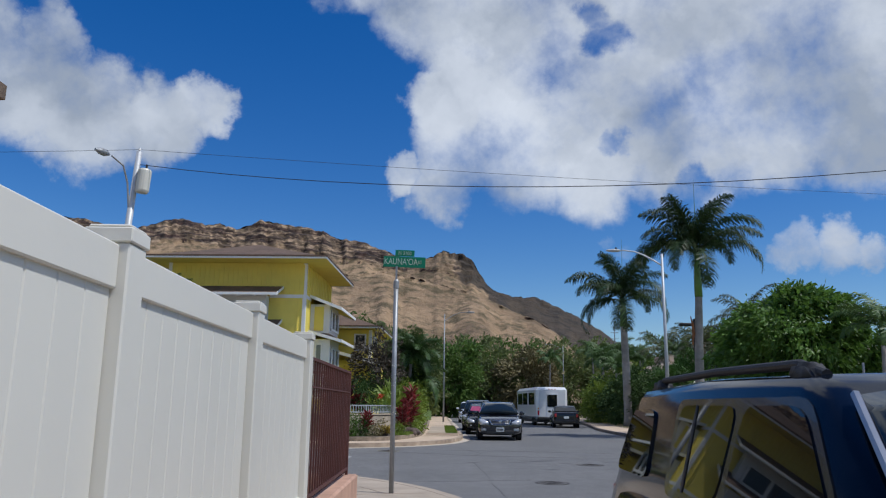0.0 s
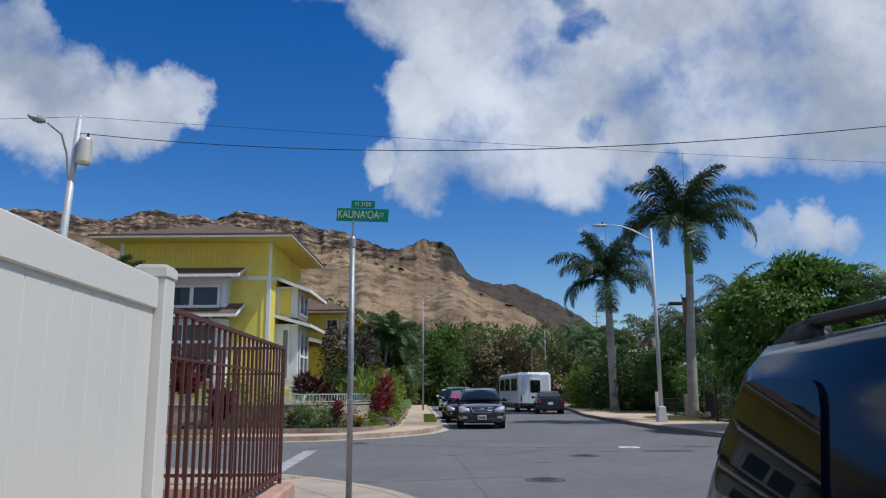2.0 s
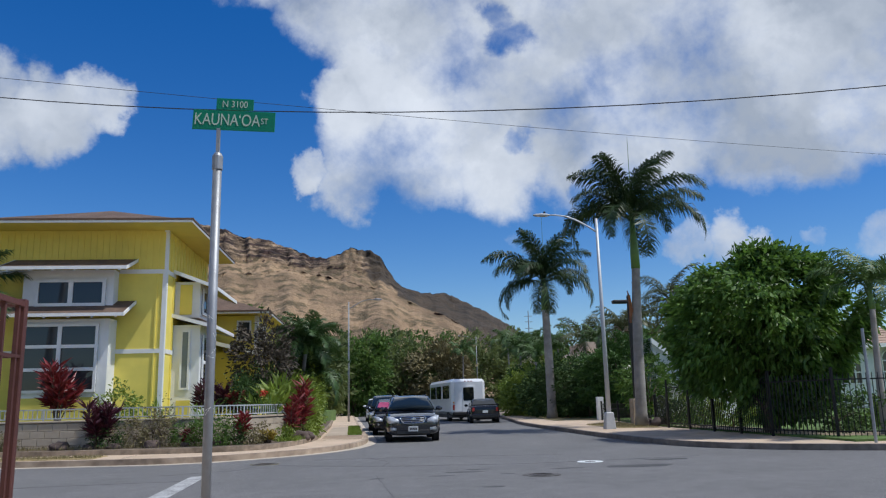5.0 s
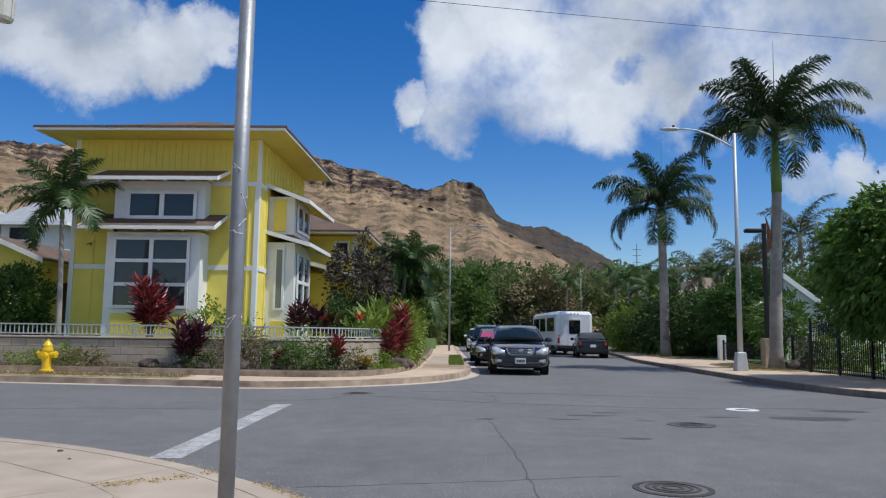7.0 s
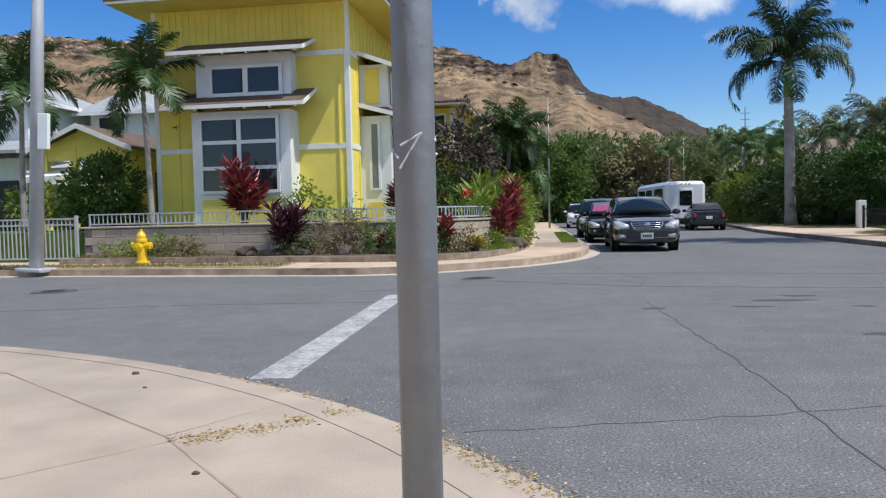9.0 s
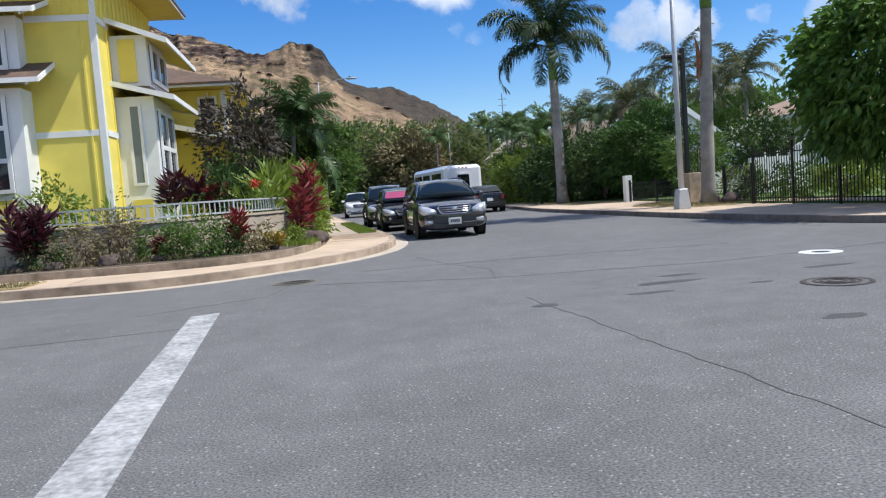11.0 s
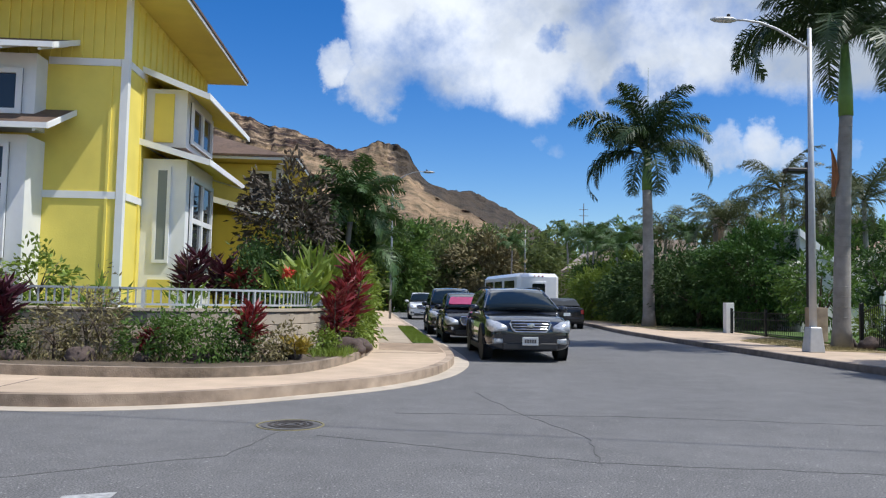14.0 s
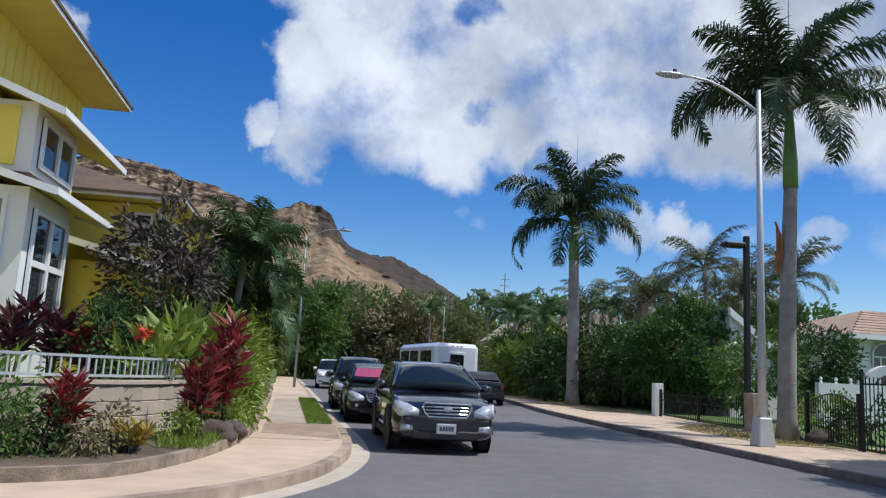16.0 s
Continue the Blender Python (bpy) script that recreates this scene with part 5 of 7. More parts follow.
AR = thing("garden_arch", "white plaster garden arch with an iron gate", "arch", 20.05, 46.4, 0.17, -8)
bm = bmesh.new()
n = 14
rows = []
prof = [(-1.0, 0.0)] + [(-math.cos(math.pi * k / n), 1.25 + math.sin(math.pi * k / n)) for k in range(n + 1)] + [(1.0, 0.0)]
for x, z in prof:
    cx, cz = x, z
    ix = x * 0.68
    iz = z if z <= 1.25 else 1.25 + (z - 1.25) * 0.68
    rows.append([bm.verts.new((cx, -0.16, cz)), bm.verts.new((ix, -0.16, iz)), bm.verts.new((ix, 0.16, iz)), bm.verts.new((cx, 0.16, cz))])
for a, b in zip(rows, rows[1:]):
    for k in range(4):
        j = (k + 1) % 4
        bm.faces.new((a[k], a[j], b[j], b[k]))
bmesh.ops.recalc_face_normals(bm, faces=bm.faces)
part("surround", bm, M_PLASTER, AR)
for k in range(9):
    x = -0.6 + k * 0.15
    part("bar", boxed(x - 0.01, x + 0.01, -0.01, 0.01, 0.0, 1.2 + 0.6 * math.sqrt(max(0, 1 - (x / 0.66) ** 2))), M_BLACKIRON, AR)

GH = thing("white_gable_house", "white house with a steep plain gable", "house")
bm = bmesh.new()
vs = [bm.verts.new(p) for p in ((16.0, 50, 0.18), (18.9, 50, 0.18), (18.9, 50, 2.0), (16.0, 50, 4.3), (16.0, 53, 0.18), (18.9, 53, 0.18), (18.9, 53, 2.0), (16.0, 53, 4.3))]
for f in ((0, 1, 2, 3), (5, 4, 7, 6), (1, 5, 6, 2), (4, 0, 3, 7), (3, 2, 6, 7)):
    bm.faces.new([vs[i] for i in f])
part("gable_wall", bm, M_PLASTER, GH)
part("rake_board", slab(bmesh.new(), [(15.9, 49.8, 4.5), (19.3, 49.8, 1.95), (19.3, 49.97, 1.95), (15.9, 49.97, 4.5)], 0.3), M_WHITE, GH)
part("roof", slab(bmesh.new(), [(15.9, 49.98, 4.5), (19.3, 49.98, 1.95), (19.3, 53.2, 1.95), (15.9, 53.2, 4.5)], 0.12), M_GREYROOF, GH)
PW = thing("white_garden_wall", "low pale garden wall with a balustrade top", "wall", 0, 0, 0.17)
part("wall", boxed(16.2, 18.75, 44.9, 45.1, 0, 1.5), M_PLASTER, PW)
for k in range(5):
    part("finial", lathe(bmesh.new(), [(0.06, 1.5), (0.03, 1.55), (0.06, 1.63), (0.02, 1.7)], 8), M_PLASTER, PW, at=pose(16.35 + k * 0.56, 45, 0))
TH = thing("tan_house", "tan plastered house with gabled tile roofs behind the trees", "house")
part("wall", boxed(16, 30, 86, 96, 0, 4.4), M_TAN, TH)
part("tower", boxed(23, 27, 88, 95, 4.4, 7.2), M_TAN, TH)
for x0 in (16.2, 20.4, 24.6):
    bm = bmesh.new()
    vs = [bm.verts.new(p) for p in ((x0 - 0.3, 85.6, 4.4), (x0 + 4.3, 85.6, 4.4), (x0 + 2.0, 85.6, 6.2), (x0 - 0.3, 96, 4.4), (x0 + 4.3, 96, 4.4), (x0 + 2.0, 96, 6.2))]
    for f in ((0, 1, 2), (3, 5, 4), (0, 2, 5, 3), (1, 4, 5, 2)):
        bm.faces.new([vs[i] for i in f])
    part("gable_roof", bm, M_TAN, TH, "tan gable roof")
CH = thing("brick_chimney_house", "low tan house with a brick chimney behind the trees", "house")
part("wall", boxed(18.5, 25, 64, 70, 0.1, 3.8), M_TAN, CH)
part("roof", slab(bmesh.new(), [(18.2, 63.5, 3.8), (25.4, 63.5, 3.8), (25.4, 70, 4.9), (18.2, 70, 4.9)], 0.15), M_TILE, CH)
part("chimney", box(bmesh.new(), 19.0, 19.8, 65, 65.8, 3.6, 6.7, 0.03), M_TILE, CH, "brick chimney stack")
TW = thing("radio_mast", "thin dark lattice mast on the horizon", "mast", 19.8, 102, 0)
part("mast", tube(bmesh.new(), [(0, 0, 0), (0, 0, 12.2)], [0.12, 0.05], 6), M_GALV, TW)
for z in (10.0, 10.8, 11.5):
    part("aerial", boxed(-0.5, 0.5, -0.03, 0.03, z, z + 0.06), M_GALV, TW)

# ---- hydrant and stones ----
HY = thing("fire_hydrant", "bright yellow painted fire hydrant on the verge", "hydrant", -10.2, 30.0, 0.15)
part("barrel", lathe(bmesh.new(), [(0.17, 0), (0.17, 0.05), (0.115, 0.06), (0.105, 0.5), (0.135, 0.51), (0.135, 0.56), (0.115, 0.57), (0.11, 0.66), (0.06, 0.74), (0.03, 0.76), (0.03, 0.81)], 18), M_HYDRANT, HY, smooth=False)
for rz, r, zz in ((0, 0.075, 0.42), (180, 0.055, 0.45), (-90, 0.085, 0.40)):
    part("outlet", lathe(bmesh.new(), [(r, 0.08), (r, 0.19), (r * 1.15, 0.19), (r * 1.15, 0.24), (0.02, 0.25), (0.02, 0.28)], 12), M_HYDRANT, HY, at=pose(0, 0, zz, 0, 90, 0) if rz == 0 else pose(0, 0, zz, 0, -90, 0) if rz == 180 else pose(0, 0, zz, 90, 0, 0))


def stone(x, y, z, s, seed):
    bm = bmesh.new()
    bmesh.ops.create_icosphere(bm, subdivisions=3, radius=s)
    for v in bm.verts:
        k = 1 + 0.35 * noise.noise(v.co * (1.6 / s) + Vector((seed, 0, 0)))
        v.co = Vector((v.co.x * k * 1.25, v.co.y * k, v.co.z * k * 0.72))
    t = tagged(part("garden_rock", bm, M_ROCK, None, smooth=True, at=pose(x, y, z + s * 0.4)), "rounded dark lava rock in the planting bed", "rock", "rocks in the beds")


for k, (x, y, s) in enumerate(((-7.9, 30.75, 0.22), (-7.2, 30.8, 0.13), (-6.5, 30.7, 0.16), (-5.5, 30.7, 0.2), (-3.8, 30.9, 0.15), (-2.6, 31.6, 0.16), (-1.75, 33.4, 0.25), (-1.6, 34.1, 0.2), (-4.6, 30.7, 0.12))):
    stone(x, y, 0.24, s, k)
for x, y, s in ((11.9, 38.9, 0.3), (11.75, 39.9, 0.26)):
    stone(x, y, 0.13, s, x)

# ---- vehicles ----


def loft(stations, nose=True):
    """A shell through cross-sections, each a list of (x, z) of the half from bottom centre to top centre, mirrored."""
    bm = bmesh.new()
    rings = []
    for y, half in stations:
        pts = [(x, z) for x, z in half] + [(-x, z) for x, z in reversed(half)]
        rings.append([bm.verts.new((x, y, z)) for x, z in pts])
    n = len(rings[0])
    for a, b in zip(rings, rings[1:]):
        for k in range(n):
            j = (k + 1) % n
            bm.faces.new((a[k], a[j], b[j], b[k]))
    bm.faces.new(rings[0][::-1])
    bm.faces.new(rings[-1])
    bmesh.ops.recalc_face_normals(bm, faces=bm.faces)
    return bm


def quad_panel(c, off, rows=1):
    """A panel over four corners (bottom-left, bottom-right, top-right, top-left), pushed out along its normal."""
    p = [Vector(q) for q in c]
    nrm = (p[1] - p[0]).cross(p[3] - p[0]).normalized()
    bm = bmesh.new()
    pts = []
    for i in range(4):
        a, b, d = p[i], p[(i + 1) % 4], p[i - 1]
        e0, e1 = a + (d - a) * min(0.3, 0.09 / max((d - a).length, 0.01)), a + (b - a) * min(0.3, 0.09 / max((b - a).length, 0.01))
        pts += [e0 * (1 - q) ** 2 + a * 2 * q * (1 - q) + e1 * q * q for q in (0, 0.33, 0.67, 1)]
    hi = [bm.verts.new(q + nrm * off) for q in pts]
    lo = [bm.verts.new(q - nrm * 0.015) for q in pts]
    bm.faces.new(hi)
    for i in range(16):
        j = (i + 1) % 16
        bm.faces.new((lo[i], lo[j], hi[j], hi[i]))
    return bm


def wheel_parts(parent, x, y, r, w, side):
    prof = [(r * 0.62, -w / 2), (r * 0.92, -w / 2), (r, -w * 0.36), (r, w * 0.36), (r * 0.92, w / 2), (r * 0.62, w / 2)]
    m = pose(0, 0, 0, 0, 90, 0)
    wh = part("wheel", lathe(bmesh.new(), prof, 28, m), M_RUBBER, parent, "black tyre", at=pose(x, y, r))
    part("rim", lathe(bmesh.new(), [(r * 0.61, -w * 0.3), (r * 0.63, w * 0.42 * 1), (r * 0.57, w * 0.30), (r * 0.2, w * 0.22), (0.03, w * 0.3)] if side > 0 else [(0.03, -w * 0.3), (r * 0.2, -w * 0.22), (r * 0.57, -w * 0.30), (r * 0.63, -w * 0.42), (r * 0.61, w * 0.3)], 24, m), M_PLASTIC, wh)
    for k in range(5):
        bm = boxed(-0.012, 0.012, -0.035, 0.035, 0.02, r * 0.60)
        part("spoke", bm, M_ALLOY, wh, at=pose(side * w * 0.36, 0, 0) @ pose(0, 0, 0, 72 * k, 0, 0))
    return wh


def bowed_screen(point, bow, lift):
    """A windscreen that bows forward in the middle, over point(f, s) with f up and s across."""
    bm = bmesh.new()
    nu, nv = 14, 6
    grid = []
    for j in range(nv + 1):
        f = j / nv
        row = []
        for i in range(nu + 1):
            u = 2 * i / nu - 1
            c = Vector(point(f, u))
            out = lift + bow * (1 - u * u) + 0.02 * math.sin(math.pi * f)
            row.append(bm.verts.new(c + Vector((0, -0.55, 0.83)) * out))
        grid.append(row)
    for j in range(nv):
        for i in range(nu):
            bm.faces.new((grid[j][i], grid[j][i + 1], grid[j + 1][i + 1], grid[j + 1][i]))
    ret = bmesh.ops.extrude_edge_only(bm, edges=[e for e in bm.edges if e.is_boundary])
    for v in ret["geom"]:
        if isinstance(v, bmesh.types.BMVert):
            v.co += Vector((0, 0.55, -0.83)) * (lift + bow + 0.02)
    return bm


def car(name, label, x, y, rz, L, W, H, paint, belt=0.98, hood=0.95, hoodlen=1.15, screen=0.75, tail="suv", r=0.33, wheelbase=2.7, rails=0.0, cuts=None, glass=None, shade=None, bumper=None, grille=True):
    """A car that faces -y, its front bumper at y = 0, standing on z = 0."""
    t = thing(name, label, "car", x, y, 0, rz, "parked vehicles")
    hw = W / 2
    wf = 0.88
    wr_y = wf + wheelbase
    zb = 0.20

    def sec(y, w, zlo, ztop, round_=0.05):
        w2 = w
        return (y, [(0.0, zlo), (w2 * 0.88, zlo), (w2 * 0.985, zlo + 0.14), (w2, zlo + 0.30), (w2 * 0.975, zlo + 0.30 + (ztop - zlo - 0.30) * 0.6), (w2 * 0.93, ztop - 0.03), (w2 * 0.80, ztop), (0.0, ztop + 0.02)])

    deck = belt if tail != "sedan" else belt + 0.06
    st = [sec(0.0, hw * 0.80, zb + 0.10, hood - 0.30), sec(0.06, hw * 0.90, zb + 0.04, hood - 0.20), sec(0.28, hw * 0.975, zb, hood - 0.10), sec(hoodlen * 0.6, hw, zb, hood - 0.02), sec(hoodlen, hw, zb, hood),
          sec(hoodlen + 0.5, hw, zb, belt), sec(L * 0.5, hw, zb, belt), sec(L - 1.0, hw, zb, belt + 0.02), sec(L - 0.32, hw * 0.985, zb, deck), sec(L - 0.06, hw * 0.93, zb + 0.05, deck - 0.02), sec(L, hw * 0.86, zb + 0.12, deck - 0.14)]
    body = part("body", loft(st), paint, t, "", smooth=True)
    body.modifiers.new("round", "SUBSURF").levels = 2
    body.modifiers["round"].render_levels = 2
    # cabin
    y0, y1 = hoodlen - 0.05, hoodlen + screen
    y3 = L - 0.10 if tail != "sedan" else L - 0.62
    y2 = y3 - (0.22 if tail == "suv" else 0.45 if tail == "hatch" else 0.75)
    cw, rw, zr, z0, zs = hw * 0.955, hw * 0.74, H, belt - 0.17, belt - 0.06

    secs = [(y0, zs + 0.02, 1.0), (y0 + 0.1, zs + 0.1 + (zr - zs) * 0.05, 1.0), (y1 - 0.05, zr - 0.05, 1.0), (y1 + 0.15, zr - 0.005, 1.0), ((y1 + y2) / 2, zr + 0.015, 1.0), (y2 - 0.1, zr - 0.01, 1.0), (y2, zr - 0.05, 0.99), (y3 - 0.06, zs + 0.14, 0.955), (y3 - 0.04, zs + 0.02, 0.94)]
    rings = []
    for yy, top, k in secs:
        f = max(0.0, min(1.0, (top - zs) / (zr - zs)))
        w = cw + (rw - cw) * (top - 0.06 * f - z0) / (zr - 0.06 - z0)
        half = [(0.0, z0), (cw * k, z0), ((cw + w) / 2 * k, (z0 + top - 0.06 * f) / 2), (w * k, top - 0.06 * f), (w * 0.95 * k, top - 0.018 * f), (w * 0.86 * k, top - 0.002 * f), (0.0, top + 0.02 * f)]
        rings.append((yy, half))
    cabin = part("cabin", loft(rings), paint, t, "", smooth=True)

    def side_pt(yy, z, s):
        f = (z - z0) / (zr - 0.06 - z0)
        return Vector((s * (cw + (rw - cw) * f + 0.002), yy, z))

    zlo, zhi = belt + 0.045, zr - 0.11
    splits = [y1 - 0.20, (y1 + y2) / 2 - 0.12, y2 - 0.42 if tail != "sedan" else y2 - 0.1]
    gm = glass or M_CARGLASS
    q0 = splits[2] + 0.03
    if cuts:
        splits[1], splits[2], q0 = cuts
    for s in (-1, 1):
        panels = [((y0 + 0.42, zlo), (splits[1] - 0.04, zlo), (splits[1] - 0.04, zhi), (y1 + 0.06, zhi)), ((splits[1] + 0.04, zlo), (splits[2] - 0.03, zlo), (splits[2] + (0.08 if cuts else -0.03), zhi), (splits[1] + 0.04, zhi))]
        if tail != "sedan":
            panels.append(((q0, zlo), (y3 - 0.20, zlo), (y2 - 0.04, zhi - 0.02), (q0 + (0.16 if cuts else 0.0), zhi - 0.02)))
        def sided(pn):
            c = [side_pt(a, b, s) for a, b in pn]
            return [c[1], c[0], c[3], c[2]] if s < 0 else c
        part("window_surround", quad_panel(sided(((y0 + 0.34, zlo - 0.035), (splits[2] + 0.03, zlo - 0.035), (splits[2] + (0.16 if cuts else 0.03), zhi + 0.03), (y1 + 0.03, zhi + 0.03))), 0.004), M_BLACKCAR, t, "black door frames")
        for pn in panels:
            part("side_window", quad_panel(sided(pn), 0.009), gm, t)
        if cuts:
            part("window_divider", quad_panel(sided(((splits[2] - 0.28, zlo), (splits[2] - 0.25, zlo), (splits[2] - 0.17, zhi), (splits[2] - 0.20, zhi))), 0.013), M_PLASTIC, t)
        for yd in (splits[1] + 0.14, splits[2] - 0.05):
            part("door_handle", box(bmesh.new(), s * hw - 0.02, s * hw + 0.028, yd - 0.24, yd - 0.06, belt - 0.20, belt - 0.165, 0.008), paint, t)
        part("sill", box(bmesh.new(), s * (hw - 0.03) - 0.02, s * (hw - 0.03) + 0.02, wf + r + 0.1, wr_y - r - 0.1, zb - 0.02, zb + 0.10, 0.01), M_PLASTIC, t)
        bmm = bmesh.new()
        lathe(bmm, [(0.045, -0.03), (0.10, 0.0), (0.105, 0.09), (0.07, 0.14)], 12, pose(0, 0, 0, 90, 0, 0) @ Matrix.Diagonal((1.15, 0.8, 1, 1)))
        part("mirror", bmm, paint, t, "", smooth=True, at=pose(s * (hw + 0.09), y0 + 0.52, belt + 0.08))
        part("mirror_stalk", boxed(s * (hw - 0.06) - 0.07, s * (hw - 0.06) + 0.12, y0 + 0.46, y0 + 0.52, belt + 0.02, belt + 0.06), M_PLASTIC, t)
        for yy in (wf, wr_y):
            wheel_parts(t, s * (hw - 0.12), yy, r, 0.215, s)
            bmm = bmesh.new()
            ring = [(yy + (r + 0.06) * math.cos(math.pi * k / 12), r + (r + 0.06) * math.sin(math.pi * k / 12)) for k in range(13)]
            tube(bmm, [(s * (hw - 0.012), a, b) for a, b in ring], 0.035, 8)
            part("wheel_arch", bmm, M_PLASTIC if tail == "suv" else paint, t)
            bmm = lathe(bmesh.new(), [(r + 0.045, -0.002), (r + 0.045, 0.012)], 24, pose(0, 0, 0, 0, 90, 0))
            part("wheel_well", bmm, M_PLASTIC, t, at=pose(s * (hw - 0.012) - 0.006, yy, r))
        part("seam", boxed(s * hw * 0.999 - 0.004, s * hw * 0.999 + 0.004, splits[1] - 0.006, splits[1] + 0.006, zb + 0.12, belt - 0.1), M_PLASTIC, t)
        if rails:
            rx, hi = s * rw * 0.86, zr + 0.036 * rails
            part("roof_rail", tube(bmesh.new(), [(rx, y1 + 0.15, zr - 0.01), (rx, y1 + 0.34, hi - 0.01), (rx, (y1 + y2) / 2, hi), (rx, y2 - 0.30, hi - 0.01), (rx, y2 - 0.04, zr - 0.02)], 0.016 * rails, 10), M_PLASTIC, t)
            for yy, ya, yb in ((y1 + 0.30, -0.16, 0.10), (y2 - 0.26, -0.10, 0.20)):
                foot = bmesh.new()
                for dx in (-0.035, 0.035):
                    for dy, dz in ((ya, -0.03), (yb, -0.03), (ya * 0.4, hi - zr - 0.005), (yb * 0.4, hi - zr - 0.005)):
                        foot.verts.new((rx + dx, yy + dy, zr + dz))
                bmesh.ops.convex_hull(foot, input=foot.verts[:])
                bmesh.ops.bevel(foot, geom=foot.edges[:], offset=0.012, segments=2, affect="EDGES")
                part("rail_foot", foot, M_PLASTIC, t, smooth=True)
        # lamps
        hl = bmesh.new()
        front = [(0.52, -0.045, hood - 0.34), (0.54, -0.02, hood - 0.24), (0.80, 0.03, hood - 0.155), (0.96, 0.26, hood - 0.11), (1.0, 0.24, hood - 0.25), (0.90, -0.005, hood - 0.36)]
        for fx, fy, fz in front:
            hl.verts.new((s * hw * fx, fy, fz))
            hl.verts.new((s * hw * fx * 0.86, fy + 0.2, fz))
        bmesh.ops.convex_hull(hl, input=hl.verts[:])
        bmesh.ops.bevel(hl, geom=hl.edges[:], offset=0.012, segments=2, affect="EDGES")
        part("headlight", hl, M_LAMPGLASS, t, "clear headlight", smooth=True)
        part("fog_lamp", lathe(bmesh.new(), [(0.04, 0), (0.04, 0.012), (0.03, 0.016)], 12, pose(0, 0, 0, 90, 0, 0)), M_LAMPGLASS, t, at=pose(s * hw * 0.72, 0.0, zb + 0.24))
        part("fog_surround", box(bmesh.new(), s * hw * 0.72 - 0.12, s * hw * 0.72 + 0.12, 0.005, 0.08, zb + 0.17, zb + 0.30, 0.03), M_ALLOY if rails else M_PLASTIC, t)
        zt = belt - 0.02
        part("tail_light", box(bmesh.new(), s * hw * 0.78 - 0.08, s * hw * 0.78 + 0.075, L - 0.22, L - 0.012, zt - 0.26, zt - 0.03, 0.03), M_RED, t, "red tail light")
    def front_pt(f, s):
        yy = y0 + 0.06 + (y1 - 0.08 - y0 - 0.06) * f
        z = zs + 0.13 + (zr - 0.10 - zs - 0.13) * f
        w = (cw + (rw - cw) * f) * 0.92
        return (s * w, yy - 0.03, z)
    part("windscreen", bowed_screen(front_pt, 0.02 if shade else 0.07, 0.03), M_SCREEN, t, smooth=True)
    # Pale alloy strip puts the sunlit pillar edge into colour; plain plastic otherwise.
    for s in (-1, 1):
        part("pillar_edge", tube(bmesh.new(), [Vector(front_pt(f, s * 1.02)) + Vector((0, -0.016, 0.025)) for f in (0.0, 0.5, 1.0)], 0.014, 6), M_ALLOY if rails else M_PLASTIC, t)
    if shade:
        part("sunshade", quad_panel([front_pt(0.12, -0.9), front_pt(0.12, 0.9), front_pt(0.75, 0.9), front_pt(0.75, -0.9)], 0.075), shade, t, "pink sunshade behind the windscreen")
    yb = y3 + 0.0
    rb = [((cw) * 0.86, yb - 0.04, zs + 0.16), (-(cw) * 0.86, yb - 0.04, zs + 0.16), (-rw * 0.92, y2 + 0.03, zr - 0.10), (rw * 0.92, y2 + 0.03, zr - 0.10)]
    part("rear_window", quad_panel(rb, 0.03), gm, t)
    if grille:
        gr = part("grille", box(bmesh.new(), -hw * 0.42, hw * 0.42, -0.03, 0.06, hood - 0.36, hood - 0.13, 0.03), M_PLASTIC, t)
        lo_z, hi_z = hood - 0.355, hood - 0.135
        for k in range(3):
            kw = hw * (0.37 + 0.03 * k)
            zk = lo_z + 0.055 + k * 0.055
            part("grille_bar", tube(bmesh.new(), [(-kw, -0.025, zk), (-kw * 0.6, -0.055, zk), (kw * 0.6, -0.055, zk), (kw, -0.025, zk)], 0.015, 6), M_CHROME, gr)
        rim = [(-0.35, lo_z), (0.35, lo_z), (0.41, lo_z + 0.06), (0.46, hi_z - 0.05), (0.43, hi_z), (-0.43, hi_z), (-0.46, hi_z - 0.05), (-0.41, lo_z + 0.06), (-0.35, lo_z)]
        part("grille_rim", tube(bmesh.new(), [(hw * fx, -0.045 + 0.05 * max(0, abs(fx) - 0.3), fz) for fx, fz in rim], 0.018, 8), M_CHROME, gr)
        part("badge", lathe(bmesh.new(), [(0.05, 0), (0.05, 0.012), (0.03, 0.018)], 12, pose(0, 0, 0, 90, 0, 0) @ Matrix.Diagonal((1.6, 1, 1, 1))), M_CHROME, gr, at=pose(0, -0.06, hood - 0.22))
    part("lower_intake", box(bmesh.new(), -hw * 0.62, hw * 0.62, -0.012, 0.08, zb + 0.06, zb + 0.20, 0.02), M_PLASTIC, t)
    pl = part("number_plate", box(bmesh.new(), -0.155, 0.155, -0.045, -0.03, 0.36, 0.515, 0.006), M_POLE, t)
    part("plate_holder", boxed(-0.17, 0.17, -0.03, 0.06, 0.35, 0.525), M_CHROME, t)
    for k, (a, b) in enumerate(((-0.12, -0.08), (-0.07, -0.03), (-0.02, 0.02), (0.03, 0.07), (0.08, 0.12))):
        part("plate_bar", boxed(a, b, -0.047, -0.044, 0.40, 0.475), M_STAIN, pl)
    pr = part("rear_plate", box(bmesh.new(), -0.155, 0.155, L - 0.005, L + 0.012, belt - 0.36, belt - 0.21, 0.004), M_SIGNWHITE, t)
    part("rear_bumper", box(bmesh.new(), -hw * 0.9, hw * 0.9, L - 0.22, L + 0.05, zb + 0.10, zb + 0.34, 0.05), bumper or paint, t)
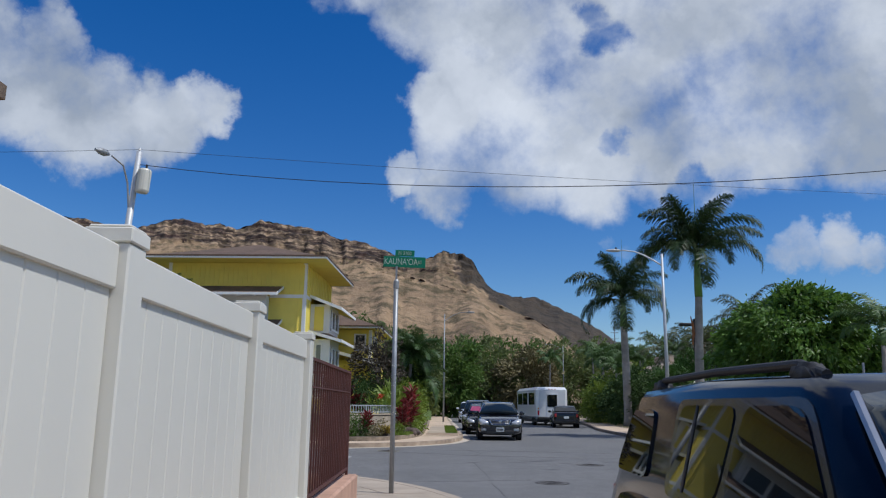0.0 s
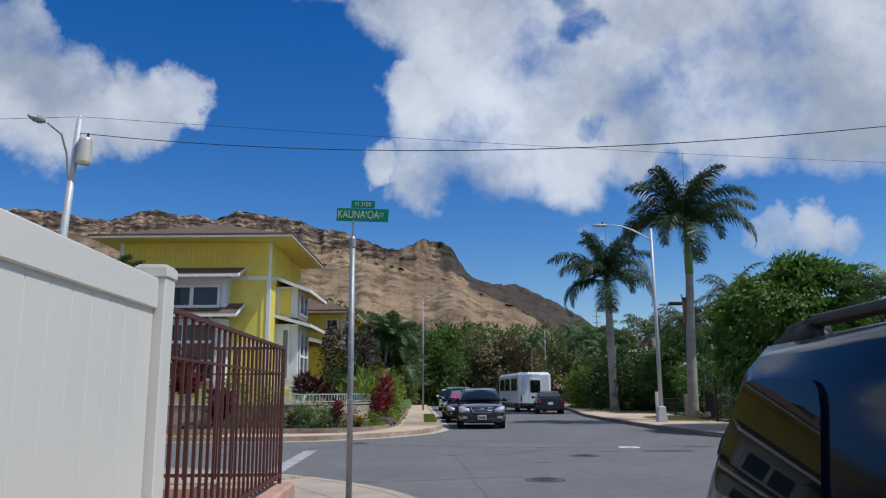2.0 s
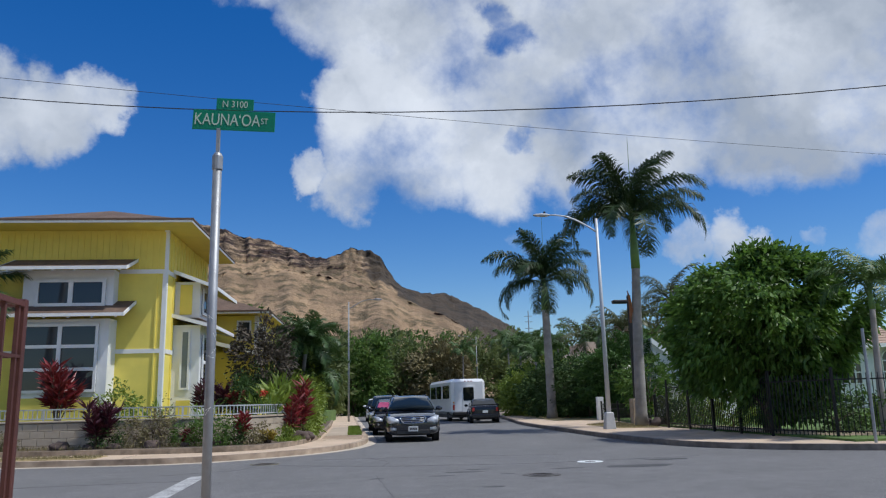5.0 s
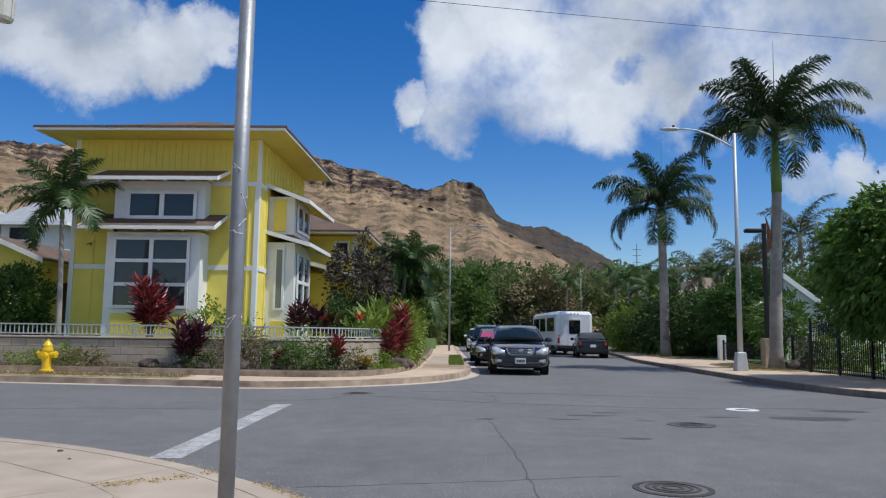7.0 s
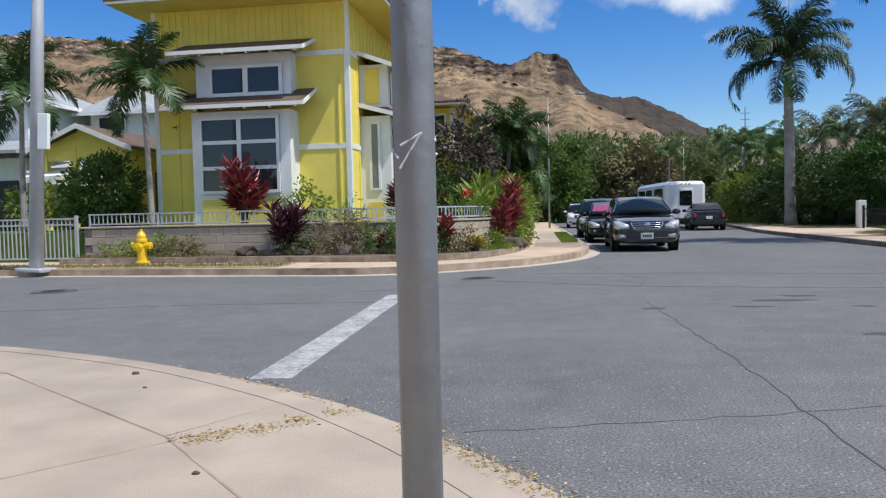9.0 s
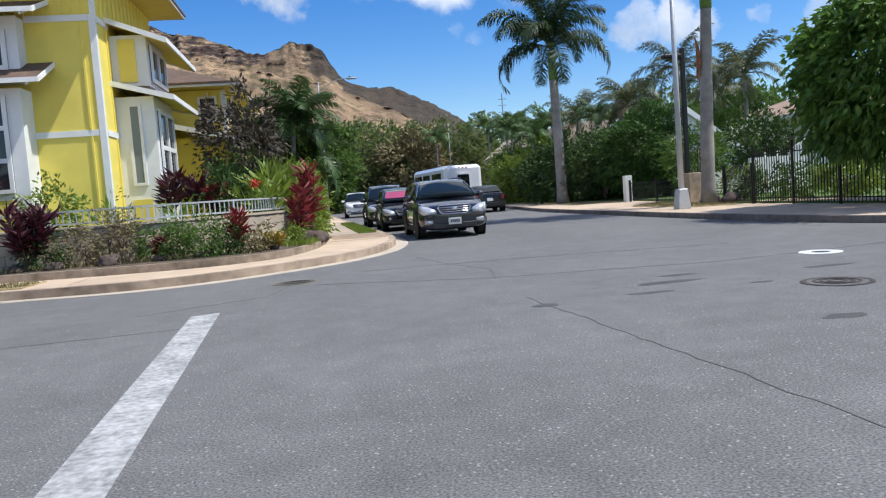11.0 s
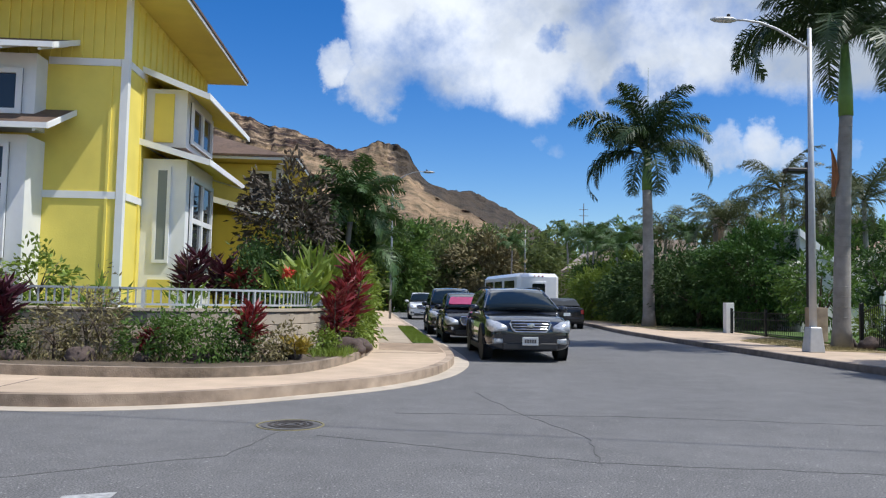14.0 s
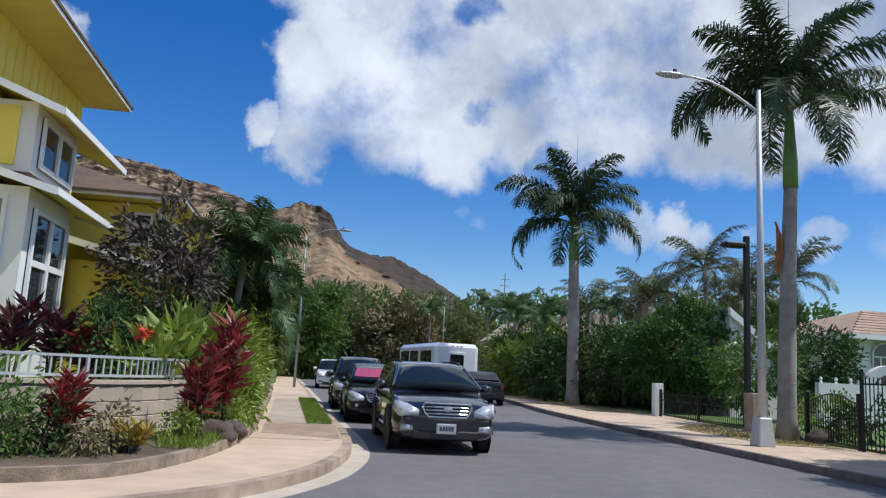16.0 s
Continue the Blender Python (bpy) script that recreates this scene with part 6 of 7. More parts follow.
    for s in (-0.35, 0.3):
        part("wiper", tube(bmesh.new(), [(s * hw, y0 - 0.0, zs + 0.13), (s * hw + 0.45 * hw, y0 + 0.05, zs + 0.17)], 0.007, 5), M_PLASTIC, t)
    return t


car("suv", "dark blue glossy suv with roof rails parked at the kerb", 2.13, 3.4, 0, 4.65, 1.84, 1.50, M_NAVY, belt=0.98, hood=0.95, hoodlen=1.2, screen=0.7, r=0.36, wheelbase=2.75, rails=1.2, cuts=(2.5, 3.22, 3.62))
car("station_wagon", "charcoal grey station wagon with roof rails and chrome grille", 1.86, 34.62, 0, 4.75, 1.82, 1.53, M_CHAR, belt=1.0, hood=0.98, hoodlen=1.15, screen=0.8, r=0.34, wheelbase=2.74, rails=1.1, bumper=M_PLASTIC)
car("hatchback", "black hatchback with a pink windscreen sunshade", 1.36, 40.9, 0, 4.3, 1.72, 1.46, M_BLACKCAR, belt=0.95, hood=0.90, hoodlen=1.0, screen=0.9, tail="hatch", r=0.31, wheelbase=2.55, shade=M_PINK)
car("minivan", "dark blue minivan parked in the row by the kerb", 1.2, 46.2, 0, 4.7, 1.8, 1.68, M_CHAR, belt=1.02, hood=0.98, hoodlen=0.95, screen=0.85, tail="suv", r=0.32, wheelbase=2.75)
car("white_pickup", "white pickup truck parked far along the kerb", 0.85, 66.0, 0, 4.9, 1.78, 1.66, M_CARWHITE, belt=1.05, hood=1.02, hoodlen=1.2, screen=0.6, tail="suv", r=0.34, wheelbase=2.8)
car("sedan", "black sedan parked behind the bus, its tail to the crossing", 7.45, 58.9, 176, 4.55, 1.78, 1.42, M_BLACKCAR, belt=0.96, hood=0.92, hoodlen=1.1, screen=0.75, tail="sedan", r=0.32, wheelbase=2.65)

# minibus
BUS = thing("minibus", "white minibus with dark side windows and a rear door", "bus", 6.85, 60.0, 0, 6, "parked vehicles")
part("body", box(bmesh.new(), -1.17, 1.17, 0, 8.2, 0.45, 2.78, 0.20), M_CARWHITE, BUS, smooth=False)
part("skirt", box(bmesh.new(), -1.12, 1.12, 0.05, 8.1, 0.25, 0.452, 0.03), M_PLASTIC, BUS)
for s in (-1, 1):
    for ya, yz in ((0.7, 2.9), (3.5, 5.3), (5.6, 7.6)):
        c = [(s * 1.172, ya, 1.5), (s * 1.172, yz, 1.5), (s * 1.172, yz, 2.38), (s * 1.172, ya, 2.38)]
        part("side_window", quad_panel(c if s > 0 else [c[1], c[0], c[3], c[2]], 0.012), M_CARGLASS, BUS)
    for yy in (1.6, 7.0):
        wheel_parts(BUS, s * 1.0, yy, 0.39, 0.25, s)
    part("tail_light", box(bmesh.new(), s * 1.02 - 0.06, s * 1.02 + 0.06, -0.02, 0.03, 0.75, 1.1, 0.01), M_RED, BUS)
    part("reflector", box(bmesh.new(), s * 1.02 - 0.05, s * 1.02 + 0.05, -0.015, 0.03, 1.18, 1.28, 0.01), M_AMBER, BUS)
dr = part("rear_door", box(bmesh.new(), -0.42, 0.42, -0.02, 0.03, 0.6, 2.35, 0.02), M_CARWHITE, BUS)
part("door_window", quad_panel([(-0.36, -0.022, 1.35), (0.36, -0.022, 1.35), (0.36, -0.022, 2.22), (-0.36, -0.022, 2.22)], 0.012), M_CARGLASS, dr)
for x in (-0.22, 0, 0.22):
    part("marker_lamp", box(bmesh.new(), x - 0.05, x + 0.05, -0.02, 0.02, 2.6, 2.65, 0.008), M_RED, BUS)
part("bumper", box(bmesh.new(), -1.1, 1.1, -0.12, 0.08, 0.42, 0.62, 0.03), M_PLASTIC, BUS)

# ---- plants ----


def frond_mesh(name, length, material, arch, leaflets, leaf_len, leaf_w, hang=1.0, lift=0.7):
    """One feather frond that leaves the origin towards +x: rachis, and hanging leaflets in two rows."""
    verts, faces = [], []
    spine = []
    n = 16
    a = lift
    p = Vector((0, 0, 0))
    for k in range(n + 1):
        spine.append(p.copy())
        step = length / n
        p = p + Vector((math.cos(a) * step, 0, math.sin(a) * step))
        a -= arch / n * (0.5 + 1.1 * k / n)
    for k in range(n):
        q0, q1 = spine[k], spine[k + 1]
        w0, w1 = 0.045 * (1 - k / n) + 0.006, 0.045 * (1 - (k + 1) / n) + 0.006
        b = len(verts)
        verts += [q0 + Vector((0, w0, 0)), q0 - Vector((0, w0, 0)), q0 + Vector((0, 0, -w0)), q1 + Vector((0, w1, 0)), q1 - Vector((0, w1, 0)), q1 + Vector((0, 0, -w1))]
        faces += [(b, b + 1, b + 4, b + 3), (b + 1, b + 2, b + 5, b + 4), (b + 2, b, b + 3, b + 5)]
    for i in range(leaflets):
        f = 0.12 + 0.88 * i / leaflets
        k = min(n - 1, int(f * n))
        q = spine[k].lerp(spine[k + 1], f * n - k)
        t = (spine[k + 1] - spine[k]).normalized()
        ll = leaf_len * (math.sin(math.pi * min(1, f * 0.82 + 0.16)) ** 0.6) * rnd.uniform(0.85, 1.1)
        for s in (-1, 1):
            d = (Vector((0, s, 0)) * rnd.uniform(0.6, 0.95) + t * rnd.uniform(0.45, 0.75) + Vector((0, 0, rnd.uniform(-0.5, 0.28)))).normalized()
            mid = q + d * ll * 0.5
            d2 = (d + Vector((0, 0, -hang * rnd.uniform(0.7, 1.6)))).normalized()
            tip = mid + d2 * ll * 0.5
            w = t * leaf_w
            b = len(verts)
            verts += [q - w * 0.5, q + w * 0.5, mid + w * 0.6, mid - w * 0.6, tip]
            faces += [(b, b + 1, b + 2, b + 3), (b + 3, b + 2, b + 4)]
    return cloud_mesh(name, [tuple(v) for v in verts], faces, material)


ROYAL = [frond_mesh("frond", 3.0, M_FROND, 1.75 + 0.4 * k, 105, 0.78, 0.03, lift=1.15 - 0.25 * k) for k in range(4)]
ROYAL_UP = frond_mesh("frond", 2.6, M_FROND, 0.55, 80, 0.5, 0.028, lift=1.45)
SMALLP = [frond_mesh("frond", 1.9, M_FRONDL, 1.6 + 0.4 * k, 64, 0.55, 0.03, 0.6, lift=1.25 - 0.35 * k) for k in range(3)]
YARD = [frond_mesh("frond", 1.75, M_FRONDY, 1.3 + 0.35 * k, 74, 0.5, 0.028, 0.45, lift=1.25 - 0.42 * k) for k in range(4)]
COCO = [frond_mesh("frond", 2.7, M_FRONDO, 1.5 + 0.5 * k, 70, 0.6, 0.026, 0.5, lift=1.15 - 0.5 * k) for k in range(3)]


def palm(name, label, x, y, z, trunk_h, r0, r1, shaft, fronds, set_, lean=(0, 0), up=None, scale=1.0, group="palms", droop=0):
    t = thing(name, label, "palm tree", x, y, z, 0, group)
    pts, rad = [], []
    for k in range(13):
        f = k / 12
        pts.append((lean[0] * f ** 1.5, lean[1] * f ** 1.5, trunk_h * f))
        rad.append((r0 * 1.25 if k == 0 else r0 + (r1 - r0) * f) * (1 + 0.02 * math.sin(k * 2.1)))
    part("trunk", tube(bmesh.new(), pts, rad, 14), M_TRUNK, t, "", smooth=True)
    for k in range(0, int(trunk_h / 0.28)):
        f = (k + 1) * 0.28 / trunk_h
        if f < 0.98 and r0 > 0.15:
            rr = r0 + (r1 - r0) * f
            cx, cy = lean[0] * f ** 1.5, lean[1] * f ** 1.5
            part("trunk_ring", lathe(bmesh.new(), [(rr, -0.012), (rr + 0.006, 0.0), (rr, 0.012)], 14), M_TRUNK, t, at=pose(cx, cy, trunk_h * f))
    tx, ty = lean
    top = trunk_h
    if shaft:
        part("crownshaft", tube(bmesh.new(), [(tx, ty, trunk_h - 0.02), (tx, ty, trunk_h + shaft * 0.3), (tx, ty, trunk_h + shaft)], [r1 * 1.12, r1 * 1.1, r1 * 0.5], 12), M_SHAFT, t, "smooth green crownshaft", smooth=True)
        top = trunk_h + shaft * 0.92
    for k in range(fronds):
        me = set_[k % len(set_)]
        a = 360 * k / fronds * 1.0 + rnd.uniform(-14, 14)
        part("frond", me, None, t, at=pose(tx, ty, top + rnd.uniform(-0.15, 0.1)) @ pose(0, 0, 0, rnd.uniform(-22, 22), rnd.uniform(-14, 14) + droop, a) @ Matrix.Scale(scale * rnd.uniform(0.88, 1.08), 4))
    if up:
        for k in range(4):
            part("frond", set_[0], None, t, at=pose(tx, ty, top + 0.05) @ pose(0, 0, 0, rnd.uniform(-15, 15), -24, 40 + 90 * k) @ Matrix.Scale(scale * 0.95, 4))
        part("spear_frond", up, None, t, "upright young spear leaf", at=pose(tx, ty, top - 0.1, 0, 6, 200) @ Matrix.Scale(scale, 4))
        part("spear", tube(bmesh.new(), [(tx, ty, top), (tx + 0.05, ty, top + 2.9 * scale)], [0.03, 0.006], 5), M_SHAFT, t)
    return t


P1 = palm("royal_palm", "tall royal palm with a smooth grey trunk and arching dark fronds", 11.45, 55.6, 0.13, 6.7, 0.30, 0.23, 2.0, 15, ROYAL, (-0.1, 0), ROYAL_UP, 1.48)
P2 = palm("royal_palm", "tall royal palm with pale ringed trunk and a hanging dead frond", 11.4, 39.5, 0.13, 6.5, 0.24, 0.17, 2.3, 15, ROYAL, (0.22, 0), ROYAL_UP, 1.28)
bm = bmesh.new()
lathe(bm, [(0.02, 0.0), (0.07, 0.12), (0.11, 0.5), (0.08, 1.0), (0.03, 1.35)], 10, Matrix.Diagonal((0.45, 1, 1, 1)))
for v in bm.verts:
    v.co += Vector((0.06 * math.sin(v.co.z * 3), 0.05 * math.sin(v.co.z * 5), 0)) + Vector((rnd.uniform(-0.03, 0.03), rnd.uniform(-0.05, 0.05), 0))
part("dead_sheath", bm, M_DEAD, P2, "brown dead frond sheath hanging from the trunk", at=pose(-0.16, 0.02, 4.2))

palm("small_palm", "small feathery palm in front of the yellow house", -11.62, 33.0, 0.9, 3.55, 0.085, 0.06, 0.5, 17, YARD, (-0.12, 0), None, 1.12)
palm("small_palm", "small feathery palm beside the driveway", -15.55, 33.0, 0.9, 3.6, 0.09, 0.06, 0.5, 17, YARD, (0.1, 0), None, 1.15)
palm("small_palm", "leafy green palm in the side garden", -2.35, 39.6, 0.3, 3.0, 0.10, 0.075, 0.5, 26, YARD, (0.2, 0), None, 1.05)
palm("small_palm", "leafy green palm in the side garden", -2.1, 40.6, 0.3, 1.9, 0.10, 0.075, 0.4, 20, YARD, (0.2, 0), None, 1.0)
palm("small_palm", "young palm beside the clipped tree on the pavement", 13.6, 27.6, 0.13, 3.3, 0.10, 0.07, 0.6, 11, SMALLP, (0.1, 0), None, 1.0)
for x, y, h, s in ((24.2, 66.5, 8.6, 1.25), (27.5, 68, 7.2, 1.2), (21.5, 70, 6.6, 1.1), (19.4, 64, 6.0, 1.0), (22.8, 56.0, 6.5, 1.0), (18.2, 73, 6.2, 1.1), (30.5, 72, 8.0, 1.2)):
    palm("coconut_palm", "tall coconut palm with ragged olive fronds behind the hedge", x, y, 0.15, h, 0.16, 0.11, 0, 16, COCO, (rnd.uniform(-0.5, 0.5), 0), None, s * 1.2)
for x, y, h, s in ((10.9, 69, 4.6, 1.1), (12.2, 75, 5.4, 1.15), (13.4, 71, 4.9, 1.1), (14.6, 80, 6.0, 1.2), (16.0, 76, 5.6, 1.1), (12.9, 84, 6.3, 1.2), (17.4, 69, 5.2, 1.1), (11.3, 64.5, 3.9, 0.95), (9.0, 92, 6, 1.2)):
    palm("small_palm", "feathery green palm rising from the roadside hedge", x + 1.2, y, 0.14, h, 0.10, 0.07, 0.5, 12, SMALLP, (rnd.uniform(-0.3, 0.3), 0), None, s)


def leafy(name, label, category, x, y, z, crown, radii, clumps, per, clump_r, leaf, width, material, trunk=None, group="", hollow=0.5, lumps=0.22, droop=0.25, bark=None, extra=None):
    """A tree or shrub: tapered stem with limbs, and a crown of folded leaves in clumps."""
    t = thing(name, label, category, x, y, z, 0, group)
    r, h = trunk or (0.03, crown[2])
    bm = bmesh.new()
    tube(bm, [(0, 0, -0.02), (rnd.uniform(-0.1, 0.1) * h * 0.2, 0, h * 0.5), (crown[0] * 0.4, crown[1] * 0.4, h)], [r * 1.25, r, r * 0.7], 9)
    for k in range(6):
        a = k * 1.05 + rnd.uniform(-0.3, 0.3)
        e = Vector((crown[0] + radii[0] * 0.65 * math.cos(a), crown[1] + radii[1] * 0.65 * math.sin(a), crown[2] + radii[2] * rnd.uniform(-0.2, 0.55)))
        s = Vector((crown[0] * 0.3, crown[1] * 0.3, h * rnd.uniform(0.55, 0.95)))
        tube(bm, [s, s.lerp(e, 0.5) + Vector((0, 0, 0.1 * h)), e], [r * 0.55, r * 0.35, r * 0.12], 6)
    part("trunk", bm, bark or M_BARK, t, smooth=True)
    p, o = crown_points(crown, radii, clumps, per, clump_r, hollow, lumps)
    part("crown", leaves("crown", p, o, leaf, width, material, droop), None, t)
    if extra:
        emat, en, es = extra
        p, o = crown_points(crown, [q * 1.04 for q in radii], en, 6, 0.05, 0.9, lumps)
        part("blossom", leaves("blossom", p, o, es, es * 0.8, emat, 0), None, t)
    return t


# clipped tree over the iron fence
leafy("clipped_tree", "dense rounded green tree overhanging the iron fence", "tree", 12.6, 31.4, 0.13, (0.0, -0.1, 3.2), (2.45, 2.6, 2.2), 600, 60, 0.17, 0.24, 0.11, M_GLOSSLEAF, (0.22, 1.6), hollow=0.75, lumps=0.22, droop=0.9)
leafy("cycad", "small dark cycad beside the trunk", "shrub", 11.9, 30.3, 0.15, (0, 0, 0.9), (0.6, 0.6, 0.5), 40, 14, 0.1, 0.35, 0.03, M_LEAFD, (0.09, 0.8))
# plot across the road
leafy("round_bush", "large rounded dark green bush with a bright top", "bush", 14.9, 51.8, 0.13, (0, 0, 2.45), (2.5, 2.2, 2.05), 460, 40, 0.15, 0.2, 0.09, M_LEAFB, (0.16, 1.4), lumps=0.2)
leafy("plumeria", "white flowering plumeria bush beside the pillar", "bush", 13.35, 44.0, 0.15, (0, 0, 1.75), (1.15, 1.1, 1.15), 120, 16, 0.13, 0.24, 0.08, M_LEAF, (0.09, 1.0), extra=(M_FLOWER, 26, 0.07))
leafy("plumeria", "white flowering plumeria bush in the garden", "bush", 18.1, 47.3, 0.18, (0, 0, 2.2), (1.5, 0.9, 1.25), 200, 16, 0.15, 0.24, 0.08, M_LEAFD, (0.1, 1.2), extra=(M_FLOWER, 90, 0.08))
leafy("round_tree", "broad rounded tree far beyond the garden", "tree", 40, 86, 0.1, (0, 0, 5.2), (8, 7, 3.6), 420, 22, 0.5, 0.55, 0.25, M_LEAF, (0.3, 3))
leafy("dark_hedge_tree", "tall dark hedge bush beside the royal palm", "hedge", 13.7, 55.0, 0.13, (0, 0, 1.8), (1.9, 2.2, 1.8), 260, 26, 0.17, 0.22, 0.085, M_LEAFD, (0.12, 1.2), group="roadside hedge")
for k, (x, y, w, h) in enumerate(((12.9, 57.8, 1.7, 1.9), (12.9, 61.3, 1.8, 1.7), (13.4, 65, 2.0, 1.9), (14.0, 69.5, 2.2, 2.2), (14.8, 74.5, 2.4, 2.3), (16, 80, 2.8, 2.7), (16.3, 56.0, 2.1, 2.0), (15.6, 57.5, 1.7, 1.6), (11.8, 67.5, 1.2, 1.5))):
    leafy("hedge_bush", "tall green bush of the roadside hedge", "hedge", x, y, 0.13, (0, 0, h), (w, 2.3, h), 210, 28, 0.19, 0.3, 0.11, (M_LEAFD, M_LEAF, M_LEAFY)[k % 3 if k > 1 else 0], (0.1, h), group="roadside hedge", lumps=0.3)
for k, (x, y) in enumerate(((12.6, 36.2), (13.0, 34.8), (13.2, 28.9), (14.2, 27.6), (15.6, 28.4), (13.0, 38.6), (15.2, 31), (14.8, 36.5), (16.6, 39.5), (19.0, 41), (13.4, 40.6))):
    leafy("garden_shrub", "low leafy green shrub behind the iron fence", "shrub", x, y, 0.18, (0, 0, 0.55), (0.75, 0.75, 0.55), 60, 16, 0.11, 0.14, 0.06, (M_LEAF, M_LEAFY, M_LEAFD)[k % 3], (0.03, 0.4), group="garden shrubs across the road")
leafy("red_shrub", "low reddish shrub behind the iron fence", "shrub", 15.4, 27.9, 0.18, (0, 0, 0.9), (0.8, 0.6, 0.55), 60, 14, 0.1, 0.13, 0.05, M_TID, (0.03, 0.5))

for k, (x, y, w, h) in enumerate(((22.6, 45.9, 0.9, 1.3), (21.3, 56, 1.9, 2.5), (23.9, 58.5, 1.6, 2.5), (19.8, 60.5, 2.2, 2.6))):
    leafy("garden_tree", "leafy green garden tree behind the iron fence", "tree", x, y, 0.18, (0, 0, h * 1.1), (w, w, h * 0.95), 190, 26, 0.18, 0.26, 0.1, (M_LEAFD, M_LEAF)[k % 2], (0.09, h), group="garden trees across the road", lumps=0.3)

# corner plot
leafy("dark_tree", "small brownish dark-leaved tree in the side garden", "tree", -3.35, 38.2, 0.9, (0.0, 0, 2.15), (1.05, 1.1, 1.25), 170, 24, 0.12, 0.17, 0.075, M_LEAFBR, (0.08, 1.6), lumps=0.6)
leafy("dark_tree", "low dark-leaved shrub tree beside the wing", "tree", -3.7, 37.4, 0.9, (0.0, 0, 0.95), (0.8, 0.8, 0.8), 90, 16, 0.13, 0.13, 0.06, M_LEAFD, (0.05, 0.8), lumps=0.4)


def ti_plant(name, label, x, y, z, stems, h, leaf, material, spread=0.25):
    t = thing(name, label, "plant", x, y, z, 0, "ti plants")
    bm = bmesh.new()
    cs, ds = [], []
    for k in range(stems):
        a = k * 2.4 + rnd.uniform(-0.3, 0.3)
        hh = h * rnd.uniform(0.55, 1.0)
        e = Vector((math.cos(a) * spread * rnd.uniform(0.4, 1.1), math.sin(a) * spread * rnd.uniform(0.4, 1.1), hh))
        tube(bm, [(0.04 * math.cos(a), 0.04 * math.sin(a), -0.02), e * 0.6, e], [0.02, 0.016, 0.01], 5)
        for j in range(46):
            f = rnd.uniform(0.35, 1.0)
            b = rnd.uniform(0, 6.28)
            cs.append(tuple(e * f))
            ds.append((math.cos(b), math.sin(b), 0.2 + 0.9 * f))
    part("stem", bm, M_BARK, t)
    part("foliage", leaves("foliage", cs, ds, leaf, leaf * 0.2, material, 0.2, 0.22), None, t)
    return t


ti_plant("ti_plant", "bushy crimson ti plant in front of the window bay", -8.75, 32.55, 0.9, 11, 1.75, 0.44, M_TI, 0.5)
ti_plant("ti_plant", "dark red ti plant against the block wall", -7.0, 30.9, 0.25, 9, 1.2, 0.38, M_TID, 0.45)
ti_plant("ti_plant", "tall purple ti plant beside the side bay", -5.0, 34.6, 0.9, 4, 1.55, 0.38, M_TID, 0.25)
ti_plant("ti_plant", "tall purple ti plant beside the side bay", -4.55, 34.9, 0.9, 4, 1.2, 0.36, M_TID, 0.25)
ti_plant("ti_plant", "dark red ti plant beside the side bay", -4.0, 34.9, 0.9, 4, 0.8, 0.34, M_TI, 0.3)
ti_plant("ti_plant", "tall crimson ti plant at the wall's corner", -1.80, 34.5, 0.25, 6, 2.1, 0.36, M_TI, 0.26)
ti_plant("ti_plant", "crimson ti plant at the wall's corner", -1.98, 33.1, 0.25, 5, 1.2, 0.30, M_TI, 0.26)
ti_plant("ti_plant", "small crimson ti plant in the planting bed", -3.15, 31.1, 0.25, 4, 0.9, 0.26, M_TI, 0.16)
ti_plant("ti_plant", "small red ti plant in the planting bed", -4.65, 31.05, 0.25, 2, 0.5, 0.2, M_TI, 0.12)
ti_plant("croton", "low yellow croton in the planting bed", -2.45, 31.4, 0.25, 5, 0.34, 0.2, M_CROTON, 0.2)
leafy("leafy_shrub", "round light green shrub beside the window bay", "shrub", -7.0, 32.6, 0.9, (0, 0, 0.55), (0.55, 0.5, 0.6), 60, 16, 0.1, 0.13, 0.06, M_LEAFY, (0.03, 0.4))
leafy("leafy_shrub", "dark green shrub behind the railing at the side bay", "shrub", -3.75, 34.9, 0.9, (0, 0, 0.65), (0.38, 0.4, 0.55), 50, 16, 0.12, 0.15, 0.06, M_LEAFD, (0.03, 0.5))
leafy("leafy_shrub", "round dark green shrub beside the porch", "shrub", -13.3, 33.6, 0.9, (0, 0, 1.05), (0.95, 0.85, 1.05), 240, 26, 0.13, 0.16, 0.07, M_LEAF, (0.04, 0.7))
leafy("leafy_shrub", "light green shrub by the driveway", "shrub", -16.2, 34.6, 0.9, (0, 0, 0.7), (0.8, 0.7, 0.7), 70, 16, 0.12, 0.15, 0.06, M_LEAFY, (0.04, 0.5))


def heliconia(x, y, z, n, h, label, material=None):
    t = thing("heliconia", label, "plant", x, y, z, 0, "broad-leaved garden plants")
    cs, ds = [], []
    for k in range(n):
        a = rnd.uniform(0, 6.28)
        r = rnd.uniform(0.0, 0.45)
        cs.append((r * math.cos(a), r * math.sin(a), rnd.uniform(0.15, 0.75) * h))
        ds.append((math.cos(a) * 0.6, math.sin(a) * 0.6, 1.0))
    for c in cs[::4]:
        part("stem", tube(bmesh.new(), [(c[0] * 0.5, c[1] * 0.5, -0.02), c], [0.02, 0.012], 5), M_SHAFT, t)
    part("foliage", leaves("foliage", cs, ds, h * 0.46, h * 0.12, material or M_LEAFY, 0.25, 0.45), None, t)
    return t


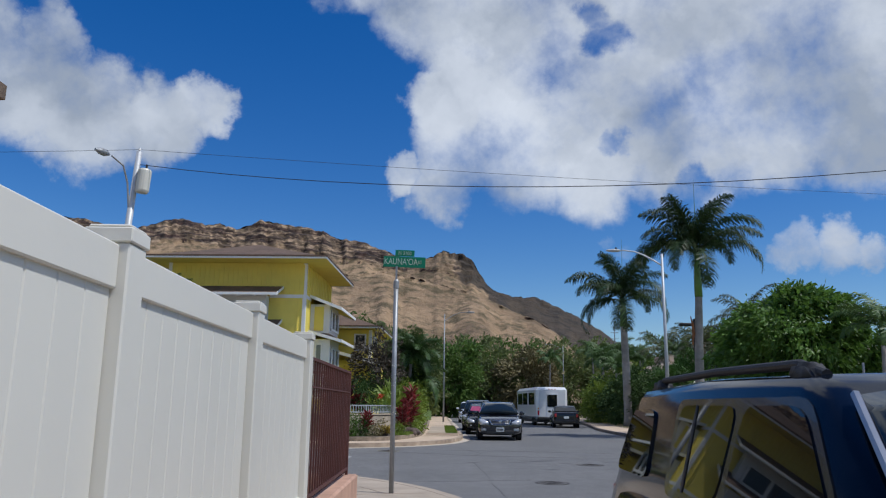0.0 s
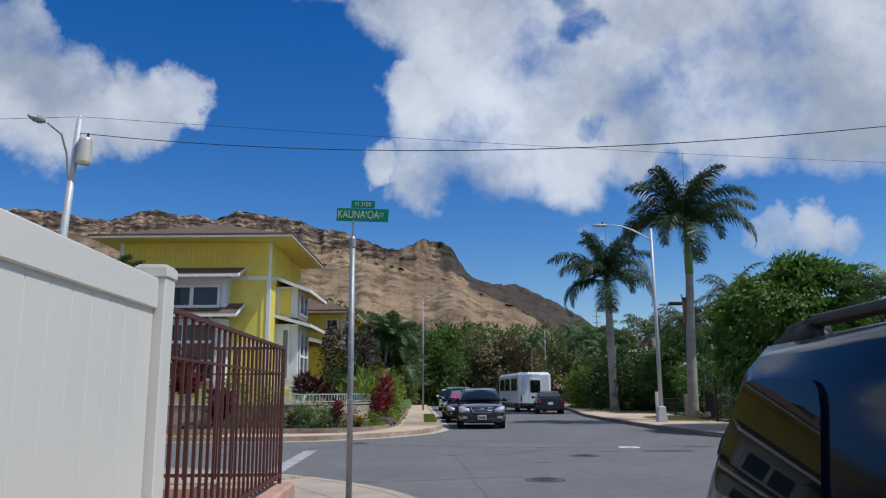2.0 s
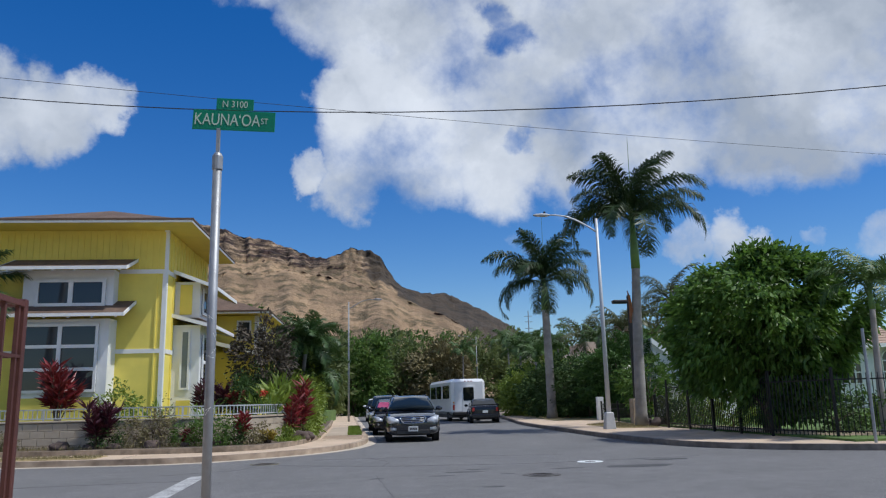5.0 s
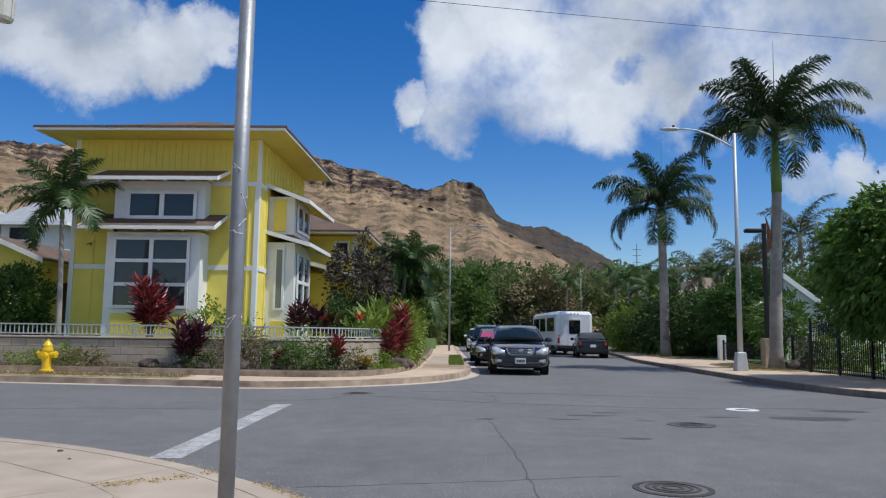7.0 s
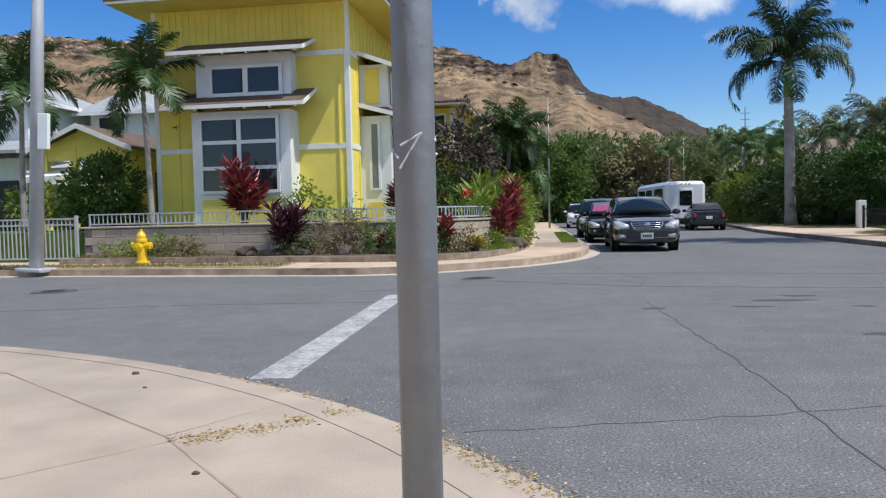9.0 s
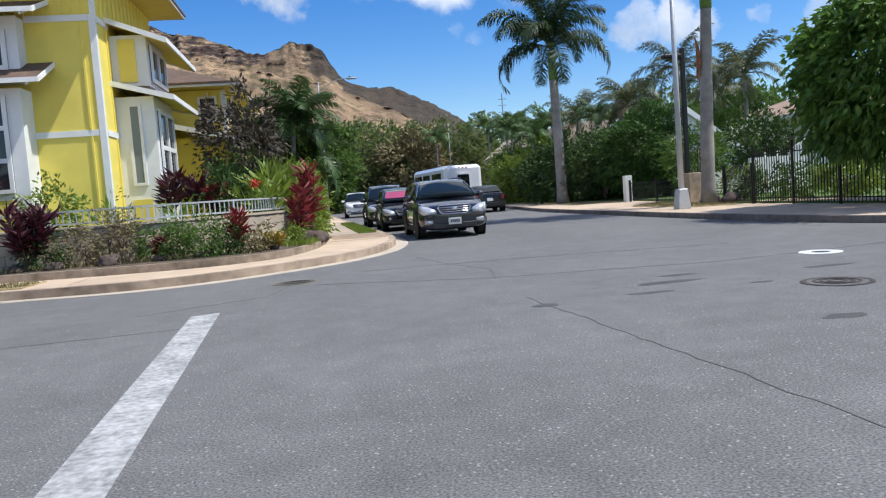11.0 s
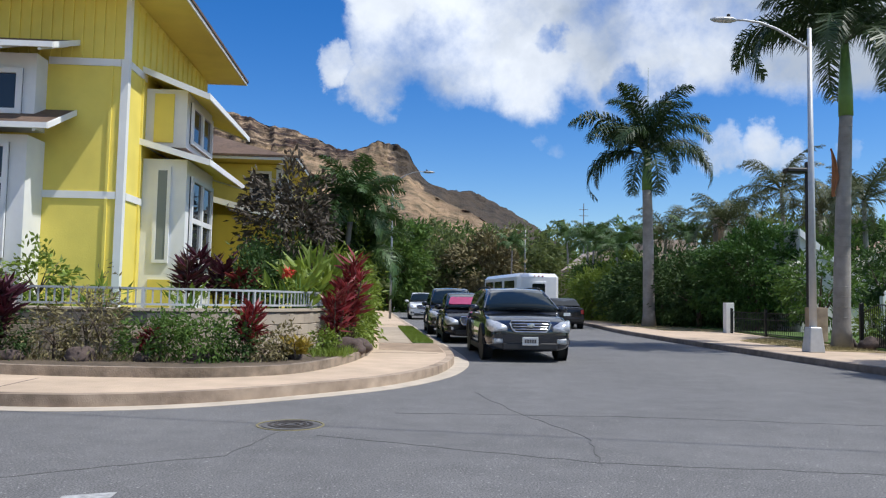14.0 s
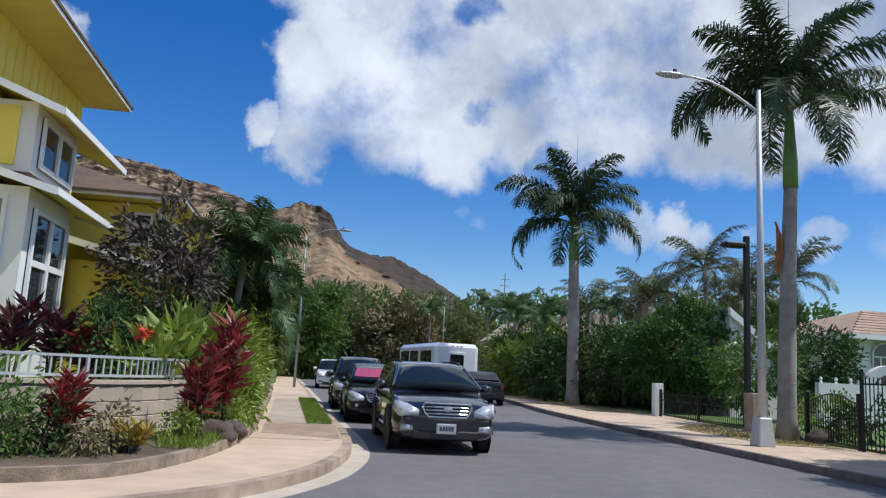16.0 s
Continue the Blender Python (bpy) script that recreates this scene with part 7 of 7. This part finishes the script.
for x, y, n, h in ((-2.75, 35.0, 50, 1.2), (-2.45, 35.7, 60, 1.3), (-2.75, 34.2, 40, 1.0), (-3.3, 34.5, 22, 0.8), (-2.75, 36.8, 80, 1.5), (-5.9, 32.6, 30, 0.6), (-4.5, 32.6, 36, 0.6)):
    heliconia(x, y, 0.9, n, h, "clump of broad bright green leaves behind the railing")
tagged(part("heliconia_flower", leaves("heliconia_flower", nrng.normal(0, 0.05, (40, 3)) + (-2.95, 33.85, 1.7), nrng.normal(0, 1, (40, 3)), 0.12, 0.05, M_REDFLOWER), None), "red orange flower among the broad leaves", "flower")
for k, (x, y, w, h, m, c) in enumerate(((-6.0, 31.0, 0.5, 0.42, M_DRYLEAF, 40), (-5.3, 30.95, 0.45, 0.5, M_DRYLEAF, 40), (-4.4, 30.9, 0.5, 0.40, M_LEAF, 90), (-3.75, 30.8, 0.5, 0.38, M_LEAF, 90), (-3.3, 31.0, 0.35, 0.3, M_LEAFD, 50), (-2.75, 31.3, 0.3, 0.25, M_DRYLEAF, 40), (-6.7, 30.9, 0.4, 0.3, M_LEAFD, 50),
                                       (-11.0, 30.9, 0.55, 0.2, M_LEAFY, 50), (-9.6, 30.9, 0.5, 0.22, M_DRYLEAF, 50), (-10.3, 30.95, 0.45, 0.26, M_LEAFY, 50), (-2.2, 32.9, 0.3, 0.2, M_LEAFY, 40), (-1.75, 34.5, 0.35, 0.3, M_LEAFY, 50), (-5.6, 31.15, 0.4, 0.62, M_DRYLEAF, 25))):
    leafy("bed_shrub", ("dry straggly shrub in the planting bed", "low green shrub in the planting bed")[m is not M_DRYLEAF], "shrub", x, y, 0.24, (0, 0, h), (w, w * 0.75, h), c, 14, 0.08, 0.09, 0.035, m, (0.018, h * 0.7), group="shrubs in the planting bed", lumps=0.4)
leafy("bed_shrub", "orange and green croton in the planting bed", "shrub", -2.9, 30.95, 0.24, (0, 0, 0.18), (0.2, 0.16, 0.14), 16, 10, 0.07, 0.10, 0.03, M_DRYLEAF, (0.015, 0.2), group="shrubs in the planting bed")
for k, (x, y, w, h, m) in enumerate(((-1.85, 35.8, 0.42, 0.5, M_LEAFY), (-1.95, 37.0, 0.5, 0.8, M_LEAFY), (-2.1, 38.6, 0.65, 1.05, M_LEAFY), (-2.3, 41, 0.9, 1.6, M_LEAFY), (-2.5, 44, 1.0, 1.7, M_LEAFY), (-2.9, 48, 1.3, 1.9, M_LEAF), (-3.3, 53, 1.5, 2.1, M_LEAF))):
    leafy("hedge_shrub", "leafy green hedge shrub beside the pavement", "hedge", x, y, 0.24, (0, 0, h), (w, w * 1.5, h), 150, 18, 0.14, 0.17, 0.06, m, (0.04, h), group="hedge along the far pavement", lumps=0.35)



def blades(name, label, quad, z, n, length, width, material):
    """Loose short blades over a four-cornered patch of ground."""
    a, b, c, d = (np.array(q) for q in quad)
    u, v = nrng.random((n, 1)), nrng.random((n, 1))
    p = (a * (1 - u) + b * u) * (1 - v) + (d * (1 - u) + c * u) * v
    pts = np.concatenate([p, np.full((n, 1), z)], 1)
    return tagged(part(name, leaves(name, pts, np.tile((0, 0, 1.0), (n, 1)), length, width, material, 0.0, 0.45), None), label, "grass", kind="stuff")


blades("grass", "short green grass of the lawn strip", [(-0.43, 38.6), (0.1, 38.6), (-0.22, 49.5), (-0.75, 49.5)], 0.15, 7500, 0.07, 0.012, M_LEAFY)
blades("dry_grass", "short dry grass of the verge", [(-16, 28.8), (-6.2, 28.35), (-6.2, 29.35), (-16, 29.65)], 0.145, 5000, 0.07, 0.012, M_DRYLEAF)
blades("dry_grass", "short dry grass under the royal palm", [(9.95, 38), (11.4, 37.5), (12.0, 44.5), (9.9, 42.5)], 0.15, 4000, 0.06, 0.012, M_DRYLEAF)
blades("weeds", "low weeds along the planting bed's edge", [(-12.4, 30.5), (-4.2, 30.45), (-4.2, 31.3), (-12.4, 31.3)], 0.25, 1500, 0.13, 0.016, M_DRYLEAF)
blades("weeds", "low yellow-green weeds at the corner of the bed", [(-2.3, 31.9), (-1.7, 31.9), (-1.4, 35.2), (-2.1, 35.2)], 0.25, 1400, 0.15, 0.018, M_LEAFY)



def litter(label, spots, z, n, spread, size, material):
    """Loose dry scraps strewn round spots of the ground."""
    k = nrng.integers(0, len(spots), n)
    p = np.asarray(spots)[k] + nrng.normal(0, spread, (n, 2))
    pts = np.concatenate([p, np.full((n, 1), z) + nrng.uniform(0, 0.006, (n, 1))], 1)
    way = nrng.normal(0, 1, (n, 3)) * (1, 1, 0.12)
    return tagged(part("leaf_litter", leaves("leaf_litter", pts, way, size, size * 0.35, material, 0.0, 0.05), None), label, "litter", kind="stuff")


litter("straw-coloured dry leaf scraps on the pavement joint", [(-2.2, 16.78), (-2.1, 16.85), (-1.95, 16.95), (-1.8, 17.1), (-1.62, 17.3)], 0.102, 420, 0.055, 0.026, M_STRAW)
litter("straw-coloured dry leaf scraps along the pavement edge", [(-1.25 + 0.09 * k, 17.33 - 0.105 * k) for k in range(12)], 0.012, 620, 0.045, 0.025, M_STRAW)
litter("straw-coloured dry leaf scraps along the gutter", [(-1.9 - 0.17 * k, 17.93 + 0.1 * k) for k in range(10)], 0.012, 160, 0.06, 0.035, M_STRAW)
for x, y, s in ((-3.35, 18.2, 0.02), (-3.05, 17.8, 0.012), (-1.95, 16.3, 0.014)):
    stone(x, y, 0.092, s, x)

# trees at the end of the road
for k, (x, y, w, h) in enumerate(((-5.5, 84, 4.2, 3.4), (-1.5, 92, 4.0, 3.7), (3.5, 99, 4.6, 3.7), (-10, 96, 5.5, 4.6), (8.5, 96, 3.6, 3.5), (-6, 70, 3.0, 2.6), (-9.5, 76, 4.0, 3.4), (-15, 84, 5.5, 4.4), (0.5, 112, 5, 4.6), (-7, 114, 5.5, 4.8), (7, 112, 5, 4.4), (14, 106, 5.5, 4.3), (20, 114, 6, 4.6), (27, 108, 6, 4.6), (-20, 74, 5.5, 4.3), (-28, 80, 7, 5.2), (-36, 76, 7, 5), (34, 96, 6, 4.8), (-16, 106, 7, 5.6), (-26, 110, 8, 6), (1.5, 126, 6, 5.2), (12, 124, 6, 5), (-46, 84, 8, 5.6), (46, 104, 8, 5))):
    leafy("woodland_tree", "broad leafy tree at the end of the road" if k != 4 else "thin brownish leafy tree at the end of the road", "tree", x, y, 0.0, (0, 0, h * 1.15), (w, w * 0.8, h), 300, 18, 0.38, 0.62, 0.26, (M_LEAFFAR, M_LEAF, M_LEAFFAR)[k % 3] if k != 4 else M_DRYLEAF, (0.18, h * 0.9), group="woodland at the end of the road", lumps=0.4)

# ---- crater ridge in the distance ----
M_HILL = bpy.data.materials.new("crater slopes")
M_HILL.use_nodes = True
ht = M_HILL.node_tree
hp = ht.nodes["Principled BSDF"]
hp.inputs["Roughness"].default_value = 0.95
hg = ht.nodes.new("ShaderNodeNewGeometry")


def hnoise(scale, detail, stretch=None):
    n = ht.nodes.new("ShaderNodeTexNoise")
    n.inputs["Scale"].default_value, n.inputs["Detail"].default_value, n.inputs["Roughness"].default_value = scale, detail, 0.65
    if stretch:
        v = ht.nodes.new("ShaderNodeVectorMath")
        v.operation = "MULTIPLY"
        v.inputs[1].default_value = stretch
        ht.links.new(hg.outputs["Position"], v.inputs[0])
        ht.links.new(v.outputs[0], n.inputs["Vector"])
    else:
        ht.links.new(hg.outputs["Position"], n.inputs["Vector"])
    return n


def hramp(src, a, ca, b, cb):
    r = ht.nodes.new("ShaderNodeValToRGB")
    r.color_ramp.elements[0].position, r.color_ramp.elements[0].color = a, (*ca, 1)
    r.color_ramp.elements[1].position, r.color_ramp.elements[1].color = b, (*cb, 1)
    ht.links.new(src, r.inputs[0])
    return r


def hmix(fac, a, b):
    m = ht.nodes.new("ShaderNodeMix")
    m.data_type = "RGBA"
    ht.links.new(fac, m.inputs[0])
    ht.links.new(a, m.inputs[6])
    ht.links.new(b, m.inputs[7])
    return m.outputs[2]


grass = hramp(hnoise(0.022, 9).outputs["Fac"], 0.36, (0.15, 0.098, 0.055), 0.62, (0.40, 0.272, 0.155))
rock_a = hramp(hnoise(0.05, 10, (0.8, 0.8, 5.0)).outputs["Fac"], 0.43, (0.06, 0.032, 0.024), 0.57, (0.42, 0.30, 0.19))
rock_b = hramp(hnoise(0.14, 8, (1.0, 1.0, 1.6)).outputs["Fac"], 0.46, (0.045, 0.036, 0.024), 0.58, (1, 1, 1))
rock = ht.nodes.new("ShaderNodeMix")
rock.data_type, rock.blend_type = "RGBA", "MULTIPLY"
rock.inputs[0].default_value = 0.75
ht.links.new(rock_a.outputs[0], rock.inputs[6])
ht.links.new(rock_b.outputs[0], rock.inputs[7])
shrub = hramp(hnoise(0.11, 8).outputs["Fac"], 0.47, (0, 0, 0), 0.60, (0.95, 0.95, 0.95))
sep = ht.nodes.new("ShaderNodeSeparateXYZ")
ht.links.new(hg.outputs["True Normal"], sep.inputs[0])
steep = hramp(sep.outputs["Z"], 0.30, (1, 1, 1), 0.50, (0, 0, 0))
green = ht.nodes.new("ShaderNodeRGB")
green.outputs[0].default_value = (0.10, 0.075, 0.035, 1)
c1 = hmix(shrub.outputs[0], grass.outputs[0], green.outputs[0])
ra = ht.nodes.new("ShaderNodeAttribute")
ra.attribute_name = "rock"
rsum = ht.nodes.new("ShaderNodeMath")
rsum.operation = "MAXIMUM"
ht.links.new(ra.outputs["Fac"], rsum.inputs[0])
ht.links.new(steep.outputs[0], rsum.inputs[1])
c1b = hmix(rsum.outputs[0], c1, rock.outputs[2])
# Dark brush colour that also paints the shade on the peak's right flank.
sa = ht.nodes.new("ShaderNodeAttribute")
sa.attribute_name = "scrub_shade"
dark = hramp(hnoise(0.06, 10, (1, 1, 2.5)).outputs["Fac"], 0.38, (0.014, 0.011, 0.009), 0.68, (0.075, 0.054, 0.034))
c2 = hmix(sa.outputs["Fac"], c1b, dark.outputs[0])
ht.links.new(c2, hp.inputs["Base Color"])
hb = ht.nodes.new("ShaderNodeBump")
hb.inputs["Strength"].default_value, hb.inputs["Distance"].default_value = 1.0, 4.0
ht.links.new(hnoise(0.12, 9).outputs["Fac"], hb.inputs["Height"])
ht.links.new(hb.outputs[0], hp.inputs["Normal"])


def ridge(name, label, profile, base, foot, az0, az1, cols, rows, rough, jag, back=160):
    """A ridge seen over azimuths az0..az1 from the crossing: crest angles and distances from the profile, a terraced cliff above the
    share of the height that base gives, and gullied slopes below it."""
    azs, els, ds = zip(*profile)
    baz, bfr = zip(*base)
    verts, faces, rocky, scrub_shade = [], [], [], []
    for i in range(cols + 1):
        az = az0 + (az1 - az0) * i / cols
        d = float(np.interp(az, azs, ds))
        top = radians(float(np.interp(az, azs, els)) + jag * noise.fractal(Vector((az * 2.3, 0.3, 9.1)), 0.7, 2.0, 5))
        b = float(np.interp(az, baz, bfr))
        b += 0.012 * noise.noise(Vector((az * 0.9, 4.0, 0))) if b < 0.98 else 0.0
        a = radians(az)
        for j in range(rows + 1):
            u = j / (rows * 0.9)
            if u <= 0.62:
                v = u / 0.62
                r, f = foot + (d * 0.95 - foot) * v, b * (0.25 * v + 0.75 * v ** 1.25)
            elif u <= 1.0:
                v = (u - 0.62) / 0.38
                step = v * 4 + 0.35 * noise.noise(Vector((az * 0.8, v * 3, 2.0)))
                v2 = max(0.0, min(1.0, (math.floor(step) + min(1.0, (step % 1.0) * 2.1)) / 4)) * 0.7 + v * 0.3
                r, f = d * (0.95 + 0.05 * v), b + (1 - b) * v2
            else:
                v = (u - 1.0) * 9
                r, f = d + back * v, 1 - 0.55 * v
            env = math.sin(math.pi * min(1.0, u / 0.66)) if u < 0.66 else 0.0
            g = noise.fractal(Vector((az * 0.35, r * 0.004, 3.1)), 1.0, 2.0, 5) * rough * env
            g += noise.noise(Vector((az * 0.45 + r * 0.006, r * 0.004, 7.7))) * rough * 0.5 * env
            g += noise.fractal(Vector((r * math.sin(a) * 0.04, r * math.cos(a) * 0.04, f * 6)), 1.0, 2.0, 5) * rough * (0.16 if u < 0.62 else 0.05) * min(1.0, 3 * f)
            push = 6.0 * noise.fractal(Vector((az * 1.7, f * 5, 8.8)), 0.9, 2.0, 4) if 0.62 < u < 1.0 else 0.0
            verts.append(((r + push) * math.sin(a), 10 + (r + push) * math.cos(a), 1.2 + r * math.tan(top) * f + g - 1.5 * (1 - f)))
            wob = noise.fractal(Vector((az * 0.6, f * 9, 1.7)), 1.0, 2.0, 5)
            # Azimuth mask: the peak's shaded right face as colour, brush beyond.
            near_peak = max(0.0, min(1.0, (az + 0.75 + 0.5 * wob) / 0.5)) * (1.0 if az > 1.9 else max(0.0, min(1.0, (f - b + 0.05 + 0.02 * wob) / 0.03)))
            scrub_shade.append(near_peak * 0.95 if b < 0.999 else 0.0)
            # Less dark rock on the peak's left face paints its sunlit side.
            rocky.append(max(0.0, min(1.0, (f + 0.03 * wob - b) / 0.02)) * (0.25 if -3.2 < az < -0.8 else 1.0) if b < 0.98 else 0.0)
    for i in range(cols):
        for j in range(rows):
            k = i * (rows + 1) + j
            faces.append((k, k + 1, k + rows + 2, k + rows + 1))
    me = cloud_mesh(name, verts, faces, M_HILL)
    me.attributes.new("rock", "FLOAT", "POINT").data.foreach_set("value", rocky)
    me.attributes.new("scrub_shade", "FLOAT", "POINT").data.foreach_set("value", scrub_shade)
    me.shade_smooth()
    return tagged(part(name, me, None), label, "mountain", kind="structure")


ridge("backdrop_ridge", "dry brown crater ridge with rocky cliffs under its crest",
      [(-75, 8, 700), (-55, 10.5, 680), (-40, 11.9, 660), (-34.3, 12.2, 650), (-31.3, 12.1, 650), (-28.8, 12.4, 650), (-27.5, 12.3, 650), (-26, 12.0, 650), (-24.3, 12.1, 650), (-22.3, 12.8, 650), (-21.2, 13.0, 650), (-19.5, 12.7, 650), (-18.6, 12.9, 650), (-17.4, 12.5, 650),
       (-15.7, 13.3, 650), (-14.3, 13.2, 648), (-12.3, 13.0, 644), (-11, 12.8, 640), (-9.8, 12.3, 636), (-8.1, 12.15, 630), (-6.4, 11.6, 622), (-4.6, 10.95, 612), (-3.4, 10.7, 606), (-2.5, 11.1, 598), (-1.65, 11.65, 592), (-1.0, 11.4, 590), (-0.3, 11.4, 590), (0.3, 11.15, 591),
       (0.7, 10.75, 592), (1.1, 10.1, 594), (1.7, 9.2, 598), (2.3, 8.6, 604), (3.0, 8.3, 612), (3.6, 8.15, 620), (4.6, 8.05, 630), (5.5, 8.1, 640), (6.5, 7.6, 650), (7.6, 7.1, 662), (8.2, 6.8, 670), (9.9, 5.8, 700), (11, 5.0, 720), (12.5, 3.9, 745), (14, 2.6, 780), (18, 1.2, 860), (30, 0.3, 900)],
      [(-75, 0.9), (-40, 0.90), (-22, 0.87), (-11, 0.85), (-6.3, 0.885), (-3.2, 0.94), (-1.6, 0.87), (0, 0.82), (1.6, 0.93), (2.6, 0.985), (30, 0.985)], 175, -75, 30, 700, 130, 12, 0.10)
ridge("backdrop_spur", "sunlit tan grass spur of the crater",
      [(-34, 3, 440), (-22, 7.0, 450), (-14, 9.3, 470), (-8, 9.75, 480), (-6, 9.9, 480), (-3.6, 9.5, 475), (-0.6, 8.75, 465), (1.9, 7.95, 455), (3.5, 7.2, 450), (5.2, 6.55, 445), (6.8, 5.6, 440), (7.6, 4.85, 438), (9, 3.5, 435), (11, 2.0, 430), (14, 0.9, 430), (25, 0.2, 450)],
      [(-34, 0.9995), (25, 0.9995)], 150, -34, 25, 420, 90, 7, 0.05, 120)
